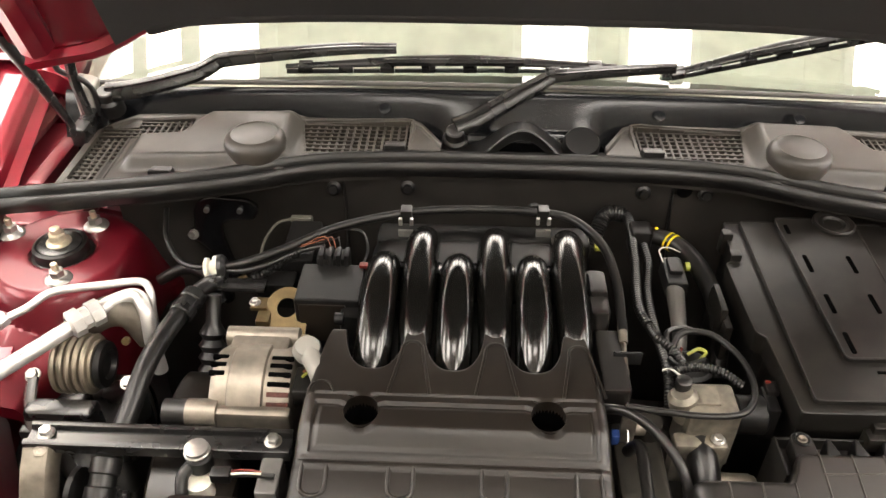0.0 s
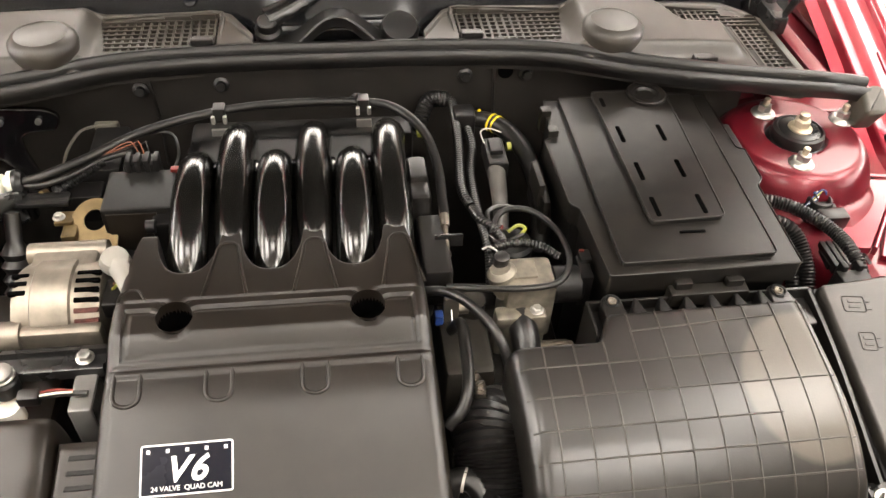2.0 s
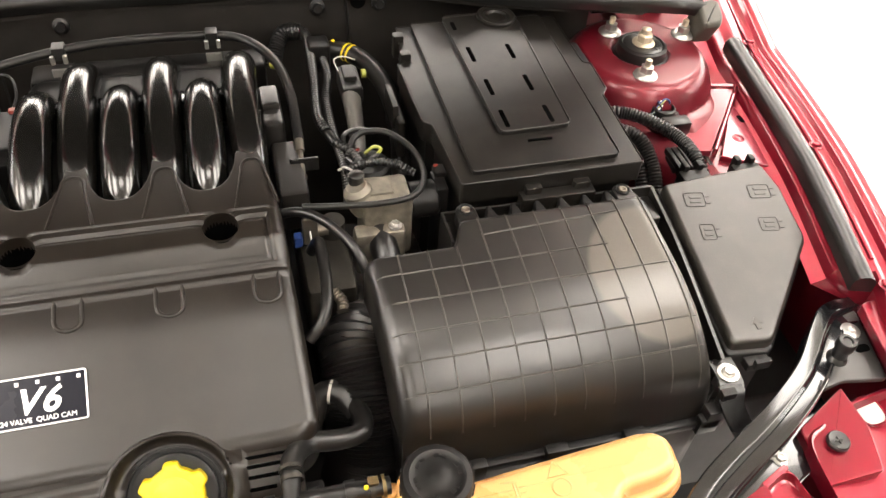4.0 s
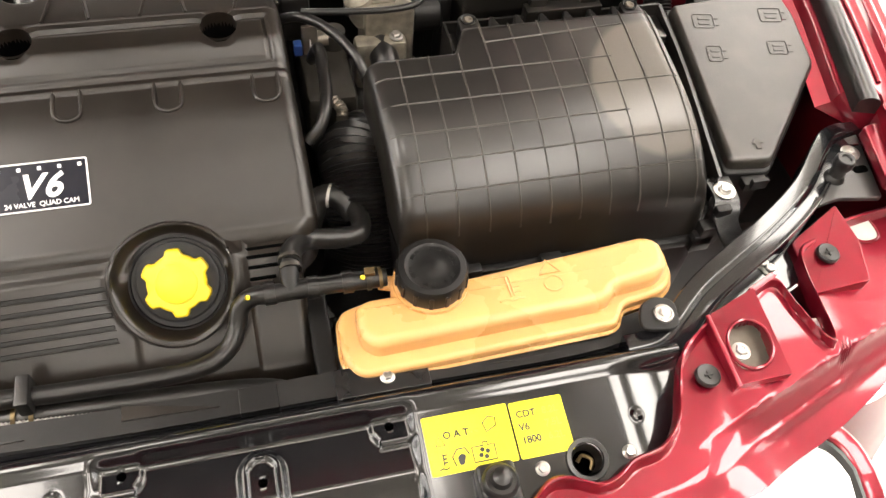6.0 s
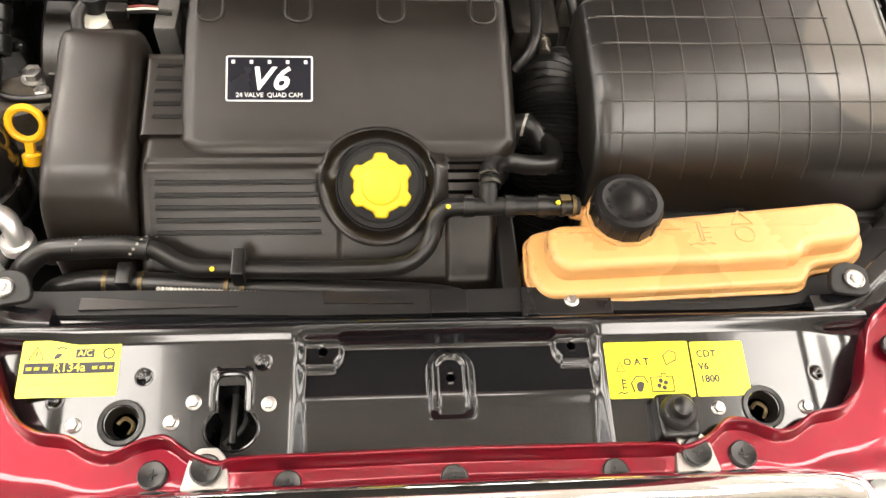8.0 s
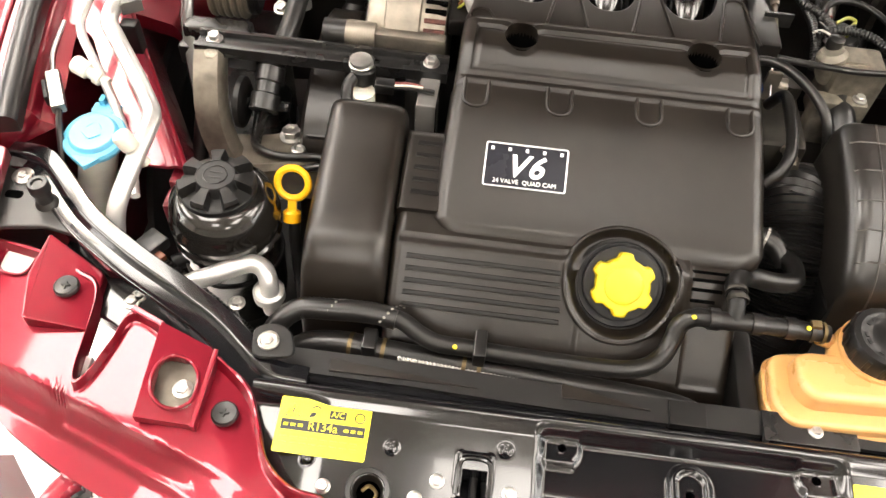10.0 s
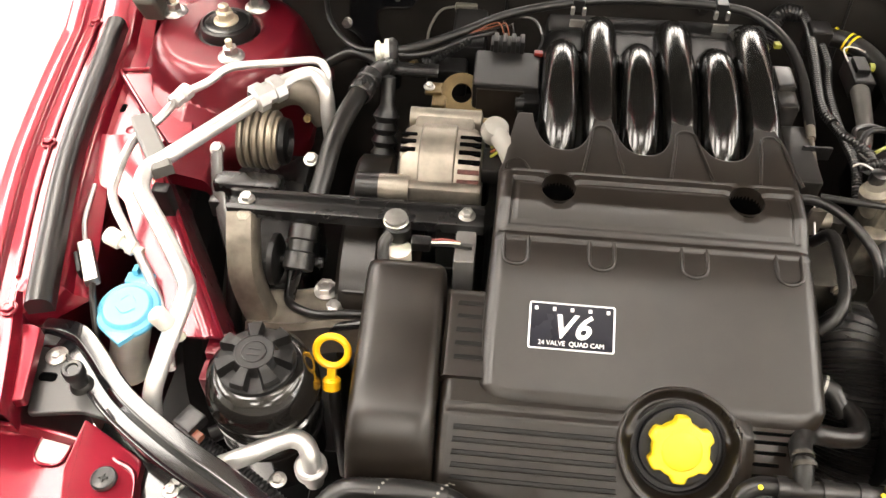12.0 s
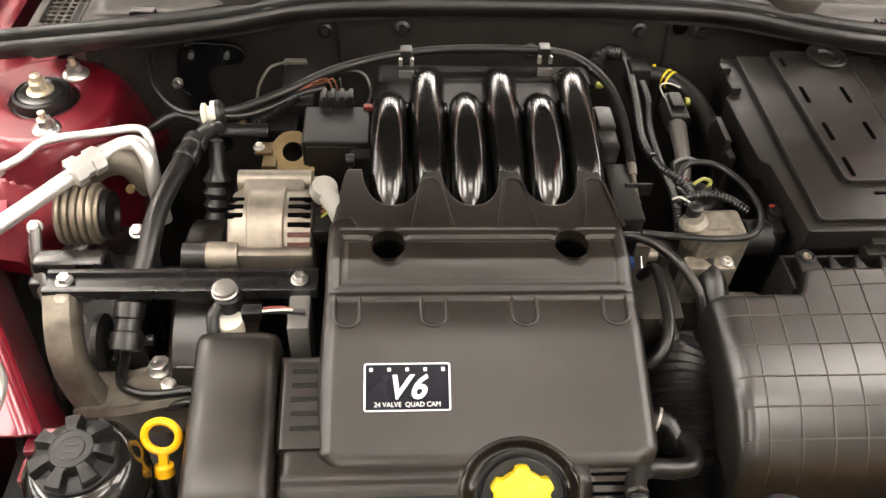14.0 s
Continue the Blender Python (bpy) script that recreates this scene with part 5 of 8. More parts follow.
def lower_point(u, v):
    x = -0.292 + 0.352 * u
    y = 0.108 + 0.150 * v
    z = lower_plane(y)
    e = min(x + 0.292, 0.060 - x)
    if e < 0.012:
        z -= 0.012 - math.sqrt(max(0, 0.012 ** 2 - (0.012 - e) ** 2))
    # a shallow step that frames the slotted field
    f = min(x + 0.286, -0.098 - x, 0.224 - y)
    z -= 0.003 * step(0, 0.003, f)
    d = math.hypot(x - CAPX, (y - CAPY) / 0.74)
    z += 0.004 * (1 - step(0.056, 0.066, d))
    if x > 0.0:
        z -= 0.004 * step(0.0, 0.004, x - 0.006) * step(0.244, 0.240, y) * step(0.125, 0.13, y)
    return (x, y, z)


lower = part("lower_cover", sheet(150, 80, lower_point, hood_clear, 0.03), COVER, cover, "sloping lower cover with long slots")
across = Vector((0, 0.76, 0.65)).normalized()
for i in range(5):
    y = 0.2035 - 0.0093 * i
    m = plane_at((0, y, lower_plane(y) - 0.003), (1, 0, 0), across)
    part("slot", moved(box(-0.275, -0.0021, -0.003, -0.119 + 0.0006 * i, 0.0021, 0.0008, 0.0006, 1), m), DARK, lower)
    part("slot_lip", moved(box(-0.276, -0.0036, -0.001, -0.118 + 0.0006 * i, -0.0024, 0.0014, 0.0004, 1), m), COVER, lower)
for i, (y, x1) in enumerate(((0.2200, 0.050), (0.2115, 0.046), (0.2040, 0.040), (0.1955, 0.034), (0.1870, 0.027))):
    m = plane_at((0, y, lower_plane(y) - 0.004), (1, 0, 0), across)
    part("slot", moved(box(0.004, -0.0018, -0.003, x1, 0.0018, 0.0008, 0.0006, 1), m), VOID, lower)
ringm = plane_at((CAPX, CAPY, CAPZ - 0.004), (1, 0, 0), (0, 0.733, 0.68))


def hood_rim(a):
    x, y = HOOD[0] + HOOD[2] * math.cos(a), HOOD[1] + HOOD[3] * math.sin(a)
    high = UPPER(y) if y > cover_front(x) else lower_plane(y)
    return Vector((x, y, high))


def dish(u, v):
    """From the hood's rim down into the round seat of the cap."""
    a = 2 * math.pi * u
    seat = ringm @ Vector((0.0455 * math.cos(a), 0.0455 * math.sin(a), -0.0075))
    edge = hood_rim(a)
    back = step(-0.25, 0.45, math.sin(a))
    bulge = 0.0065 * math.sin(math.pi * v) * (1 - back)
    p = edge.lerp(seat, v ** (1.0 + 0.5 * back))
    return p + Vector((0, -0.68, 0.733)) * bulge + Vector((0, 0, -0.010 * back * math.sin(math.pi * v)))


part("filler_dish", sheet(96, 14, dish, None, 0.0), COVER, cover, "smooth round dish round the filler")
part("filler_seat", lathe([(0.0470, -0.009), (0.0440, -0.0085), (0.0430, -0.0120), (0.0, -0.0135)], 64, (0, 0, 0), ringm), DARK, cover)
part("hood_rim", tube([hood_rim(2 * math.pi * k / 72) + Vector((0, 0, -0.0006)) for k in range(72)], 0.0022, 8, 1, True), COVER, cover)
blk = part("slot_block", sheet(24, 40, lambda u, v: (-0.293 + 0.043 * u, 0.247 + 0.096 * v, 0.7908 + 0.0184 * v - 0.004 * (1 - step(0, 0.1, min(u, 1 - v)))), None, 0.04), COVER, cover)
for i in range(5):
    y = 0.2672 + 0.0146 * i
    z = 0.786 + 0.028 * (y - 0.222) / 0.146
    part("slot", box(-0.281, y - 0.0028, z - 0.003, -0.248, y + 0.0028, z + 0.0008, 0.0005, 1), DARK, blk)

# side casing beside the cover
def casing_point(u, v):
    a = radians(-90 + 180 * u)
    y = 0.148 + 0.222 * v
    top = flow([(0.148, 0.66), (0.154, 0.715), (0.164, 0.757), (0.180, 0.783), (0.205, 0.798), (0.30, 0.812), (0.355, 0.822), (0.366, 0.818), (0.37, 0.80)])(y)
    x = -0.337 + 0.043 * math.copysign(abs(math.sin(a)) ** 0.30, math.sin(a)) + 0.010 * (0.26 - y) * 2
    return (x, y, top - 0.09 * (1 - abs(math.cos(a)) ** 0.20))


casing = part("side_casing", sheet(40, 60, casing_point, None, 0.08), COVER, cover, "smooth black belt casing at the engine's end")
bd = lambda y: flow([(0.148, 0.66), (0.154, 0.715), (0.164, 0.757), (0.180, 0.783), (0.205, 0.798), (0.30, 0.812), (0.355, 0.822)])(y)
part("casing_edge", tube([(-0.302, y, bd(y) - 0.010) for y in (0.152, 0.164, 0.18, 0.205, 0.30, 0.355)], 0.003, 6, 4), COVER, casing)

# badge
bm_m = plane_at((-0.1665, 0.2985, UPPER(0.2985) + 0.001), (1, 0, 0), (0, 0.041, 0.0193))
badge = thing("badge", (-0.1665, 0.2985, UPPER(0.2985)), "dark navy enamel badge with silver lettering on the cover", "badge")
part("plate", moved(prism(rounded([(-0.0412, -0.0222), (0.0412, -0.0222), (0.0412, 0.0222), (-0.0412, 0.0222)], 0.002, 3), -0.001, 0.0010), bm_m), BADGE, badge)
fr = [(-0.0418, -0.0229), (0.0418, -0.0229), (0.0418, 0.0229), (-0.0418, 0.0229)]
part("border", moved(tube([(p.x, p.y, 0.001) for p in rounded(fr, 0.002, 3)], 0.0009, 6, 1, True), bm_m), SILVER, badge, "silver rim")
part("numeral", joined(words("V", 0.033, bm_m @ Matrix.Translation((-0.0105, -0.0012, 0.0012)), 0.0003, shear=0.30, bold=0.0007), words("6", 0.033, bm_m @ Matrix.Translation((0.0098, -0.0012, 0.0012)), 0.0003, shear=0.30, bold=0.0007)), SILVER, badge, "silver V6 lettering")
part("caption", words("24 VALVE  QUAD CAM", 0.0066, bm_m @ Matrix.Translation((0, -0.0172, 0.0012)), 0.0002, spacing=0.98), SILVER, badge, "small silver lettering")
for i in range(5):
    part("bar", moved(box(-0.0372 + 0.0178 * i, 0.0155, 0.0008, -0.0340 + 0.0178 * i, 0.0190, 0.0014), bm_m), SILVER, badge)

# oil filler cap
cap = thing("oil_filler_cap", (CAPX, CAPY, CAPZ), "bright yellow lobed plastic oil filler cap", "cap")
capm = plane_at((CAPX, CAPY + 0.004, CAPZ - 0.006), (1, 0, 0), (0, 0.733, 0.68))
star = []
for i in range(96):
    a = 2 * math.pi * i / 96
    q = math.cos(6 * (a - math.pi / 2))
    r = 0.0290 + 0.0048 * max(-0.35, min(0.75, 1.6 * q))
    star.append((r * math.cos(a), r * math.sin(a)))
part("cap_body", moved(prism(star, -0.008, 0.012, 0.003, 3), capm), YELLOW, cap)
part("cap_collar", lathe([(0.0385, -0.012), (0.0385, -0.001), (0.036, 0.0), (0.0, 0.0)], 40, (0, 0, 0), capm), DARK, cap)
part("cap_disc", lathe([(0.0, 0.014), (0.017, 0.014), (0.0195, 0.0125), (0.0195, 0.0115)], 36, (0, 0, 0), capm), YELLOW, cap)

# intake manifold
man = thing("intake_manifold", (-0.07, 0.63, 0.70), "gloss black intake manifold with six curved runners", "intake manifold")
part("plenum", joined(box(-0.215, 0.50, 0.68, 0.085, 0.70, 0.835, 0.03, 3), box(-0.205, 0.66, 0.74, 0.075, 0.765, 0.862, 0.022, 3)), DARK, man)
for i in range(6):
    x = -0.1835 + 0.0472 * i
    if i % 2 == 0:
        pts = [(x + 0.004, 0.705, 0.80), (x + 0.003, 0.702, 0.848), (x + 0.001, 0.675, 0.870), (x, 0.63, 0.872), (x - 0.001, 0.575, 0.858), (x - 0.002, 0.53, 0.830), (x - 0.002, 0.51, 0.785)]
        rr = [0.0165, 0.0190, 0.0210, 0.0220, 0.0225, 0.0220, 0.020]
    else:
        pts = [(x + 0.003, 0.762, 0.79), (x + 0.003, 0.760, 0.842), (x + 0.002, 0.732, 0.868), (x, 0.69, 0.872), (x, 0.63, 0.866), (x, 0.57, 0.852), (x, 0.53, 0.82)]
        rr = [0.0175, 0.0205, 0.0225, 0.0225, 0.0220, 0.0205, 0.018]
    part("runner", tube(pts, rr, 20, 7), RUNNER, man, "polished black intake runner")
for i in range(5):
    x = -0.160 + 0.0472 * i
    part("web", tube([(x, 0.715, 0.80), (x, 0.708, 0.852), (x, 0.68, 0.860), (x, 0.64, 0.850)], 0.0048, 8, 4), RUNNER, man)
part("rear_rail", joined(box(-0.20, 0.745, 0.80, 0.09, 0.79, 0.862, 0.008)), DARK, man)
part("end_flange", joined(box(0.072, 0.60, 0.80, 0.098, 0.685, 0.873, 0.008), box(0.074, 0.63, 0.868, 0.096, 0.672, 0.880, 0.004)), BOX, man, "grey black end flange")
part("end_lug", box(0.078, 0.50, 0.79, 0.112, 0.60, 0.848, 0.006), BOX, man)
part("left_flange", joined(box(-0.232, 0.60, 0.80, -0.205, 0.65, 0.853, 0.006), lathe([(0, 0), (0.008, 0), (0.008, 0.01), (0, 0.01)], 12, (-0.236, 0.60, 0.85), ALONG_X)), DARK, man)

# alternator
ALT = Vector((-0.322, 0.520, 0.800))
alt = thing("alternator", ALT, "bare cast aluminium alternator with cooling slots", "alternator")
part("body", lathe([(0, -0.044), (0.040, -0.044), (0.052, -0.040), (0.057, -0.032), (0.0575, -0.020), (0.0605, -0.018), (0.0605, 0.020), (0.057, 0.022), (0.057, 0.040), (0.052, 0.050), (0.040, 0.054), (0, 0.054)], 48, ALT, ALONG_X), CAST, alt, "pitted cast aluminium housing")
for i in range(9):
    a = radians(2 + 11.5 * i)
    for x, l, k in ((-0.033, 0.009, 6), (0.038, 0.0125, 0)):
        r = 0.0572
        m = Matrix.Translation(ALT + Vector((x, -r * math.cos(a), r * math.sin(a)))) @ Matrix.Rotation(math.pi / 2 - a, 4, "X")
        if i >= k:
            part("vent", moved(box(-l, -0.0028, -0.004, l, 0.0028, 0.0012, 0.0008, 1), m), COPPER if i < 5 else VOID, alt)
part("mount_lug", joined(lathe([(0.013, 0), (0.013, 0.085), (0.006, 0.087), (0, 0.087)], 20, ALT + Vector((-0.038, 0.052, 0.042)), ALONG_X), box(ALT.x - 0.03, ALT.y + 0.02, ALT.z + 0.035, ALT.x + 0.04, ALT.y + 0.052, ALT.z + 0.052, 0.004)), CAST, alt)
part("lower_lug", lathe([(0, 0), (0.016, 0), (0.016, 0.034), (0.0, 0.034)], 22, ALT + Vector((-0.062, -0.050, 0.022)), ALONG_X), CAST, alt)
part("lug_bush", lathe([(0, 0), (0.015, 0), (0.015, 0.026), (0.0, 0.026)], 20, ALT + Vector((-0.088, -0.050, 0.022)), ALONG_X), RUBBER, alt)
part("front_flange", box(ALT.x - 0.03, ALT.y - 0.062, ALT.z - 0.01, ALT.x + 0.055, ALT.y - 0.045, ALT.z + 0.035, 0.006), CAST, alt)
part("terminal_boot", joined(lathe([(0, -0.012), (0.013, -0.010), (0.017, 0.0), (0.014, 0.011), (0, 0.016)], 22, ALT + Vector((0.064, 0.014, 0.060)), towards((0.2, -0.2, 1))),
                             tube([ALT + Vector((0.064, 0.014, 0.062)), ALT + Vector((0.078, -0.010, 0.058)), ALT + Vector((0.088, -0.030, 0.046))], [0.012, 0.011, 0.010], 12, 4)), BOOTGREY, alt, "pale grey rubber terminal boot")
part("terminal_stud", lathe([(0.005, 0), (0.005, 0.012), (0, 0.012)], 10, ALT + Vector((0.046, 0.052, 0.042)), ALONG_X), GOLD, alt)
part("plug", box(ALT.x + 0.052, ALT.y - 0.035, ALT.z + 0.022, ALT.x + 0.076, ALT.y + 0.005, ALT.z + 0.045, 0.004), RUBBER, alt)
for k, mt in enumerate((WIREYEL, WIREORG, WIREYEL)):
    part("wire", tube([ALT + Vector((0.062, -0.012 + 0.008 * k, 0.045)), ALT + Vector((0.072, -0.016 + 0.006 * k, 0.056)), ALT + Vector((0.086, -0.024, 0.050))], 0.0018, 6, 4), mt, alt)

# brace bar, front mount and drive parts
brace = thing("brace_bar", (-0.405, 0.435, 0.82), "black pressed steel brace with two zinc bolts", "brace")
part("bar", sweep([(-0.548, 0.433, 0.823), (-0.262, 0.436, 0.819)], [(-0.0160, -0.012), (-0.0160, 0.002), (-0.0140, 0.003), (-0.0095, 0.003), (-0.0070, -0.003), (0.0070, -0.003), (0.0095, 0.003), (0.0140, 0.003), (0.0160, 0.002), (0.0160, -0.012)], 1), SATINPAINT, brace)
for x in (-0.529, -0.281):
    part("bolt", bolt((x, 0.434, 0.822), 0.0070, 0.008, 1.35), ZINC, brace)

mount = thing("engine_mount", (-0.48, 0.38, 0.60), "cast alloy engine mount arm with bolts", "engine mount")
part("upright", sweep([(-0.528, 0.425, 0.808), (-0.522, 0.395, 0.795), (-0.518, 0.372, 0.765), (-0.505, 0.358, 0.72), (-0.48, 0.345, 0.68)], [(-0.014, -0.02), (-0.014, 0.008), (-0.008, 0.012), (0.008, 0.012), (0.014, 0.008), (0.014, -0.02)], 5, (1, 0, 0.1)), OLDCAST, mount)
part("arm", sweep([(-0.522, 0.362, 0.715), (-0.47, 0.360, 0.722), (-0.43, 0.365, 0.728), (-0.39, 0.372, 0.722)], [(-0.030, -0.05), (-0.030, 0.0), (-0.024, 0.006), (-0.018, 0.002), (0.018, 0.002), (0.024, 0.006), (0.030, 0.0), (0.030, -0.05)], 5), OLDCAST, mount)
part("base", box(-0.54, 0.34, 0.40, -0.42, 0.42, 0.69, 0.02), DARK, mount)
part("bolt", bolt((-0.438, 0.384, 0.732), 0.0105, 0.011, 1.35), ZINC, mount)
part("bolt", bolt((-0.425, 0.362, 0.727), 0.009, 0.009, 1.3), ZINC, mount)
part("bolt", bolt((-0.528, 0.415, 0.814), 0.008, 0.006, 1.5, (0, -0.3, 1)), CAST, mount)
part("disc", lathe([(0, 0), (0.030, 0), (0.030, 0.006), (0.022, 0.010), (0, 0.010)], 30, (-0.500, 0.400, 0.762), ALONG_X), DARK, mount)
part("spindle", lathe([(0, 0), (0.006, 0), (0.006, 0.05), (0, 0.05)], 12, (-0.492, 0.400, 0.762), ALONG_X), SATINPAINT, mount)

comp = thing("belt_pulley", (-0.53, 0.55, 0.70), "ribbed alloy pulley on a black bracket", "pulley")
ribs = [(0, -0.030)]
for i in range(5):
    x = -0.022 + 0.0092 * i
    ribs += [(0.0300, x), (0.0362, x + 0.0012), (0.0372, x + 0.0042), (0.0355, x + 0.0068), (0.0300, x + 0.0078)]
ribs += [(0.030, 0.026), (0, 0.026)]
part("pulley", lathe(ribs, 44, (-0.546, 0.556, 0.804), ALONG_X), RIBALU, comp, "five ribbed alloy pulley")
part("pulley_casting", tube([(-0.560, 0.600, 0.815), (-0.525, 0.612, 0.838), (-0.495, 0.612, 0.835), (-0.475, 0.605, 0.80)], [0.016, 0.020, 0.019, 0.016], 14, 5), OLDCAST, comp, "tan cast housing behind the pulley")
part("pulley_face", lathe([(0.028, 0), (0.030, 0.004), (0.028, 0.010), (0.019, 0.012), (0.016, 0.006), (0, 0.006)], 36, (-0.522, 0.558, 0.801), ALONG_X), DARK, comp)
part("bracket", joined(box(-0.592, 0.485, 0.742, -0.508, 0.512, 0.792, 0.006), box(-0.60, 0.505, 0.55, -0.49, 0.60, 0.75, 0.02), box(-0.598, 0.475, 0.742, -0.50, 0.490, 0.770, 0.004)), SATINPAINT, comp)
part("side_arm", tube([(-0.598, 0.535, 0.795), (-0.590, 0.50, 0.78), (-0.580, 0.47, 0.75), (-0.562, 0.43, 0.70)], 0.012, 10, 5, flat=0.5), BRACKET, comp, "grey steel arm")
for x, y, z in ((-0.597, 0.538, 0.799), (-0.478, 0.530, 0.800)):
    part("bolt", bolt((x, y, z), 0.0072, 0.008, 1.3, (0, -0.4, 1)), ZINC, comp)
part("steel_lug", lathe([(0, 0), (0.005, 0), (0.005, 0.006), (0, 0.006)], 12, (-0.487, 0.572, 0.830), towards((0, -1, 0.4))), GOLD, comp)

# ---- things in the bay ----
# air filter box
air = thing("air_filter_box", (0.33, 0.32, 0.60), "textured black plastic air filter box with ribbed lid", "air filter box")
AIRZ = flow([(0.205, 0.700), (0.212, 0.735), (0.218, 0.765), (0.226, 0.782), (0.238, 0.796), (0.26, 0.814), (0.28, 0.8265), (0.32, 0.842), (0.36, 0.852), (0.395, 0.860), (0.43, 0.866)])


def air_edges(y):
    t = (y - 0.21) / 0.20
    return 0.160 - 0.010 * t, 0.505 - 0.020 * t


def air_z(x, y):
    a, b = air_edges(y)
    z = AIRZ(y) + 0.05 * (x - 0.33) * step(0.25, 0.40, y) * 0.2
    e = min(x - a, b - x)
    if e < 0.018:
        z -= 0.018 - math.sqrt(max(0, 0.018 ** 2 - (0.018 - e) ** 2))
    return z


def air_point(u, v):
    y0 = 0.205
    x = 0.163 + 0.349 * u
    y1 = 0.383 + 0.031 * step(0.262, 0.284, x)
    y = y0 + (y1 - y0) * v
    a, b = air_edges(y)
    xx = a + (b - a) * u
    z = air_z(xx, y)
    if y1 - y < 0.008:
        z -= 0.008 - math.sqrt(max(0, 0.008 ** 2 - (0.008 - (y1 - y)) ** 2))
    return (xx, y, z)


lid = part("lid", sheet(80, 90, air_point, None, 0.085), LID, air, "ribbed black lid with a round pale patch")
for i in range(10):
    x0 = 0.1868 + 0.0327 * i
    y1 = 0.379 if x0 < 0.262 else 0.411
    pts = []
    for j in range(16):
        y = 0.216 + (y1 - 0.216) * (j / 15) ** 1.25
        a, b = air_edges(y)
        x = min(x0 + (0.30 - y) * (0.01 + 0.006 * i), b - 0.004)
        pts.append((x, y, air_z(x, y) + 0.0002))
    part("rib", tube(pts, 0.0010, 6, 1), RIBLIT, lid)
for y, q0, q1 in ((0.3565, 0.02, 0.78), (0.3250, 0.02, 0.97), (0.2935, 0.02, 0.77), (0.2670, 0.02, 0.97), (0.2415, 0.02, 0.97)):
    a, b = air_edges(y)
    pts = [(a + (b - a) * q, y, air_z(a + (b - a) * q, y) + 0.0002) for q in [q0 + (q1 - q0) * k / 24 for k in range(25)]]
    part("rib", tube(pts, 0.0010, 6, 1), RIBLIT, lid)
part("rib", tube([(0.281 + 0.16 * k / 6, 0.389 + 0.006 * k / 6, air_z(0.281 + 0.16 * k / 6, 0.389 + 0.006 * k / 6) + 0.0002) for k in range(7)], 0.0010, 6, 1), RIBLIT, lid)
base = [(0.158, 0.215), (0.515, 0.215), (0.522, 0.30), (0.512, 0.448), (0.252, 0.446), (0.243, 0.395), (0.150, 0.390)]
ab = part("base", prism(rounded(base, 0.012), 0.58, 0.742, 0.006), DARK, air)
rim = [(0.256, 0.405), (0.512, 0.405), (0.514, 0.449), (0.254, 0.449)]
part("rear_rim", joined(prism(rounded(rim, 0.004), 0.74, 0.828, 0.002), box(0.252, 0.444, 0.74, 0.514, 0.4475, 0.843, 0.001), box(0.2515, 0.398, 0.74, 0.2545, 0.4475, 0.843, 0.001)), BOX, air, "pale edged rear rim")
part("side_rail", sweep([(0.514, 0.445, 0.842), (0.520, 0.36, 0.815), (0.527, 0.24, 0.765)], [(-0.002, -0.05), (-0.002, 0), (0.002, 0), (0.002, -0.05)], 4), BOX, air)
for i in range(7):
    x = 0.305 + 0.029 * i
    part("gusset", prism([(x - 0.010, 0.412), (x + 0.010, 0.412), (x + 0.002, 0.441), (x - 0.002, 0.441)], 0.826, 0.850, 0.002), DARK, air)
for x, y, z in ((0.279, 0.441, 0.848), (0.469, 0.436, 0.853)):
    lg = part("lug", joined(prism(rounded([(x - 0.013, y - 0.03), (x + 0.013, y - 0.03), (x + 0.011, y + 0.010), (x - 0.011, y + 0.010)], 0.010), 0.80, z - 0.001, 0.002)), BOX, air)
    part("screw_well", lathe([(0.0088, 0.0), (0.0092, 0.0018), (0.0080, 0.0022), (0.0066, 0.0004), (0, 0.0003)], 22, (x, y, z - 0.001)), DARK, lg)
    part("screw", lathe([(0.0052, 0), (0.0052, 0.0015), (0.0040, 0.0022), (0.0024, 0.0010), (0, 0.0010)], 16, (x, y, z - 0.001)), OLDCAST, lg)
part("clip_rail", joined(box(0.20, 0.197, 0.70, 0.50, 0.207, 0.712, 0.002), *[box(0.22 + 0.09 * i, 0.192, 0.695, 0.245 + 0.09 * i, 0.204, 0.722, 0.002) for i in range(4)]), DARK, air)
part("side_clip", joined(box(0.496, 0.192, 0.705, 0.520, 0.208, 0.735, 0.002), box(0.51, 0.20, 0.73, 0.528, 0.21, 0.755, 0.002)), DARK, air)
snork = thing("intake_hose", (0.11, 0.28, 0.66), "black corrugated rubber intake hose", "hose")
part("hose_body", tube([(0.10, 0.22, 0.60), (0.128, 0.26, 0.68), (0.135, 0.31, 0.735), (0.142, 0.355, 0.75), (0.20, 0.38, 0.70)], 0.040, 20, 10, ridged=0.0022), RUBBER, snork)
part("cuff", tube([(0.128, 0.335, 0.745), (0.150, 0.362, 0.746), (0.175, 0.375, 0.728)], 0.043, 22, 4), RUBBER, snork)
part("clamp_band", tube([(0.146, 0.358, 0.748), (0.152, 0.362, 0.745)], 0.0445, 24, 1), ZINC, snork, "steel clamp band")

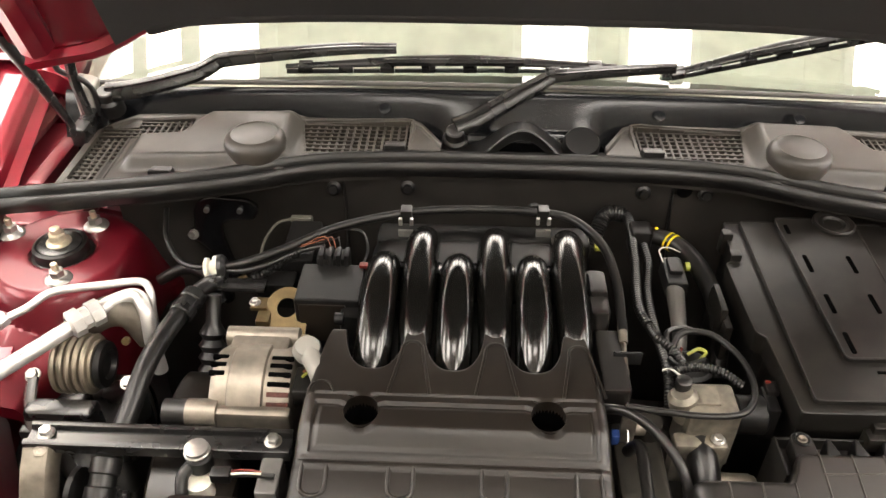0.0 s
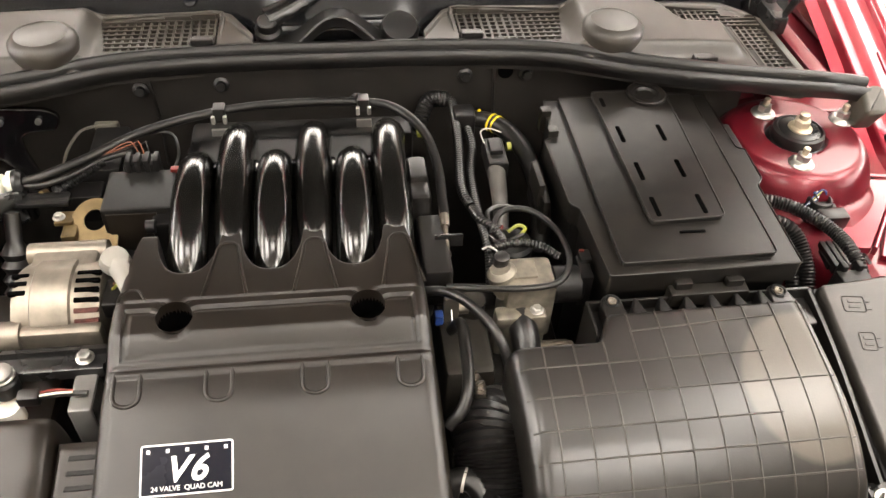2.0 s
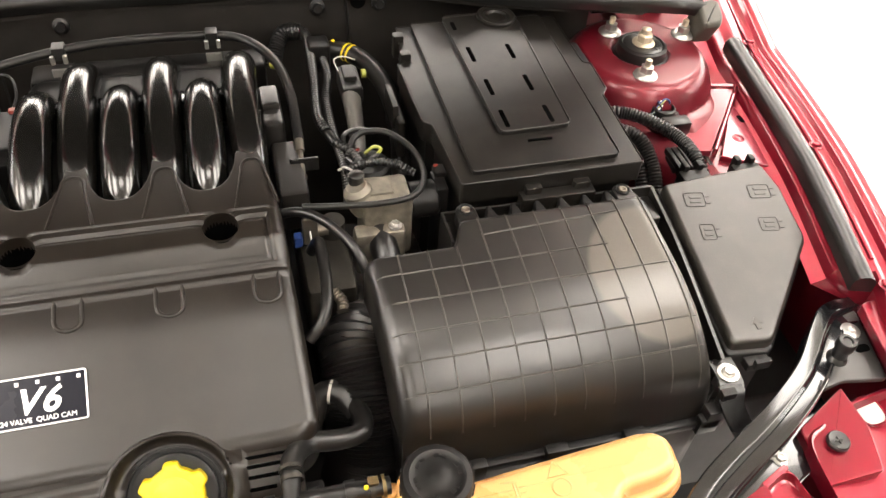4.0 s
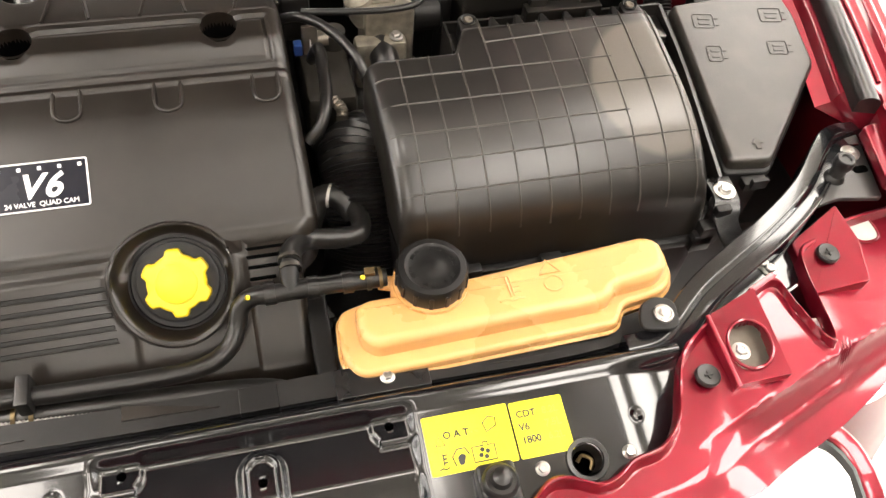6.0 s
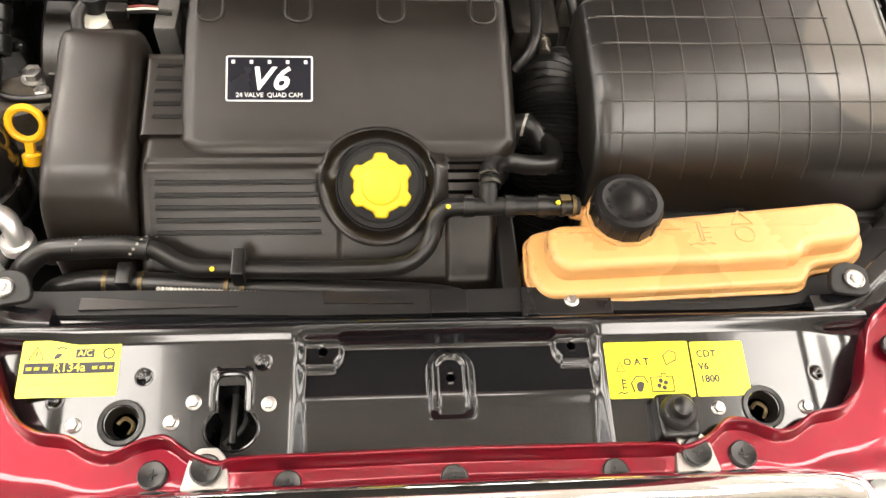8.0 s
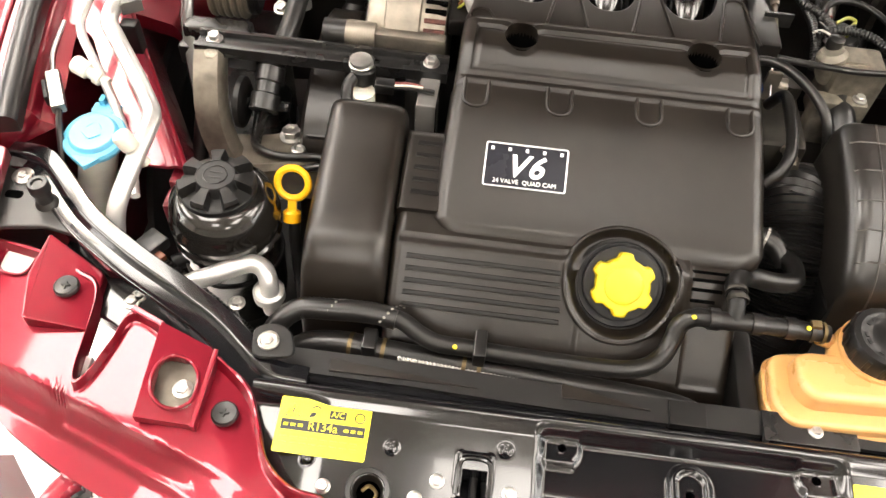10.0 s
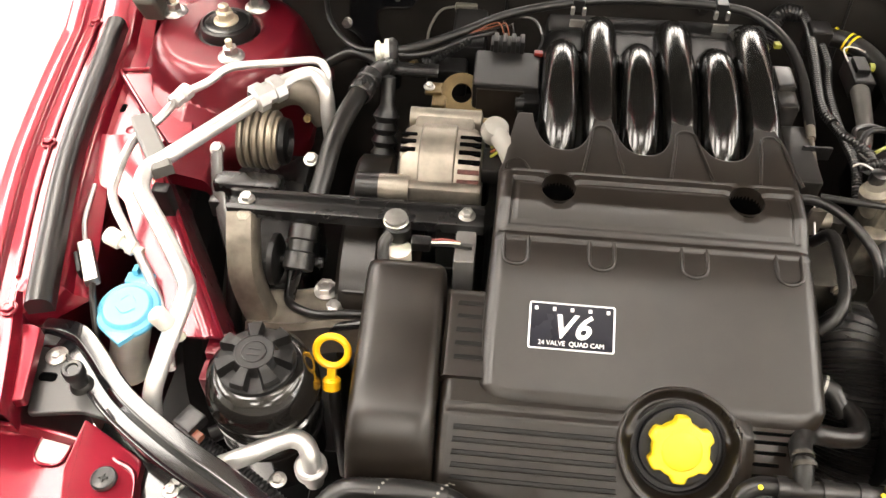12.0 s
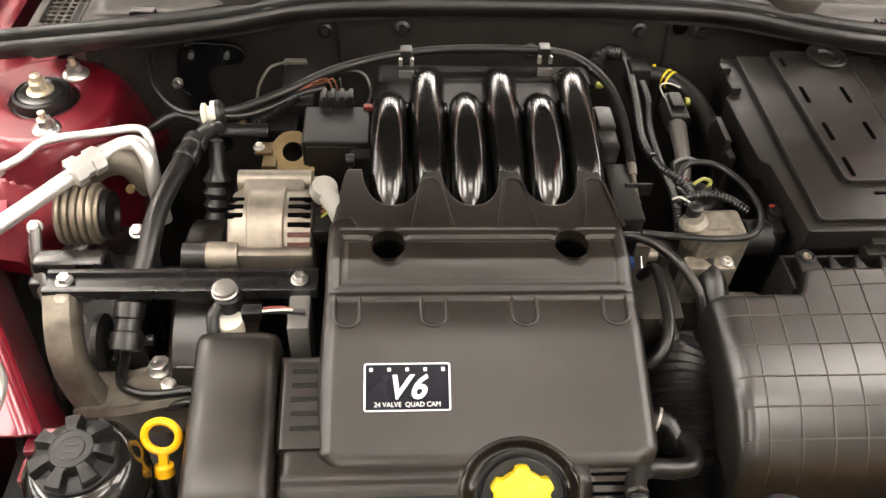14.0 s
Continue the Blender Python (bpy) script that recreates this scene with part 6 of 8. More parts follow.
# battery box
bat = thing("battery_box", (0.38, 0.61, 0.60), "dusty black plastic battery box with slotted lid", "battery box")
bo = [(0.274, 0.790), (0.506, 0.790), (0.506, 0.668), (0.516, 0.664), (0.514, 0.604), (0.504, 0.592), (0.500, 0.456), (0.276, 0.454), (0.270, 0.566), (0.260, 0.574), (0.258, 0.618), (0.256, 0.700), (0.268, 0.706), (0.270, 0.760)]
part("case", prism([(0.385 + (a - 0.385) * 0.95, 0.615 + (b - 0.615) * 0.95) for a, b in bo][::-1], 0.60, 0.858, 0.0), DARK, bat)
bl = part("lid", prism(rounded(bo, 0.004, 3)[::-1], 0.846, 0.8745, 0.003, 2), BATTERY, bat, "dusty black lid with stepped edge")
pl = [(0.293, 0.786), (0.482, 0.786), (0.473, 0.468), (0.292, 0.466)]
part("lid_plateau", prism(rounded(pl, 0.006, 3)[::-1], 0.873, 0.8805, 0.0020, 2), BATTERY, bl)
pp = [(0.338, 0.788), (0.443, 0.788), (0.432, 0.526), (0.342, 0.523)]
part("lid_panel", prism(rounded(pp, 0.008, 3)[::-1], 0.879, 0.8865, 0.0018, 2), BATTERY, bl)
part("edge_bead", tube([(p.x, p.y, 0.8866) for p in rounded(pp, 0.008, 3)], 0.0011, 6, 1, True), BATTERY, bl)
part("edge_bead", tube([(p.x, p.y, 0.8806) for p in rounded(pl, 0.006, 3)], 0.0010, 6, 1, True), BATTERY, bl)
part("edge_bead", tube([(p.x, p.y, 0.8742) for p in rounded(bo, 0.004, 3)], 0.0012, 6, 1, True), BATTERY, bl)
for y in (0.715, 0.760):
    part("lid_tooth", box(0.262, y - 0.010, 0.850, 0.276, y + 0.004, 0.884, 0.002), BATTERY, bl)
for x, y in ((0.353, 0.690), (0.408, 0.690), (0.355, 0.614), (0.408, 0.616), (0.354, 0.548), (0.411, 0.549)):
    part("slot", prism(rounded([(x - 0.0028, y - 0.017), (x + 0.0028, y - 0.017), (x + 0.0028, y + 0.017), (x - 0.0028, y + 0.017)], 0.0026), 0.884, 0.8873), VOID, bl)
part("slot", box(0.372, 0.507, 0.880, 0.402, 0.510, 0.8822), VOID, bl)
part("slot", prism(rounded([(0.3455, 0.752), (0.351, 0.752), (0.351, 0.772), (0.3455, 0.772)], 0.0026), 0.884, 0.8873), VOID, bl)
part("round_vent", joined(lathe([(0.0275, -0.004), (0.0275, 0.003), (0.025, 0.0045), (0.0225, 0.003), (0.020, 0.002), (0.0175, 0.003), (0.015, 0.003), (0.012, 0.0), (0, 0.0)], 36, (0.414, 0.776, 0.887))), BATTERY, bl, "round ribbed vent")
part("front_latch", joined(box(0.346, 0.438, 0.833, 0.437, 0.455, 0.853, 0.002), box(0.352, 0.446, 0.846, 0.372, 0.456, 0.862, 0.002), box(0.412, 0.446, 0.846, 0.432, 0.456, 0.862, 0.002)), BATTERY, bat, "moulded front latch")
part("side_latch", joined(box(0.236, 0.60, 0.80, 0.246, 0.68, 0.855, 0.003), box(0.232, 0.615, 0.835, 0.240, 0.665, 0.87, 0.002)), BATTERY, bat)
part("side_latch", box(0.507, 0.66, 0.82, 0.522, 0.73, 0.868, 0.004), DARK, bat)

# fuse box
fuse = thing("fuse_box", (0.62, 0.37, 0.66), "grey black plastic fuse box with moulded symbols", "fuse box")
fo = [(0.540, 0.474), (0.694, 0.484), (0.703, 0.440), (0.700, 0.362), (0.590, 0.240), (0.536, 0.246)]
fz = lambda x, y: 0.22 * (y - 0.25) + 0.02 * (x - 0.6)
part("case", prism([(0.617 + (a - 0.617) * 0.94, 0.365 + (b - 0.365) * 0.95) for a, b in fo][::-1], 0.66, 0.752, 0, ztop=fz), DARK, fuse)
part("lid_skirt", prism(rounded(fo, 0.008)[::-1], 0.745, 0.762, 0.003, 2, ztop=fz), DARK, fuse)
fl = part("lid", prism(rounded([(0.617 + (a - 0.617) * 0.95, 0.368 + (b - 0.368) * 0.955) for a, b in fo], 0.008)[::-1], 0.750, 0.776, 0.006, 3, ztop=fz), FUSELID, fuse, "grey black lid, slightly dusty")


def on_lid(x, y):
    return plane_at((x, y, 0.776 + fz(x, y)), (1, 0, 0.02), (0, 1, 0.22))


for x, y, w, k in ((0.576, 0.438, 0.026, 0.020), (0.665, 0.436, 0.028, 0.020), (0.574, 0.391, 0.018, 0.022), (0.656, 0.389, 0.024, 0.019)):
    m = on_lid(x, y) @ Matrix.Rotation(radians(-8), 4, "Z")
    o = rounded([(-w / 2, -k / 2), (w / 2, -k / 2), (w / 2, k / 2), (-w / 2, k / 2)], 0.003, 3)
    part("moulded_symbol", joined(moved(tube([(p.x, p.y, 0.0004) for p in o], 0.0006, 5, 1, True), m), moved(box(-w / 4, -k / 4, 0, w / 4, -k / 8, 0.0008), m), moved(box(-w / 4, k / 10, 0, w / 3, k / 4, 0.0008), m), moved(box(w / 2, -k / 3, 0, w / 2 + 0.006, -k / 5, 0.0008), m), moved(box(w / 2, k / 6, 0, w / 2 + 0.006, k / 3, 0.0008), m)), FUSELID, fl)
m = on_lid(0.580, 0.268)
part("moulded_arrow", moved(prism([(-0.003, -0.007), (0.003, -0.007), (0.003, 0.0), (0.007, 0.0), (0, 0.008), (-0.007, 0.0), (-0.003, 0.0)], 0, 0.0012), m), COWL, fl)
for x in (0.60, 0.675):
    part("hinge", joined(box(x - 0.020, 0.470, 0.79, x + 0.020, 0.492, 0.818, 0.003), box(x - 0.014, 0.488, 0.78, x - 0.006, 0.50, 0.826, 0.002), box(x + 0.006, 0.488, 0.78, x + 0.014, 0.50, 0.826, 0.002)), DARK, fuse)
part("front_clip", joined(box(0.556, 0.229, 0.745, 0.586, 0.243, 0.757, 0.002), box(0.562, 0.226, 0.752, 0.582, 0.232, 0.764, 0.001)), DARK, fuse)
strap = thing("support_strap", (0.528, 0.225, 0.70), "black steel support strap with zinc bolt", "bracket")
part("strap", sweep([(0.528, 0.246, 0.756), (0.527, 0.215, 0.754), (0.523, 0.195, 0.740), (0.530, 0.165, 0.725), (0.545, 0.15, 0.71)], [(-0.014, -0.003), (-0.014, 0.001), (0.014, 0.001), (0.014, -0.003)], 5), SATINPAINT, strap)
part("bolt", joined(lathe([(0, 0), (0.0125, 0), (0.0125, 0.002), (0, 0.003)], 24, (0.528, 0.226, 0.756)), bolt((0.528, 0.226, 0.758), 0.0065, 0.006, 1.2)), ZINC, strap)

# coolant tank
tank = thing("coolant_tank", (0.25, 0.125, 0.70), "amber translucent plastic coolant expansion tank", "tank")
to = [(0.085, 0.152, 0.012), (0.112, 0.158, 0.008), (0.138, 0.158, 0.01), (0.400, 0.174, 0.022), (0.421, 0.158, 0.02), (0.416, 0.118, 0.022), (0.396, 0.104, 0.014), (0.355, 0.100, 0.012), (0.345, 0.080, 0.018), (0.095, 0.078, 0.02), (0.082, 0.100, 0.03)]
tz = lambda x, y: 0.055 * (x - 0.25) - 0.05 * (y - 0.125)
tin = [(0.100, 0.140, 0.01), (0.112, 0.146, 0.008), (0.138, 0.146, 0.01), (0.396, 0.163, 0.018), (0.410, 0.150, 0.016), (0.405, 0.122, 0.018), (0.390, 0.113, 0.014), (0.346, 0.109, 0.012), (0.335, 0.096, 0.016), (0.112, 0.094, 0.016), (0.100, 0.108, 0.02)]
tb = part("tank_body", joined(prism(rounded(to, 0.015)[::-1], 0.66, 0.762, 0.006, 3, ztop=tz), prism(rounded(tin, 0.012)[::-1], 0.755, 0.785, 0.010, 4, ztop=tz)), TAN, tank, "amber moulded tank body")
part("seam", tube([(p.x, p.y, 0.747 + tz(p.x, p.y)) for p in rounded(to, 0.015)], 0.0028, 6, 1, True), TAN, tb)
CAPT = (0.1745, 0.150, 0.758)
part("neck", lathe([(0.0375, 0.0), (0.0375, 0.014), (0.0350, 0.018), (0.0345, 0.021), (0.0360, 0.0235), (0.0360, 0.0275), (0, 0.0275)], 36, CAPT), TAN, tank)
cp = part("tank_cap", lathe([(0.0325, 0.0), (0.0335, 0.004), (0.0335, 0.020), (0.0315, 0.0235), (0.026, 0.0245), (0.0245, 0.0235), (0.010, 0.0235), (0.008, 0.0245), (0, 0.0245)], 44, (CAPT[0], CAPT[1], CAPT[2] + 0.026)), DARK, tank, "black ribbed pressure cap")
for i in range(14):
    a = 2 * math.pi * i / 14
    x, y = CAPT[0] + 0.0335 * math.cos(a), CAPT[1] + 0.0335 * math.sin(a)
    part("grip", moved(box(-0.0022, -0.0012, 0.003, 0.0022, 0.0012, 0.019, 0.0005, 1), Matrix.Translation((x, y, CAPT[2] + 0.026)) @ Matrix.Rotation(a + math.pi / 2, 4, "Z")), DARK, cp)
for i in range(18):
    a = 2 * math.pi * i / 18
    if i % 6 in (2, 5):
        continue
    x, y = CAPT[0] + 0.0205 * math.cos(a), CAPT[1] + 0.0205 * math.sin(a)
    part("moulded_bar", moved(box(-0.0024, -0.0016, 0, 0.0024, 0.0016, 0.0007), Matrix.Translation((x, y, CAPT[2] + 0.0495)) @ Matrix.Rotation(a + math.pi / 2, 4, "Z")), DARK, cp)


def on_tank(x, y, z=0.785):
    return plane_at((x, y, z + tz(x, y)), (1, 0, 0.055), (0, 1, -0.05))


part("outlet_tube", tube([(0.128, 0.166, 0.770), (0.150, 0.160, 0.768)], 0.0075, 12, 1), TAN, tank)
m = on_tank(0.245, 0.128)
part("moulded_symbol", joined(moved(tube([(0.0, 0.012, 0.0004), (0.0, -0.010, 0.0004)], 0.0011, 6, 1), m), moved(tube([(0.003, 0.012, 0.0004), (0.003, -0.010, 0.0004)], 0.0009, 6, 1), m), *[moved(tube([(0.003, -0.006 + 0.006 * i, 0.0004), (0.010, -0.006 + 0.006 * i, 0.0004)], 0.0009, 6, 1), m) for i in range(3)],
                              moved(tube([(-0.012, 0.014, 0.0004), (0.002, 0.013, 0.0004)], 0.0011, 6, 1), m), moved(tube([(-0.012, -0.014, 0.0004), (-0.006, -0.012, 0.0004), (0, -0.014, 0.0004), (0.006, -0.012, 0.0004), (0.012, -0.014, 0.0004)], 0.0009, 6, 3), m)), TAN, tb)
m = on_tank(0.288, 0.130)
part("moulded_symbol", joined(moved(tube([(-0.010, 0.006, 0.0004), (0, 0.022, 0.0004), (0.010, 0.006, 0.0004)], 0.0010, 6, 1, True), m), moved(tube([(0.009 * math.cos(a), -0.006 + 0.009 * math.sin(a), 0.0004) for a in [k * math.pi / 6 for k in range(12)]], 0.0009, 6, 1, True), m)), TAN, tb)

# power steering reservoir
PS = Vector((-0.471, 0.236, 0.0))
res = thing("fluid_reservoir", PS + Vector((0, 0, 0.60)), "round black power steering fluid reservoir", "reservoir")
part("bowl", lathe([(0, 0.62), (0.047, 0.62), (0.052, 0.64), (0.053, 0.733), (0.0570, 0.737), (0.0570, 0.742), (0.0540, 0.744), (0.0540, 0.752), (0.0570, 0.755), (0.0575, 0.761), (0.0555, 0.764), (0.055, 0.774), (0.052, 0.786), (0.045, 0.795), (0.039, 0.799), (0, 0.799)], 56, PS), GLOSS, res, "glossy black plastic bowl with seam rings")
def cap_top(u, v):
    """Flat centre with seven grips that run out to the rim, scooped between them."""
    a, r = 2 * math.pi * u, 0.0392 * v
    scoop = (1 - step(-0.30, 0.25, math.cos(7 * a))) * step(0.0195, 0.0235, r)
    rim = 1 - 0.06 * step(0.030, 0.039, r) * (1 - step(-0.30, 0.25, math.cos(7 * a)))
    return (PS.x + r * rim * math.cos(a), PS.y + r * rim * math.sin(a), 0.8195 - 0.0030 * step(0.022, 0.039, r) - 0.0105 * scoop - 0.004 * step(0.0375, 0.0392, r))


pc = part("cap", joined(sheet(168, 40, cap_top, None, 0.0), lathe([(0.0355, 0.797), (0.0385, 0.799), (0.0385, 0.8045), (0.0362, 0.8062), (0.0, 0.8062)], 44, PS)), DARK, res, "black star gripped cap")
part("cap_ring", tube([PS + Vector((0.0190 * math.cos(k * math.pi / 16), 0.0190 * math.sin(k * math.pi / 16), 0.8195)) for k in range(32)], 0.0007, 5, 1, True), DARK, pc)
part("moulded_mark", joined(tube([PS + Vector((0.012 * math.cos(k * math.pi / 8), 0.012 * math.sin(k * math.pi / 8), 0.8197)) for k in range(16)], 0.0006, 5, 1, True), moved(box(-0.006, -0.004, 0, 0.006, -0.0028, 0.0006), Matrix.Translation(PS + Vector((0, 0, 0.8195)))), moved(box(-0.006, 0.0028, 0, 0.006, 0.004, 0.0006), Matrix.Translation(PS + Vector((0, 0, 0.8195))))), RUBBER, pc)
part("strap", joined(tube([PS + Vector((0.0515 * math.cos(a), 0.0515 * math.sin(a), 0.70)) for a in [k * math.pi / 12 for k in range(24)]], 0.004, 6, 1, True)), DARK, res)
part("holder", joined(box(-0.540, 0.235, 0.66, -0.520, 0.262, 0.760, 0.004), box(-0.540, 0.262, 0.74, -0.485, 0.290, 0.768, 0.004)), REDDULL, res, "dark red holding bracket")
part("outlet", tube([(-0.515, 0.215, 0.70), (-0.53, 0.205, 0.70)], 0.009, 10, 1), DARK, res)

# dipstick
dip = thing("dipstick", (-0.402, 0.25, 0.62), "yellow ring handled oil dipstick in a black tube", "dipstick")
ringp = plane_at((-0.4045, 0.268, 0.783), (1, 0, 0), (0, 0.50, 0.86))
part("ring", moved(tube([(0.0165 * math.cos(k * math.pi / 12), 0.0165 * math.sin(k * math.pi / 12), 0) for k in range(24)], 0.0040, 8, 1, True), ringp), AMBER, dip, "yellow ring")
part("stem", moved(joined(box(-0.0045, -0.032, -0.003, 0.0045, -0.015, 0.003, 0.001), lathe([(0, 0), (0.0095, 0), (0.0095, 0.010), (0.007, 0.012), (0, 0.012)], 18, (0, -0.042, 0), ALONG_Y)), ringp), AMBER, dip)
part("guide_tube", tube([(-0.402, 0.249, 0.752), (-0.40, 0.235, 0.72), (-0.395, 0.215, 0.62)], 0.0065, 10, 4), DARK, dip)

# washer bottle
wash = thing("washer_bottle", (-0.622, 0.30, 0.55), "milky washer bottle neck with light blue cap", "bottle")
part("neck", tube([(-0.688, 0.332, 0.61), (-0.671, 0.320, 0.66), (-0.642, 0.303, 0.73), (-0.622, 0.292, 0.785)], [0.024, 0.022, 0.021, 0.022], 22, 4), WHITEPL, wash)
wc = part("cap", joined(lathe([(0.026, 0.0), (0.0325, 0.003), (0.0335, 0.008), (0.0315, 0.011), (0.0265, 0.012), (0.025, 0.015), (0.023, 0.0165), (0.0, 0.0155)], 40, (-0.622, 0.292, 0.785), towards((0, -0.12, 1)))), BLUE, wash, "light blue flip cap")
part("cap_tab", joined(box(-0.637, 0.322, 0.793, -0.607, 0.337, 0.799, 0.002), box(-0.63, 0.332, 0.79, -0.624, 0.342, 0.806, 0.001), box(-0.620, 0.332, 0.79, -0.614, 0.342, 0.806, 0.001)), BLUE, wc)
part("cap_lip", prism([(-0.638, 0.262), (-0.618, 0.248), (-0.606, 0.262)], 0.787, 0.793, 0.001), BLUE, wc)
part("moulded_mark", joined(tube([(-0.632, 0.288, 0.8012), (-0.622, 0.281, 0.8005), (-0.612, 0.288, 0.8012)], 0.0008, 5, 3), tube([(-0.63, 0.296, 0.8015), (-0.622, 0.304, 0.8022), (-0.614, 0.296, 0.8015)], 0.0008, 5, 3)), BLUE, wc)

# air conditioning pipes
ac = thing("cooling_pipe", (-0.58, 0.45, 0.80), "thick bare aluminium air conditioning pipe with joints", "pipe")
part("pipe", tube([(-0.466, 0.590, 0.76), (-0.467, 0.592, 0.81), (-0.470, 0.604, 0.846), (-0.487, 0.622, 0.857), (-0.512, 0.612, 0.856), (-0.534, 0.584, 0.855), (-0.547, 0.569, 0.853), (-0.624, 0.471, 0.846), (-0.639, 0.455, 0.844), (-0.644, 0.439, 0.842), (-0.640, 0.419, 0.840), (-0.627, 0.401, 0.837), (-0.594, 0.359, 0.829), (-0.570, 0.326, 0.823), (-0.560, 0.310, 0.819), (-0.558, 0.295, 0.816), (-0.560, 0.269, 0.811), (-0.564, 0.230, 0.800), (-0.569, 0.206, 0.785), (-0.575, 0.194, 0.750)], 0.0095, 16, 7), ALU, ac)
d = Vector((-0.048, -0.051, -0.002)).normalized()
part("union", joined(lathe([(0.012, -0.022), (0.0165, -0.020), (0.0165, -0.006), (0.014, -0.005), (0.014, 0.004), (0.0175, 0.005), (0.0175, 0.018), (0.012, 0.021)], 8, (-0.536, 0.582, 0.855), towards(d))), ALU, ac, "hexagon pipe union")
for c, ax in (((-0.653, 0.359, 0.826), (-0.85, 0.25, 0.30)), ((-0.569, 0.261, 0.826), (-0.30, 0.0, 0.7))):
    c = Vector(c)
    ax = Vector(ax).normalized()
    part("service_port", joined(lathe([(0.006, -0.034), (0.006, -0.026), (0.0085, -0.025), (0.0085, -0.018), (0.0065, -0.017), (0.0065, -0.010), (0.0095, -0.009), (0.0100, 0.006), (0.008, 0.009), (0, 0.0095)], 20, c, towards(ax))), WHITEPL, ac, "cream capped service port")
thin = thing("cooling_pipe", (-0.60, 0.5, 0.80), "thin bare aluminium air conditioning pipe", "pipe")
part("pipe", tube([(-0.470, 0.612, 0.78), (-0.471, 0.622, 0.835), (-0.474, 0.634, 0.856), (-0.489, 0.645, 0.861), (-0.53, 0.637, 0.861), (-0.590, 0.622, 0.860), (-0.612, 0.594, 0.857), (-0.640, 0.571, 0.851), (-0.654, 0.529, 0.849), (-0.670, 0.497, 0.848), (-0.674, 0.466, 0.846), (-0.672, 0.428, 0.843), (-0.670, 0.411, 0.840), (-0.660, 0.392, 0.836), (-0.642, 0.369, 0.828), (-0.621, 0.343, 0.812), (-0.604, 0.319, 0.790), (-0.590, 0.294, 0.770), (-0.570, 0.244, 0.760)], 0.0052, 12, 7), ALU, thin)
part("union", lathe([(0.006, -0.016), (0.0095, -0.014), (0.0095, -0.003), (0.0075, -0.002), (0.0105, 0.001), (0.0105, 0.012), (0.006, 0.016)], 8, (-0.640, 0.570, 0.852), towards((0.25, 0.55, 0.03))), ALU, thin)
clampb = thing("pipe_clamp", (-0.639, 0.470, 0.80), "grey plastic clamp holding both pipes", "clamp")
part("clamp_body", sweep([(-0.675, 0.528, 0.851), (-0.664, 0.507, 0.8515), (-0.639, 0.470, 0.849), (-0.624, 0.447, 0.846)], [(-0.012, -0.012), (-0.012, 0.0015), (-0.009, 0.004), (0.009, 0.004), (0.012, 0.0015), (0.012, -0.012)], 1), CLAMP, clampb)
part("clamp_foot", box(-0.634, 0.423, 0.785, -0.614, 0.439, 0.835, 0.003), DARK, clampb)
low = thing("cooling_pipe", (-0.44, 0.18, 0.70), "bent aluminium pipe with a flanged end by the radiator", "pipe")
part("pipe", tube([(-0.542, 0.143, 0.700), (-0.511, 0.159, 0.720), (-0.489, 0.162, 0.735), (-0.468, 0.171, 0.740), (-0.448, 0.183, 0.742), (-0.433, 0.189, 0.742), (-0.421, 0.186, 0.740), (-0.414, 0.177, 0.735), (-0.412, 0.170, 0.722), (-0.412, 0.168, 0.700)], 0.0098, 16, 7), ALU, low)
part("flange", lathe([(0, -0.035), (0.010, -0.035), (0.010, -0.012), (0.0165, -0.010), (0.0165, 0.0), (0.014, 0.002), (0, 0.002)], 24, (-0.414, 0.172, 0.722)), ALU, low)
part("clip", bolt((-0.445, 0.158, 0.712), 0.006), ZINC, low)
drier = thing("brake_pipe_block", (-0.69, 0.34, 0.76), "small silver inline block on a cable", "connector")
part("block", moved(box(-0.0075, -0.030, -0.006, 0.0075, 0.030, 0.006, 0.002), Matrix.Translation((-0.679, 0.338, 0.806)) @ Matrix.Rotation(radians(29), 4, "Z")), ZINC, drier)
part("block_cover", moved(box(-0.0125, -0.012, -0.008, -0.008, 0.018, 0.005, 0.001), Matrix.Translation((-0.679, 0.338, 0.806)) @ Matrix.Rotation(radians(29), 4, "Z")), DARK, drier)
part("cable", tube([(-0.722, 0.46, 0.80), (-0.708, 0.40, 0.806), (-0.694, 0.366, 0.806)], 0.0026, 8, 4), ALU, drier)
part("cable", tube([(-0.664, 0.310, 0.806), (-0.655, 0.285, 0.80), (-0.648, 0.25, 0.76)], 0.0035, 8, 4), RUBBER, drier)

# small steel clips along the crossmember's rear ridge
clip = thing("trim_clip", (0.004, 0.075, 0.742), "black plastic clip behind the crossmember's ridge", "clip")
part("clip_plate", box(-0.013, 0.066, 0.735, 0.021, 0.090, 0.7490, 0.0012), DARK, clip)
tab = thing("tank_bracket", (0.112, 0.077, 0.742), "black steel tank bracket with a small zinc bolt", "bracket")
part("bracket_plate", box(0.072, 0.062, 0.735, 0.158, 0.092, 0.7495, 0.0012), SATINPAINT, tab)
part("bracket_bolt", bolt((0.1195, 0.0765, 0.7495), 0.005, 0.005, 1.4), ZINC, tab)

# ---- hoses, cables and small parts ----
def hose(label, pts, r, mat=None, name="hose", n=12, category="hose", ridged=0.0, extras=()):
    h = thing(name, pts[0], label, category)
    part("hose_body" if category == "hose" else "strand", tube(pts, r, n, 7, ridged=ridged), mat or HOSE, h)
    return h


def clip_ring(parent, c, d, r, w, mat, name="clip", label=""):
    return part(name, lathe([(r * 0.9, -w), (r, -w), (r, w), (r * 0.9, w)], 20, c, towards(d)), mat, parent, label)


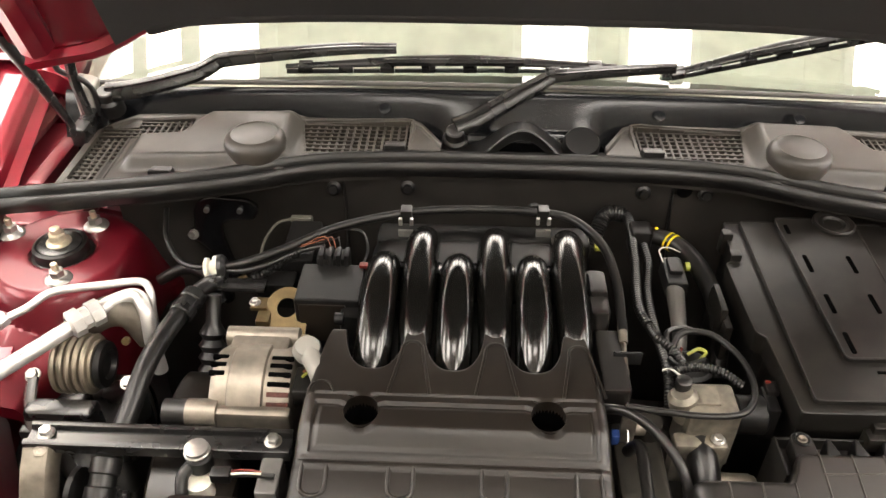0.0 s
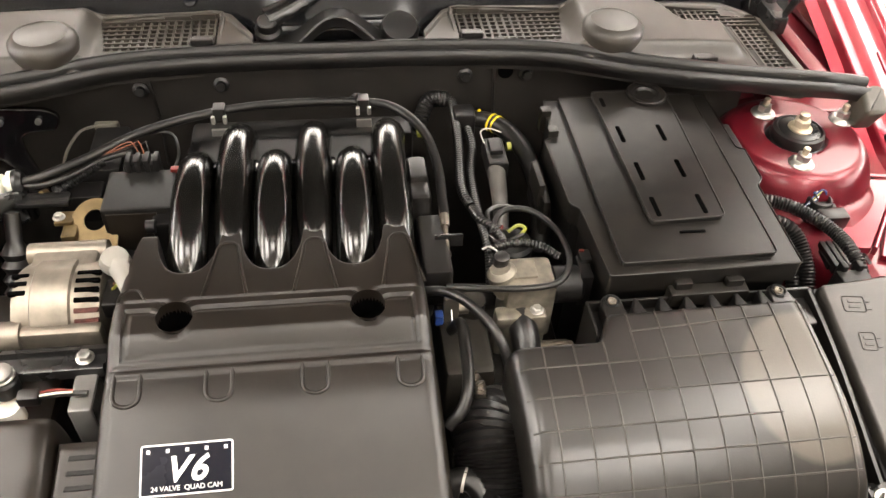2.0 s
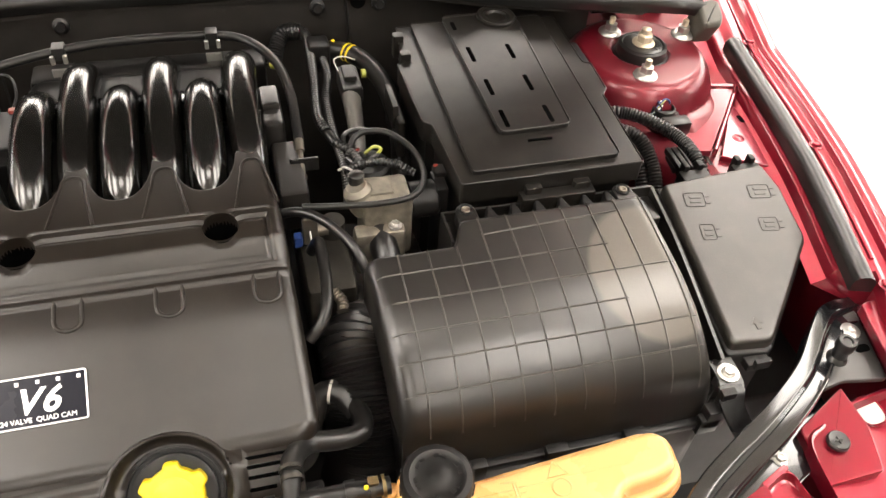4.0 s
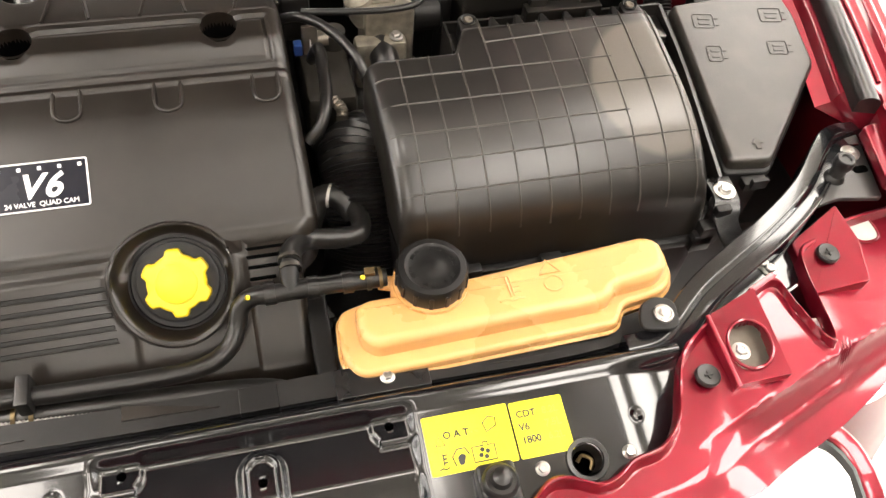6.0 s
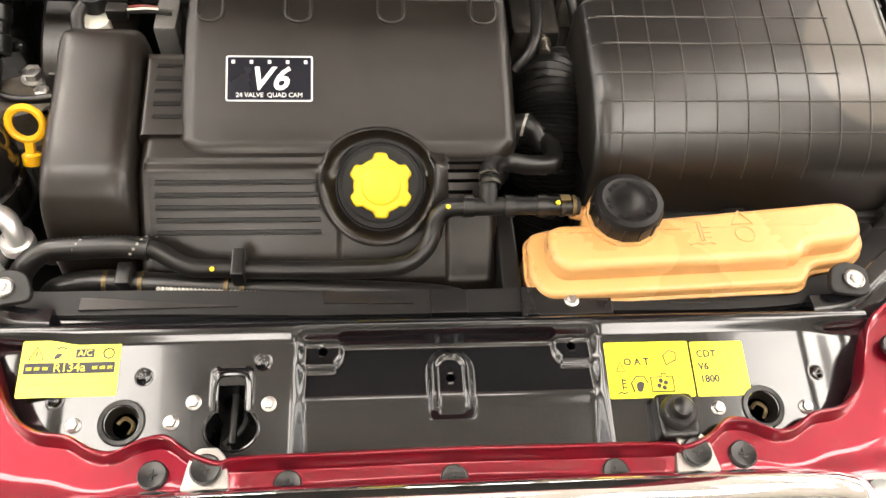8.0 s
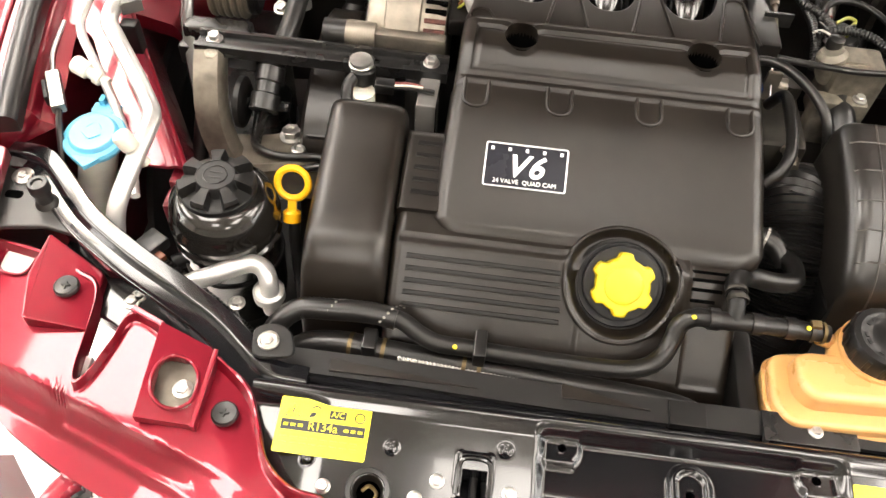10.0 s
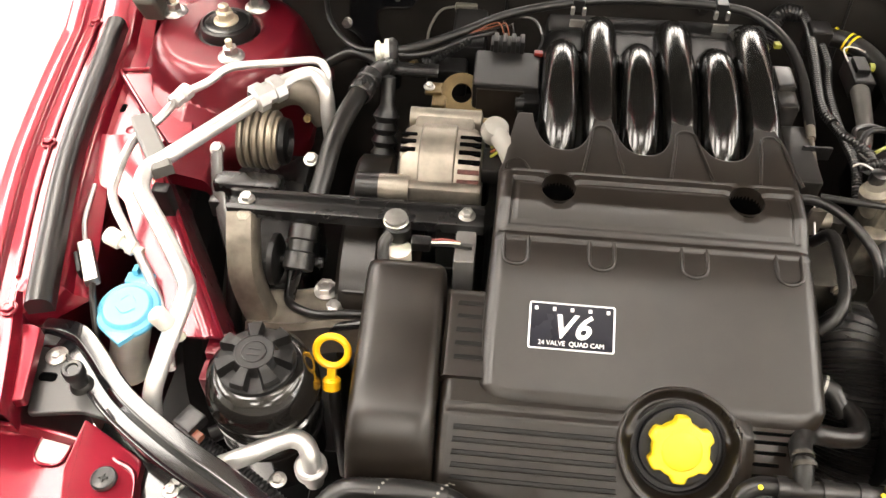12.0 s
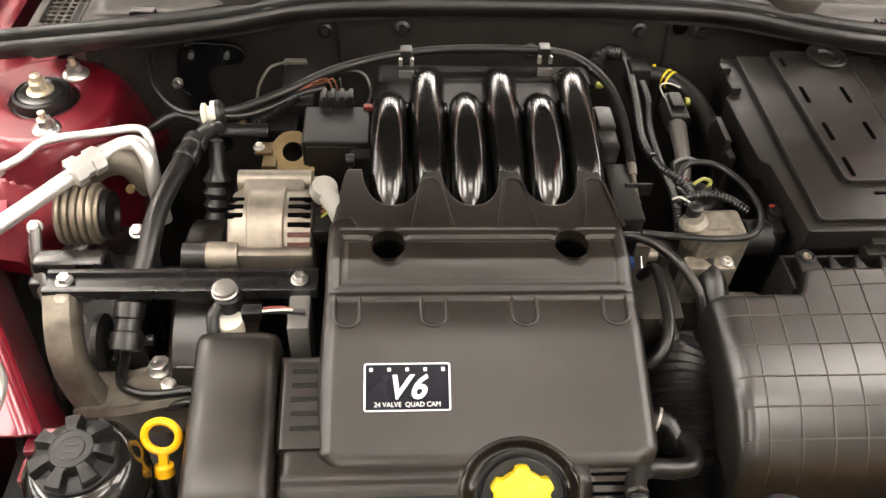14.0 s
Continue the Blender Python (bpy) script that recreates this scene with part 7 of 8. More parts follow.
# breather hose along the front of the engine to the tank
bh = hose("black rubber coolant hose with yellow paint dots", [(-0.404, 0.110, 0.70), (-0.391, 0.122, 0.740), (-0.371, 0.136, 0.752), (-0.337, 0.139, 0.754), (-0.300, 0.1405, 0.754), (-0.272, 0.138, 0.752), (-0.2525, 0.128, 0.748), (-0.2335, 0.1215, 0.745), (-0.204, 0.122, 0.742), (-0.163, 0.121, 0.740), (-0.075, 0.120, 0.740), (-0.038, 0.124, 0.741), (-0.018, 0.136, 0.744), (-0.008, 0.152, 0.752), (-0.003, 0.164, 0.764), (0.010, 0.169, 0.773), (0.030, 0.167, 0.776), (0.060, 0.167, 0.777), (0.095, 0.167, 0.777), (0.135, 0.167, 0.775)], 0.0090, HOSE)
part("sleeve", tube([(-0.402, 0.112, 0.71), (-0.391, 0.122, 0.740), (-0.371, 0.136, 0.752), (-0.337, 0.139, 0.754), (-0.300, 0.1405, 0.754), (-0.272, 0.138, 0.752)], 0.0108, 14, 8, ridged=0.0003), RUBBER, bh, "woven black sleeve")
for x0 in (-0.335, -0.280):
    # a dashed pale thread that winds once round the sleeve
    for k in range(7):
        a = radians(-70 + 26 * k)
        px = x0 + 0.0034 * (k - 3)
        part("thread_dash", lathe([(0, 0), (0.0016, 0), (0.0012, 0.0004), (0, 0.0005)], 8, (px, 0.1398 + 0.0108 * math.sin(a), 0.7538 + 0.0108 * math.cos(a)), towards((0, math.sin(a), math.cos(a)))), BOOTGREY, bh)
for x, y, z in ((-0.216, 0.1165, 0.7505), (0.112, 0.163, 0.787), (0.006, 0.163, 0.782)):
    part("paint_dot", lathe([(0, 0), (0.0026, 0), (0.002, 0.0012), (0, 0.0014)], 10, (x, y, z), towards((0, -0.4, 1))), YELLOW, bh)
for x in (0.026, 0.066, 0.098):
    clip_ring(bh, (x, 0.167, 0.777), (1, 0, 0), 0.0108, 0.005, RUBBER, "connector_collar")
clip_ring(bh, (0.118, 0.167, 0.777), (1, 0, 0), 0.0108, 0.0022, DARKCAST, "hose_clip")
clip_ring(bh, (0.129, 0.167, 0.776), (1, 0, 0), 0.0106, 0.0016, GOLD, "hose_clip")
part("clip_ear", box(0.114, 0.163, 0.786, 0.124, 0.171, 0.791, 0.001), GOLD, bh)
part("tee", tube([(0.046, 0.167, 0.777), (0.046, 0.180, 0.785), (0.048, 0.192, 0.786)], 0.009, 12, 3), DARK, bh)
clip_ring(bh, (0.048, 0.186, 0.786), (0, 1, 0.1), 0.0108, 0.0022, DARKCAST, "hose_clip")
clip_ring(bh, (0.048, 0.196, 0.786), (0, 1, 0.0), 0.0108, 0.0018, DARKCAST, "hose_clip")
part("retainer", box(-0.198, 0.106, 0.735, -0.186, 0.136, 0.757, 0.002), RUBBER, bh)

hose("black rubber branch hose curling beside the engine", [(0.048, 0.190, 0.785), (0.052, 0.212, 0.778), (0.068, 0.232, 0.765), (0.10, 0.236, 0.755), (0.122, 0.242, 0.752), (0.126, 0.262, 0.750), (0.116, 0.284, 0.745), (0.095, 0.294, 0.735), (0.075, 0.292, 0.70)], 0.0105)
sl = hose("woven sleeved cable with grey band", [(0.072, 0.272, 0.72), (0.088, 0.295, 0.748), (0.108, 0.292, 0.752), (0.122, 0.272, 0.74)], 0.0125, RUBBER)
clip_ring(sl, (0.100, 0.2955, 0.752), (1, -0.4, 0), 0.0132, 0.0014, GREYPL, "marking_band")

rh = hose("black radiator hose with wire clips behind the front panel", [(-0.385, 0.105, 0.68), (-0.368, 0.118, 0.712), (-0.330, 0.121, 0.722), (-0.285, 0.118, 0.722), (-0.196, 0.112, 0.721), (-0.107, 0.108, 0.719), (0.004, 0.103, 0.712), (0.05, 0.10, 0.68)], 0.0125, RUBBER)
for x in (-0.318, -0.285, -0.205, -0.190):
    y = 0.1205 + (x + 0.318) * -0.07
    clip_ring(rh, (x, y, 0.7215), (1, -0.07, 0), 0.0138, 0.002, GOLD, "hose_clip")
part("clip_body", box(-0.306, 0.108, 0.722, -0.292, 0.132, 0.742, 0.002), RUBBER, rh)
part("braid", tube([(-0.27, 0.109, 0.729), (-0.18, 0.103, 0.728), (-0.05, 0.096, 0.724)], 0.0028, 8, 5, ridged=0.0006), GREYPL, rh, "grey braided strip")

# radiator trim behind the crossmember
trim_t = thing("radiator_trim", (0, 0.09, 0.70), "matt black plastic radiator trim", "trim")
part("trim_strip", joined(sweep([(-0.39, 0.086, 0.742), (-0.25, 0.084, 0.744), (-0.10, 0.080, 0.744), (0.10, 0.080, 0.744), (0.30, 0.078, 0.746), (0.40, 0.09, 0.75)], [(-0.012, -0.03), (-0.012, 0.003), (0.012, 0.001), (0.012, -0.03)], 5)), DARK, trim_t)
part("gap_flap", prism([(-0.112, 0.0795), (-0.112, 0.094), (-0.03, 0.0775)][::-1], 0.741, 0.7475, 0.0005), COVER, trim_t)
part("gap_flap", prism([(-0.33, 0.090), (-0.19, 0.078), (-0.33, 0.077)][::-1], 0.742, 0.7472, 0.0005), COVER, trim_t)
part("tab", box(0.215, 0.072, 0.735, 0.31, 0.088, 0.7475, 0.001), DARK, trim_t)
part("well_plate", box(-0.40, 0.09, 0.60, 0.46, 0.13, 0.66, 0.01), DARK, trim_t)
part("post", box(0.058, 0.085, 0.62, 0.078, 0.21, 0.735, 0.004), DARK, trim_t)
hk = thing("latch_bracket", (0.03, 0.148, 0.66), "dark bracket with a bright wire clip", "bracket")
part("bracket_body", joined(box(0.008, 0.140, 0.64, 0.052, 0.165, 0.702, 0.004), lathe([(0.018, 0), (0.018, 0.02), (0.012, 0.024), (0, 0.024)], 18, (0.03, 0.135, 0.665))), DARK, hk)
part("wire_clip", tube([(0.016, 0.142, 0.7025), (0.024, 0.141, 0.703), (0.027, 0.138, 0.709), (0.033, 0.138, 0.709), (0.036, 0.141, 0.703), (0.044, 0.142, 0.7025)], 0.0012, 6, 4), ZINC, hk)

# throttle cable over the manifold
tc = hose("black throttle cable arched over the manifold", [(-0.405, 0.688, 0.852), (-0.372, 0.690, 0.858), (-0.317, 0.712, 0.868), (-0.249, 0.750, 0.879), (-0.160, 0.779, 0.884), (-0.076, 0.790, 0.885), (0.025, 0.787, 0.885), (0.069, 0.770, 0.884), (0.101, 0.724, 0.878), (0.112, 0.665, 0.868), (0.112, 0.610, 0.856), (0.112, 0.592, 0.852)], 0.0060, HOSE, "throttle_cable", category="cable")
part("adjuster", joined(tube([(0.112, 0.600, 0.853), (0.111, 0.575, 0.848)], [0.0062, 0.0054], 10, 1), tube([(0.111, 0.575, 0.848), (0.109, 0.535, 0.842)], 0.0032, 8, 1), lathe([(0.0052, 0), (0.0052, 0.008), (0, 0.008)], 6, (0.1085, 0.532, 0.84), towards((0, 1, 0.1)))), CAST, tc, "silver cable adjuster")
part("inner_wire", tube([(0.1085, 0.53, 0.84), (0.107, 0.49, 0.82), (0.106, 0.45, 0.80)], 0.0012, 6, 1), ZINC, tc)
part("stop_plate", box(0.096, 0.553, 0.835, 0.130, 0.557, 0.853, 0.001), SATINPAINT, tc)
for x, y, z in ((-0.161, 0.772, 0.884), (0.0255, 0.780, 0.885)):
    ck = part("cable_clip", joined(box(x - 0.008, y - 0.002, z - 0.010, x + 0.008, y + 0.016, z + 0.008, 0.002)), RUBBER, tc)
    part("clip_plate", joined(box(x - 0.010, y - 0.018, z - 0.030, x + 0.010, y - 0.014, z - 0.012, 0.001), box(x - 0.010, y - 0.034, z - 0.032, x + 0.010, y - 0.014, z - 0.029, 0.001)), ZINC, ck)
    part("clip_lugs", joined(box(x - 0.010, y - 0.010, z - 0.010, x - 0.005, y - 0.004, z + 0.001, 0.001), box(x + 0.005, y - 0.010, z - 0.010, x + 0.010, y - 0.004, z + 0.001, 0.001)), ZINC, ck)

# grommet, wires and bracket by the bulkhead
gm = hose("black speed sensor cable with cream grommet", [(-0.516, 0.838, 0.852), (-0.506, 0.800, 0.850), (-0.492, 0.755, 0.85), (-0.466, 0.712, 0.85), (-0.440, 0.692, 0.85), (-0.412, 0.689, 0.851), (-0.375, 0.682, 0.852), (-0.34, 0.688, 0.858), (-0.30, 0.712, 0.864), (-0.265, 0.722, 0.868)], 0.0036, RUBBER, "wire", category="wire")
part("grommet", lathe([(0.0, -0.016), (0.010, -0.016), (0.014, -0.014), (0.014, -0.010), (0.010, -0.008), (0.010, -0.004), (0.016, -0.003), (0.016, 0.003), (0, 0.003)], 24, (-0.404, 0.688, 0.852), towards((0.95, 0.1, 0.05))), WHITEPL, gm, "cream plastic grommet")
part("grommet_boot", lathe([(0, 0.002), (0.017, 0.003), (0.017, 0.008), (0.012, 0.013), (0, 0.014)], 24, (-0.404, 0.688, 0.852), towards((0.95, 0.1, 0.05))), RUBBER, gm)
bk = thing("bulkhead_bracket", (-0.43, 0.82, 0.80), "black painted steel hook bracket on the bulkhead", "bracket")
hookp = rounded([(-0.482, 0.815), (-0.480, 0.835), (-0.468, 0.853), (-0.455, 0.859), (-0.400, 0.855), (-0.386, 0.846), (-0.385, 0.836), (-0.394, 0.823), (-0.430, 0.821), (-0.443, 0.812), (-0.444, 0.785), (-0.428, 0.70), (-0.462, 0.70), (-0.464, 0.758), (-0.478, 0.775), (-0.494, 0.785), (-0.494, 0.800), (-0.484, 0.803)], 0.005, 3)
hookm = plane_at((0, 0.846, 0), (1, 0, 0), (0, 0, 1))
part("plate", moved(prism(hookp[::-1], 0.0, 0.008, 0.002, 2), hookm), BLACKPAINT, bk)
part("plate_edge", moved(tube([(p.x, p.y, 0.0075) for p in hookp], 0.0016, 8, 1, True), hookm), GLOSS, bk)
part("bolt", bolt((-0.489, 0.837, 0.793), 0.0065, 0.006, 1.4, (0, -1, 0.2)), ZINC, bk)
for x in (-0.460, -0.411):
    part("stud", lathe([(0.004, 0), (0.004, 0.006), (0, 0.006)], 10, (x, 0.838, 0.839), towards((0, -1, 0))), ZINC, bk)

# ignition module and connectors
ig = thing("ignition_module", (-0.25, 0.66, 0.78), "grey black plastic ignition module with plug", "module")
part("case", box(-0.290, 0.618, 0.78, -0.208, 0.692, 0.862, 0.004), DARK, ig)
part("label_plate", box(-0.284, 0.6165, 0.795, -0.226, 0.6185, 0.856, 0.0005), COVER, ig)
part("plug", joined(box(-0.272, 0.688, 0.835, -0.232, 0.712, 0.872, 0.003), *[box(-0.268 + 0.011 * i, 0.686, 0.84, -0.262 + 0.011 * i, 0.706, 0.879, 0.001) for i in range(4)]), DARK, ig)
for k, mt in enumerate((WIREORG, WIREORG, RUBBER)):
    part("wire", tube([(-0.255 + 0.006 * k, 0.712, 0.868), (-0.262 + 0.008 * k, 0.720, 0.882), (-0.275 + 0.012 * k, 0.724, 0.878), (-0.30, 0.715, 0.868)], 0.0010, 6, 5), mt, ig)
part("wire", tube([(-0.212, 0.690, 0.862), (-0.207, 0.71, 0.872), (-0.218, 0.745, 0.875), (-0.245, 0.755, 0.872)], 0.0018, 6, 5), RUBBER, ig)
part("wire_boot", box(-0.216, 0.684, 0.86, -0.205, 0.692, 0.866, 0.001), WIRERED, ig)
sw = thing("relay_block", (-0.31, 0.74, 0.80), "black relay block with pale connector on the bulkhead", "relay")
part("block", box(-0.324, 0.70, 0.78, -0.280, 0.792, 0.858, 0.004), DARK, sw)
part("connector", joined(box(-0.326, 0.79, 0.85, -0.295, 0.80, 0.862, 0.003), tube([(-0.326, 0.796, 0.856), (-0.345, 0.79, 0.852), (-0.356, 0.76, 0.846), (-0.358, 0.735, 0.84)], 0.0020, 8, 5)), BOOT, sw, "pale connector with wire")
part("lower_plug", box(-0.352, 0.668, 0.80, -0.300, 0.70, 0.842, 0.004), DARK, sw)
part("brass_pin", lathe([(0.005, 0), (0.005, 0.010), (0, 0.010)], 8, (-0.368, 0.684, 0.84), towards((-0.3, -1, 0.4))), GOLD, sw)
part("lower_conduit", tube([(-0.30, 0.712, 0.862), (-0.335, 0.69, 0.850), (-0.36, 0.68, 0.842)], 0.006, 8, 5, ridged=0.0008), RUBBER, sw)

# lifting eye
le = thing("lifting_eye", (-0.305, 0.62, 0.80), "yellow passivated steel lifting eye on the engine", "lifting eye")
em = plane_at((-0.3035, 0.635, 0.834), (1, 0, 0), (0, 0.90, 0.43))


def eye_point(u, v):
    a = 2 * math.pi * u
    inner_r = 0.0135
    ca, sa = math.cos(a), math.sin(a)
    outer_r = min(0.0285, 0.0285) if sa > -0.15 else min(0.060, 0.0285 / max(0.02, abs(ca))) if abs(ca) > 0.5 else 0.052 / max(0.3, -sa)
    r = inner_r + (min(outer_r, 0.06) - inner_r) * v
    return (r * ca * 0.95, r * sa, 0)


part("plate", moved(sheet(48, 4, eye_point, None, 0.003), em), GOLD, le)
part("foot", joined(box(-0.350, 0.63, 0.83, -0.328, 0.652, 0.836, 0.002), box(-0.340, 0.610, 0.78, -0.322, 0.645, 0.832, 0.003)), GOLD, le)
part("bolt", bolt((-0.345, 0.640, 0.836), 0.005), ZINC, le)
part("block", box(-0.35, 0.56, 0.70, -0.26, 0.63, 0.80, 0.01), DARK, le)

# hoses at the left of the engine
h1 = hose("black high pressure hose with crimped ends beside the engine", [(-0.400, 0.672, 0.838), (-0.408, 0.656, 0.848), (-0.421, 0.622, 0.850), (-0.436, 0.570, 0.846), (-0.446, 0.520, 0.838), (-0.452, 0.470, 0.818), (-0.462, 0.425, 0.795), (-0.464, 0.400, 0.782)], 0.0118)
part("crimp", joined(lathe([(0.0135, -0.020), (0.0155, -0.018), (0.0155, -0.006), (0.0135, -0.004), (0.0135, 0.004), (0.0155, 0.006), (0.0155, 0.018), (0.013, 0.020)], 14, (-0.422, 0.618, 0.850), towards((0.25, 0.95, 0.05)))), SATINPAINT, h1)
part("lower_crimp", joined(lathe([(0.012, -0.030), (0.0175, -0.028), (0.0175, -0.010), (0.015, -0.008), (0.015, 0.004), (0.017, 0.006), (0.017, 0.022), (0.013, 0.025)], 10, (-0.465, 0.405, 0.785), towards((0.05, 0.75, 0.5)))), RUBBER, h1)
part("rigid_pipe", tube([(-0.466, 0.392, 0.770), (-0.474, 0.380, 0.742), (-0.480, 0.368, 0.716), (-0.474, 0.354, 0.704), (-0.455, 0.346, 0.708), (-0.425, 0.340, 0.722), (-0.388, 0.336, 0.738), (-0.36, 0.335, 0.74)], 0.0052, 10, 6), SATINPAINT, h1)
part("elbow", joined(tube([(-0.398, 0.69, 0.80), (-0.396, 0.675, 0.84), (-0.408, 0.655, 0.850)], 0.010, 12, 5)), SATINPAINT, h1)
gt = thing("breather_bellows", (-0.40, 0.62, 0.74), "black ribbed breather connector on the engine", "connector")
part("bellows", lathe([(0.012, -0.06), (0.016, -0.055)] + [(0.012 + 0.005 * (i % 2), -0.05 + 0.008 * i) for i in range(8)] + [(0.009, 0.02), (0.009, 0.055), (0, 0.058)], 18, (-0.398, 0.612, 0.80), towards((0.05, 0.6, 1))), RUBBER, gt)
part("arm", box(-0.40, 0.655, 0.838, -0.335, 0.678, 0.846, 0.003), SATINPAINT, gt)
hose("black coolant hose along the bulkhead", [(-0.50, 0.72, 0.80), (-0.46, 0.722, 0.822), (-0.42, 0.70, 0.825), (-0.40, 0.68, 0.80)], 0.008)
tb2 = thing("vent_union", (-0.355, 0.40, 0.74), "zinc banjo union with cream collar", "union")
part("collar", lathe([(0.010, -0.03), (0.014, -0.028), (0.014, -0.006), (0, -0.006)], 18, (-0.352, 0.390, 0.815)), WHITEPL, tb2)
part("barrel", lathe([(0.013, -0.012), (0.0140, -0.010), (0.0140, 0.004), (0.012, 0.006), (0, 0.006)], 22, (-0.354, 0.408, 0.822), towards((0, 0.1, 1))), DARK, tb2)
part("banjo_bolt", lathe([(0.0140, 0), (0.0140, 0.003), (0.0128, 0.004), (0.0125, 0.008), (0.009, 0.0086), (0, 0.0082)], 14, (-0.357, 0.413, 0.8265)), ZINC, tb2)
part("elbow_pipe", tube([(-0.362, 0.40, 0.82), (-0.368, 0.388, 0.815), (-0.366, 0.372, 0.80), (-0.364, 0.362, 0.78)], 0.0068, 10, 5), HOSE, tb2)
part("sensor_plug", joined(box(-0.338, 0.384, 0.812, -0.316, 0.398, 0.826, 0.003), tube([(-0.318, 0.391, 0.820), (-0.295, 0.392, 0.820), (-0.272, 0.392, 0.818)], 0.0032, 8, 4)), RUBBER, tb2)
for k, mt in enumerate((WHITEPL, WIRERED)):
    part("wire", tube([(-0.316, 0.389 + 0.004 * k, 0.8235), (-0.300, 0.390 + 0.004 * k, 0.8245), (-0.285, 0.391 + 0.002 * k, 0.823)], 0.0013, 6, 3), mt, tb2)
sg = thing("cylinder_clip", (-0.285, 0.41, 0.76), "grey steel hanger plate beside the brace", "bracket")
part("plate", box(-0.292, 0.375, 0.70, -0.268, 0.425, 0.812, 0.004), BRACKET, sg)
cd = hose("ribbed black conduit with orange clip behind the crossmember", [(-0.55, 0.19, 0.735), (-0.52, 0.178, 0.728), (-0.48, 0.160, 0.712), (-0.44, 0.138, 0.70), (-0.41, 0.115, 0.70)], 0.0085, RUBBER, ridged=0.0008)
part("clip", moved(box(-0.012, -0.012, 0, 0.012, 0.012, 0.014, 0.002), Matrix.Translation((-0.535, 0.192, 0.745)) @ Matrix.Rotation(radians(-30), 4, "Z")), RUBBER, cd)
part("orange_tab", moved(box(-0.005, -0.004, 0, 0.006, 0.005, 0.008, 0.001), Matrix.Translation((-0.525, 0.178, 0.745)) @ Matrix.Rotation(radians(-30), 4, "Z")), WIREORG, cd)
hose("dark hose beside the engine mount", [(-0.545, 0.47, 0.77), (-0.548, 0.42, 0.75), (-0.552, 0.38, 0.70), (-0.55, 0.33, 0.64)], 0.010)

# right of the engine: throttle and idle valve
tv = thing("idle_valve", (0.19, 0.50, 0.70), "stained cast alloy idle valve body", "valve")
part("body", joined(box(0.168, 0.468, 0.76, 0.226, 0.520, 0.846, 0.006), lathe([(0.014, -0.03), (0.017, -0.02), (0.017, 0.002), (0.012, 0.008), (0, 0.008)], 22, (0.166, 0.496, 0.845), towards((-0.3, 0.1, 1))), box(0.155, 0.452, 0.75, 0.215, 0.475, 0.815, 0.006)), DIRTYCAST, tv)
part("raised_pad", box(0.176, 0.484, 0.842, 0.206, 0.512, 0.849, 0.002), DIRTYCAST, tv)
part("inlet_cap", lathe([(0.009, 0), (0.009, 0.012), (0.006, 0.014), (0, 0.014)], 14, (0.166, 0.505, 0.851)), RUBBER, tv)
part("round_end", lathe([(0, 0), (0.022, 0), (0.022, 0.030), (0.018, 0.034), (0, 0.034)], 26, (0.226, 0.492, 0.825), ALONG_X), DARK, tv)
part("end_plug", joined(box(0.255, 0.478, 0.80, 0.270, 0.515, 0.848, 0.003), box(0.258, 0.50, 0.846, 0.272, 0.518, 0.854, 0.002)), RUBBER, tv)
part("red_tag", box(0.259, 0.513, 0.850, 0.265, 0.517, 0.8555, 0.001), WIRERED, tv)
part("flange_bolt", bolt((0.203, 0.462, 0.816), 0.0055), ZINC, tv)
part("drain_hose", tube([(0.185, 0.470, 0.80), (0.188, 0.445, 0.795), (0.190, 0.41, 0.77), (0.19, 0.38, 0.72)], 0.0165, 16, 5), RUBBER, tv)
part("side_port", joined(lathe([(0, 0), (0.010, 0), (0.010, 0.035), (0, 0.035)], 14, (0.20, 0.43, 0.785), ALONG_X), box(0.205, 0.40, 0.75, 0.245, 0.44, 0.79, 0.006)), OLDCAST, tv)
th = thing("throttle_linkage", (0.115, 0.45, 0.74), "small steel throttle linkage and dark housing", "linkage")
part("housing", joined(box(0.092, 0.40, 0.70, 0.15, 0.52, 0.79, 0.010), lathe([(0, 0), (0.014, 0), (0.014, 0.02), (0, 0.02)], 18, (0.135, 0.49, 0.79))), DARKCAST, th)
part("lever", joined(box(0.098, 0.474, 0.79, 0.116, 0.480, 0.83, 0.002), lathe([(0, 0), (0.009, 0), (0.009, 0.016), (0, 0.016)], 14, (0.112, 0.485, 0.805), ALONG_X)), CAST, th)
part("blue_plug", box(0.087, 0.462, 0.800, 0.097, 0.474, 0.815, 0.002), BLUEPL, th)
part("spring", tube([(0.12, 0.40, 0.79), (0.128, 0.385, 0.788), (0.126, 0.37, 0.785)], 0.006, 8, 4, ridged=0.001), CAST, th)
hose("thin black vacuum hose looping over the valve", [(0.100, 0.476, 0.850), (0.140, 0.468, 0.852), (0.188, 0.463, 0.853), (0.226, 0.470, 0.853), (0.245, 0.502, 0.853), (0.243, 0.550, 0.852), (0.222, 0.590, 0.850), (0.196, 0.600, 0.848), (0.178, 0.592, 0.845), (0.166, 0.565, 0.84)], 0.0038)
hose("black breather hose to the air filter", [(0.076, 0.482, 0.838), (0.096, 0.474, 0.845), (0.118, 0.458, 0.845), (0.140, 0.432, 0.838), (0.154, 0.405, 0.825), (0.162, 0.38, 0.79)], 0.0056, RUBBER)
hose("bent black metal pipe beside the cover", [(0.105, 0.455, 0.80), (0.112, 0.440, 0.828), (0.112, 0.400, 0.830), (0.109, 0.361, 0.826), (0.100, 0.338, 0.815), (0.085, 0.330, 0.80)], 0.0065)
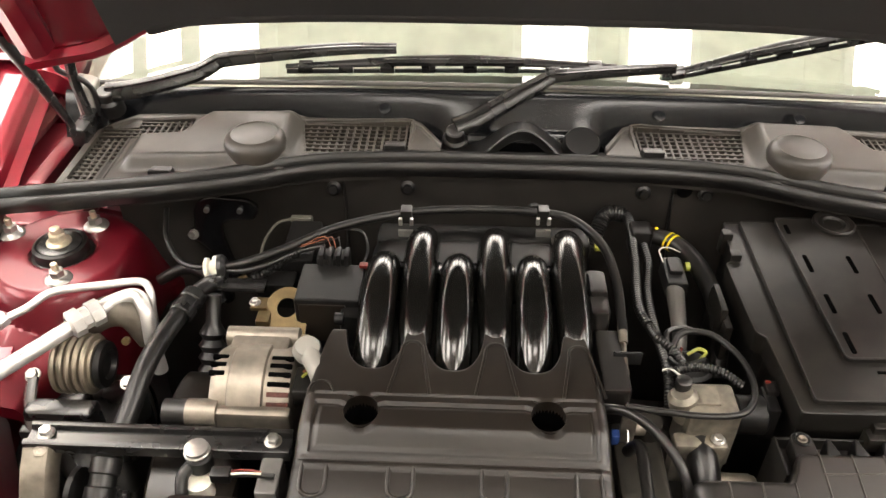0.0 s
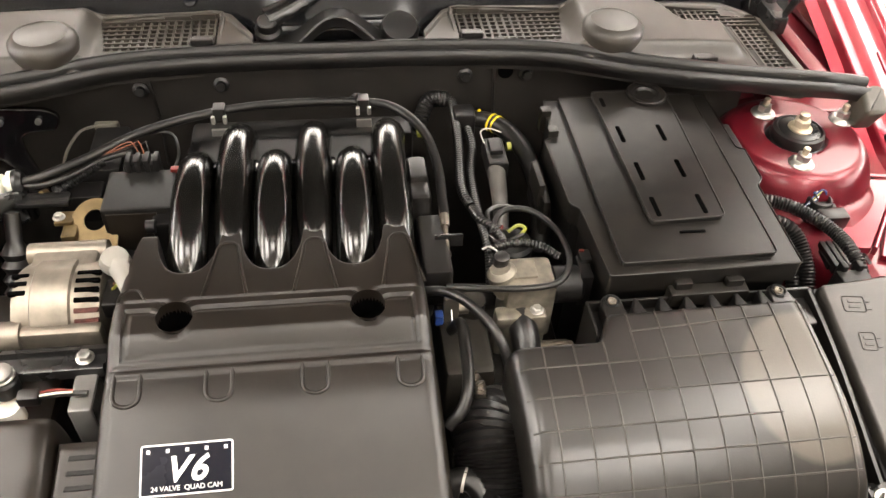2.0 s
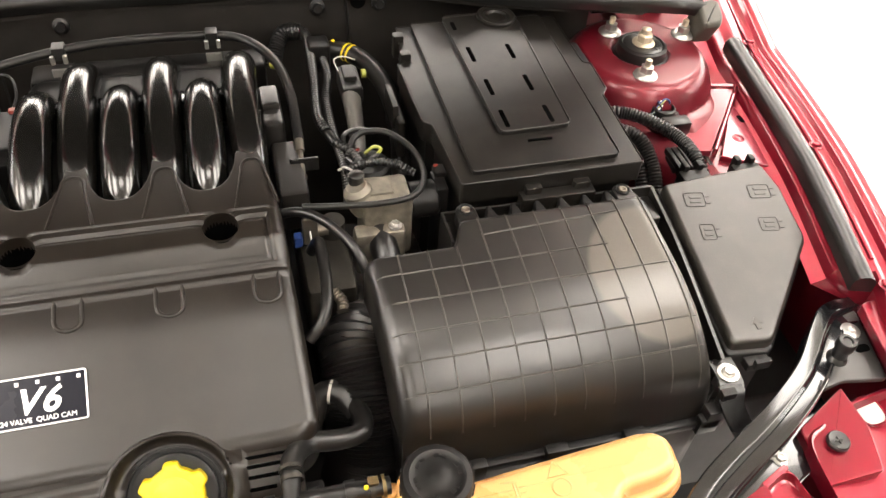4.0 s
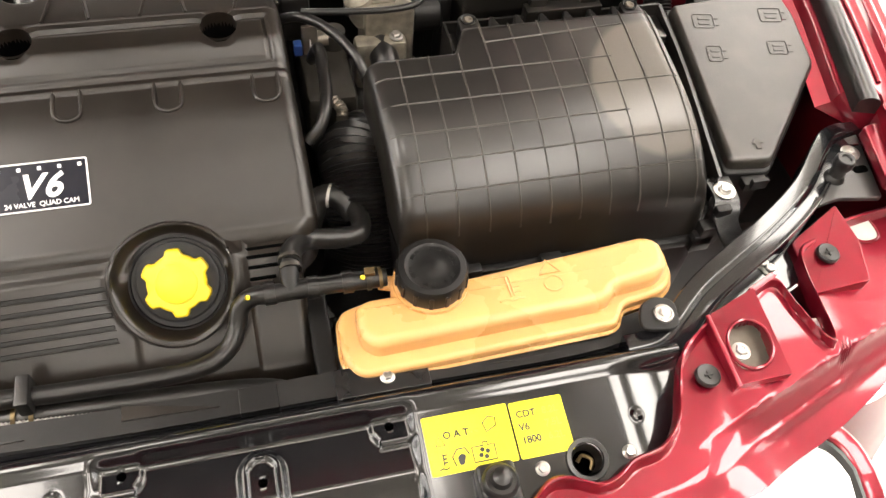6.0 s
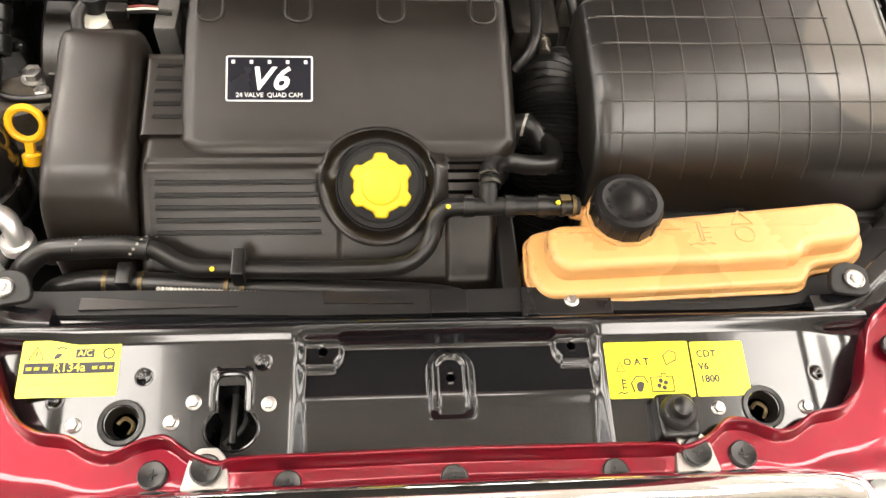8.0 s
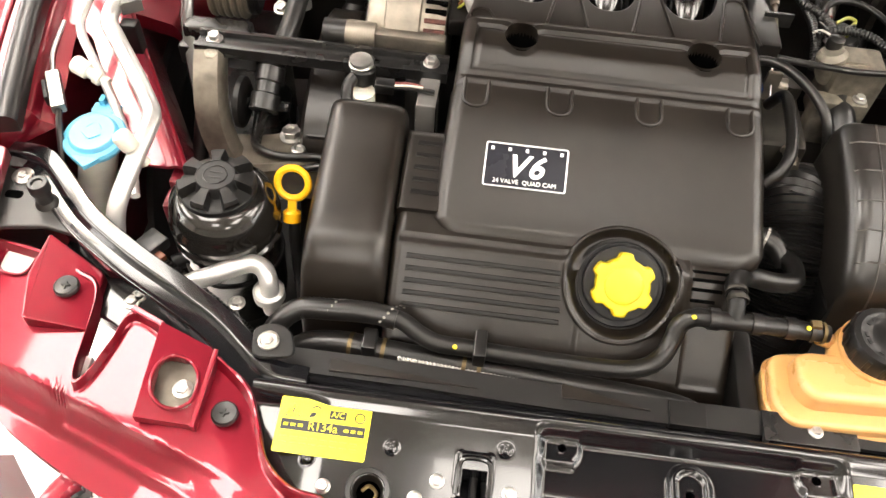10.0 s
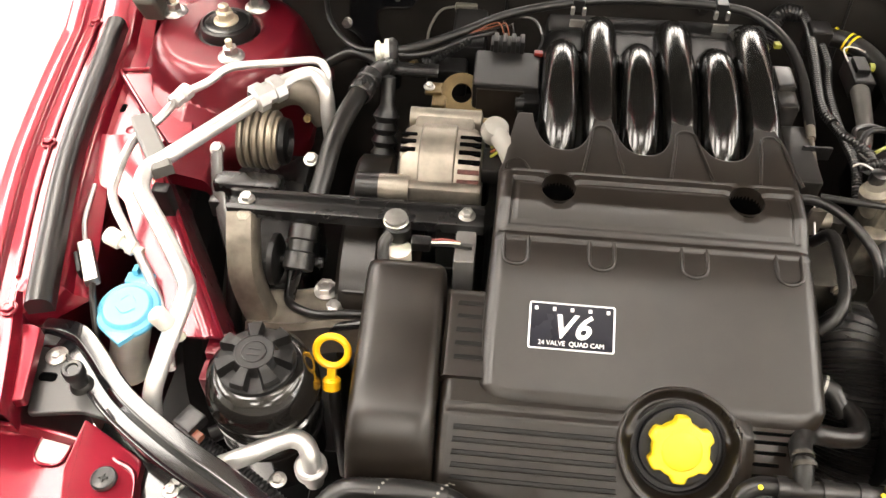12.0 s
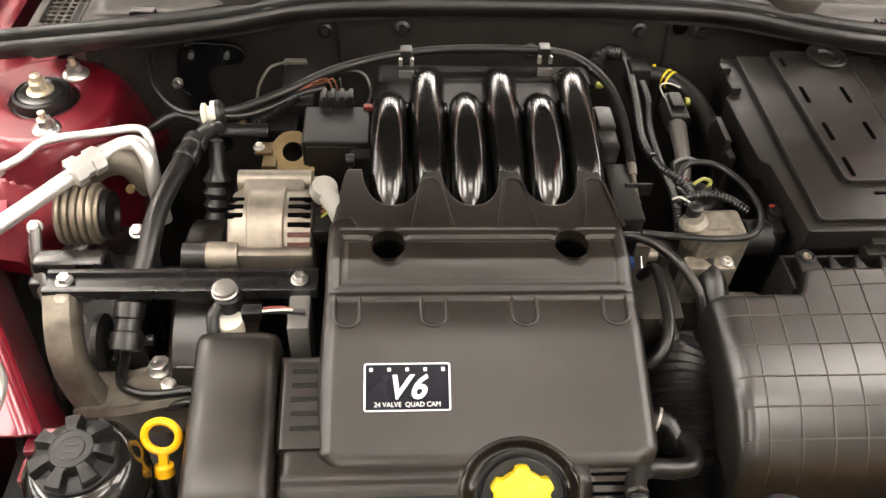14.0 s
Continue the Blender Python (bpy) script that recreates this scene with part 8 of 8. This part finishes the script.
hose("ribbed black conduit across the valve", [(0.155, 0.532, 0.846), (0.185, 0.536, 0.852), (0.215, 0.532, 0.850), (0.24, 0.520, 0.84)], 0.0048, RUBBER, ridged=0.0007)
yh = hose("thick black servo hose with yellow bands", [(0.168, 0.802, 0.842), (0.203, 0.785, 0.845), (0.228, 0.752, 0.842), (0.243, 0.700, 0.834), (0.246, 0.640, 0.815), (0.242, 0.60, 0.77)], 0.0125)
for a, b in (((0.203, 0.785, 0.845), (0.215, 0.772, 0.844)), ((0.2085, 0.7795, 0.845), (0.22, 0.765, 0.844))):
    clip_ring(yh, a, Vector(b) - Vector(a), 0.0132, 0.0013, YELLOW, "marking_band")
part("connector", box(0.150, 0.780, 0.82, 0.180, 0.812, 0.860, 0.005), RUBBER, yh)
part("paint_dot", lathe([(0, 0), (0.003, 0), (0, 0.002)], 8, (0.186, 0.796, 0.858)), YELLOW, yh)
co = thing("ignition_coil", (0.188, 0.65, 0.72), "grey plastic coil stem with dark connector", "coil")
part("stem", tube([(0.184, 0.575, 0.80), (0.186, 0.61, 0.835), (0.190, 0.672, 0.848)], [0.011, 0.012, 0.015], 14, 4, flat=0.75), SMOKE, co)
part("connector", joined(box(0.179, 0.672, 0.835, 0.206, 0.728, 0.862, 0.004), box(0.184, 0.69, 0.858, 0.201, 0.72, 0.868, 0.002)), DARK, co)
part("clip_wire", tube([(0.180, 0.715, 0.862), (0.178, 0.735, 0.866), (0.190, 0.742, 0.866), (0.206, 0.735, 0.864)], 0.0011, 6, 4), GREYPL, co)
part("yellow_seal", lathe([(0, 0), (0.006, 0), (0.006, 0.006), (0, 0.006)], 10, (0.212, 0.722, 0.85), ALONG_X), WIREYEL, co)
for pts, r in (([(0.130, 0.86, 0.83), (0.152, 0.835, 0.85), (0.150, 0.74, 0.842), (0.143, 0.66, 0.836), (0.150, 0.62, 0.836)], 0.0062), ([(0.168, 0.79, 0.84), (0.170, 0.745, 0.836), (0.160, 0.69, 0.834), (0.158, 0.62, 0.832), (0.160, 0.55, 0.835), (0.156, 0.50, 0.82)], 0.0055), ([(0.150, 0.64, 0.83), (0.155, 0.60, 0.838), (0.172, 0.57, 0.842), (0.180, 0.54, 0.84)], 0.0055), ([(0.10, 0.80, 0.82), (0.12, 0.832, 0.852), (0.148, 0.830, 0.855)], 0.011)):
    hose("black taped wiring conduit", pts, r, RUBBER, "wiring_loom", ridged=0.0006, category="wiring")
rb2 = thing("sensor_connector", (0.19, 0.565, 0.80), "dark round connector with red and yellow wires", "connector")
part("connector_body", joined(lathe([(0, 0), (0.026, 0), (0.026, 0.012), (0.022, 0.016), (0, 0.016)], 24, (0.192, 0.562, 0.815))), DARK, rb2)
part("wire", tube([(0.180, 0.560, 0.834), (0.176, 0.570, 0.838), (0.182, 0.580, 0.838)], 0.0022, 6, 4), WIRERED, rb2)
part("wire", tube([(0.188, 0.572, 0.836), (0.200, 0.576, 0.842), (0.208, 0.570, 0.842), (0.200, 0.560, 0.840), (0.196, 0.548, 0.836)], 0.0022, 6, 5), WIREYEL, rb2)
part("loop", tube([(0.165, 0.585, 0.842), (0.168, 0.600, 0.846), (0.185, 0.606, 0.848), (0.205, 0.598, 0.848)], 0.0032, 8, 5), RUBBER, rb2)
part("loop", tube([(0.164, 0.56, 0.842), (0.170, 0.545, 0.846), (0.186, 0.546, 0.848), (0.202, 0.556, 0.846)], 0.0025, 8, 5), RUBBER, rb2)
part("pale_lead", tube([(0.150, 0.535, 0.846), (0.158, 0.532, 0.852), (0.168, 0.515, 0.856)], 0.0014, 8, 4), GREYPL, rb2)
yd = thing("bulkhead_plug", (0.10, 0.77, 0.83), "small yellow plug on the manifold rail", "plug")
part("plug_body", box(0.094, 0.742, 0.855, 0.104, 0.752, 0.862, 0.002), WIREYEL, yd)

# loom and connectors by the fuse box
for pts, r in (([(0.515, 0.635, 0.80), (0.536, 0.620, 0.822), (0.569, 0.601, 0.826), (0.604, 0.557, 0.824), (0.616, 0.510, 0.818), (0.618, 0.478, 0.80)], 0.0085), ([(0.51, 0.60, 0.79), (0.535, 0.588, 0.815), (0.562, 0.568, 0.812), (0.572, 0.535, 0.79), (0.57, 0.50, 0.76)], 0.0095), ([(0.51, 0.575, 0.78), (0.54, 0.568, 0.80), (0.555, 0.545, 0.79), (0.555, 0.51, 0.76)], 0.0085)):
    hose("black ribbed wiring loom beside the fuse box", pts, r, RUBBER, "wiring_loom", ridged=0.0008, category="wiring")
cn = thing("pressure_switch", (0.615, 0.60, 0.74), "black round switch with coloured wires on top", "switch")
part("switch_body", joined(lathe([(0.021, -0.06), (0.021, -0.012), (0.024, -0.010), (0.024, 0.002), (0.018, 0.004), (0.016, 0.012), (0.013, 0.013), (0.0125, 0.006), (0, 0.006)], 26, (0.618, 0.615, 0.812)), box(0.605, 0.578, 0.80, 0.645, 0.60, 0.822, 0.004)), RUBBER, cn)
for k, mt in enumerate((BLUEPL, WIREYEL, RUBBER, WHITEPL, BLUEPL, RUBBER)):
    a = 0.4 + 0.55 * k
    part("wire", tube([(0.618 + 0.010 * math.cos(a), 0.615 + 0.010 * math.sin(a), 0.818), (0.618 + 0.009 * math.cos(a), 0.617 + 0.008 * math.sin(a), 0.830), (0.614 + 0.003 * math.cos(a), 0.620 - 0.002 * k, 0.833 - 0.002 * k), (0.598, 0.61, 0.818)], 0.0013, 6, 5), mt, cn)
rl = thing("connector_bank", (0.63, 0.545, 0.72), "dark ribbed connector bank", "connector")
part("bank", box(0.604, 0.53, 0.70, 0.66, 0.56, 0.785, 0.002), DARK, rl)
for i in range(6):
    part("fin", box(0.606 + 0.009 * i, 0.522, 0.72, 0.613 + 0.009 * i, 0.568, 0.792, 0.001), DARK, rl)
ef = thing("tray_filler", (0.60, 0.43, 0.45), "dark plastic tray below the fuse box", "tray")
part("tray", joined(box(0.53, 0.24, 0.45, 0.70, 0.49, 0.665, 0.01), box(0.53, 0.49, 0.45, 0.60, 0.62, 0.70, 0.01)), DARK, ef)

# stickers on the crossmember
def sticker(name, label, outline, sx, sy):
    x0, y0 = outline
    z = slam_z(x0, y0)
    slope = (slam_z(x0, y0 + 0.01) - slam_z(x0, y0 - 0.01)) / 0.02
    m = plane_at((x0, y0, z + 0.0006), (1, 0, 0), (0, 1, slope))
    t = thing(name, (x0, y0, z), label, "label")
    part("film", moved(prism(rounded([(-sx, -sy), (sx, -sy), (sx, sy), (-sx, sy)], 0.002, 3), -0.0004, 0.0003), m), LABEL, t)
    return t, m


def ink(t, m, x0, y0, x1, y1, mat=None, name="bar"):
    part(name, moved(box(x0, y0, 0.0002, x1, y1, 0.0005), m), mat or INK, t)


def line(t, m, pts, mat=None, closed=False, r=0.0007):
    part("drawing", moved(tube([(a, b, 0.0004) for a, b in pts], r, 5, 1, closed), m), mat or INK, t)


t, m = sticker("sticker", "yellow coolant sticker with black symbols", (0.1765, -0.0005), 0.0385, 0.0255)
line(t, m, [(-0.030, -0.001), (-0.022, -0.001), (-0.026, 0.007)], closed=True)
part("text", words("O A T", 0.0088, m @ Matrix.Translation((-0.011, 0.007, 0.0003)), 0.0001, spacing=1.0, bold=0.0003), INK, t)
ink(t, m, 0.001, 0.006, 0.004, 0.0072, FAINT)
ink(t, m, 0.006, 0.006, 0.009, 0.0072, FAINT)
line(t, m, [(0.016, 0.004), (0.025, 0.008), (0.026, 0.015), (0.020, 0.017), (0.014, 0.012)], closed=True)
line(t, m, [(-0.026, -0.008), (-0.026, -0.018)])
for i in range(3):
    line(t, m, [(-0.026, -0.009 - 0.0032 * i), (-0.0225, -0.009 - 0.0032 * i)])
line(t, m, [(-0.031, -0.021), (-0.028, -0.0198), (-0.025, -0.021), (-0.022, -0.0198)])
line(t, m, [(-0.016, -0.020), (-0.018, -0.012), (-0.013, -0.006), (-0.006, -0.006), (-0.003, -0.012)])
part("drawing", moved(prism(rounded([(-0.013, -0.020), (-0.009, -0.020), (-0.006, -0.012), (-0.010, -0.010), (-0.014, -0.013)], 0.002, 2), 0.0002, 0.0005), m), INK, t)
line(t, m, [(0.0, -0.020), (0.020, -0.020), (0.020, -0.007), (0.014, -0.007), (0.014, -0.004), (0.010, -0.004), (0.010, -0.007), (0.0, -0.007)], closed=True)
for k in range(4):
    a = k * math.pi / 2 + 0.4
    part("drawing", moved(lathe([(0, 0.0002), (0.0021, 0.0002), (0.0021, 0.0005), (0, 0.0005)], 10, (0.010 + 0.0034 * math.cos(a), -0.0135 + 0.0034 * math.sin(a), 0)), m), INK, t)
t, m = sticker("sticker", "yellow coolant volume sticker with black figures", (0.2415, -0.001), 0.0245, 0.0250)
for i, (a, b) in enumerate((("CDT", "8.2L"), ("V6", "7.5L"), ("1800", "6.2L"))):
    part("text", words(a, 0.0088, m @ Matrix.Translation((-0.020, 0.0135 - 0.0115 * i, 0.0003)), 0.0001, "LEFT", bold=0.0003), INK, t)
    part("text", words(b, 0.0088, m @ Matrix.Translation((0.004, 0.0135 - 0.0115 * i, 0.0003)), 0.0001, "LEFT", bold=0.0002), FAINT, t, "worn olive figures")
t, m = sticker("sticker", "yellow air conditioning sticker with black bar", (-0.3215, 0.0135), 0.0405, 0.0245)
line(t, m, [(-0.034, 0.008), (-0.022, 0.008), (-0.028, 0.019)], closed=True)
line(t, m, [(-0.028, 0.011), (-0.028, 0.015)])
part("drawing", moved(prism(rounded([(-0.014, 0.008), (-0.009, 0.009), (-0.007, 0.013), (-0.012, 0.013)], 0.001, 2), 0.0002, 0.0005), m), INK, t)
line(t, m, [(-0.012, 0.017), (-0.008, 0.019), (-0.004, 0.017)])
ink(t, m, 0.004, 0.009, 0.019, 0.0165, INK)
part("text", words("A/C", 0.0072, m @ Matrix.Translation((0.0115, 0.0128, 0.0006)), 0.0001), LABEL, t)
line(t, m, [(0.031 + 0.0045 * math.cos(k * math.pi / 4), 0.0125 + 0.0045 * math.sin(k * math.pi / 4)) for k in range(8)], closed=True)
ink(t, m, -0.037, -0.0045, 0.037, 0.0050, INK, "black_bar")
part("text", words("R134a", 0.0105, m @ Matrix.Translation((0.0, 0.0004, 0.0006)), 0.0001), LABEL, t)
for i in range(3):
    ink(t, m, -0.035 + 0.0065 * i, -0.0012, -0.0305 + 0.0065 * i, 0.0016, LABEL)
    ink(t, m, 0.0185 + 0.0062 * i, -0.0012, 0.0228 + 0.0062 * i, 0.0016, LABEL)
for j in range(2):
    for i in range(8):
        ink(t, m, -0.036 + 0.0088 * i, -0.0105 - 0.005 * j, -0.0295 + 0.0088 * i, -0.0095 - 0.005 * j, FAINT)

vent = thing("breather_pipe", (-0.48, 0.40, 0.70), "thin black bent breather pipe by the engine mount", "pipe")
part("pipe", tube([(-0.482, 0.412, 0.755), (-0.482, 0.405, 0.742), (-0.480, 0.372, 0.728), (-0.467, 0.356, 0.732), (-0.441, 0.347, 0.735), (-0.408, 0.351, 0.735), (-0.380, 0.352, 0.735)], 0.0048, 10, 6), RUBBER, vent)
part("collar", tube([(-0.482, 0.418, 0.762), (-0.482, 0.410, 0.750)], 0.0075, 14, 1), DARK, vent)
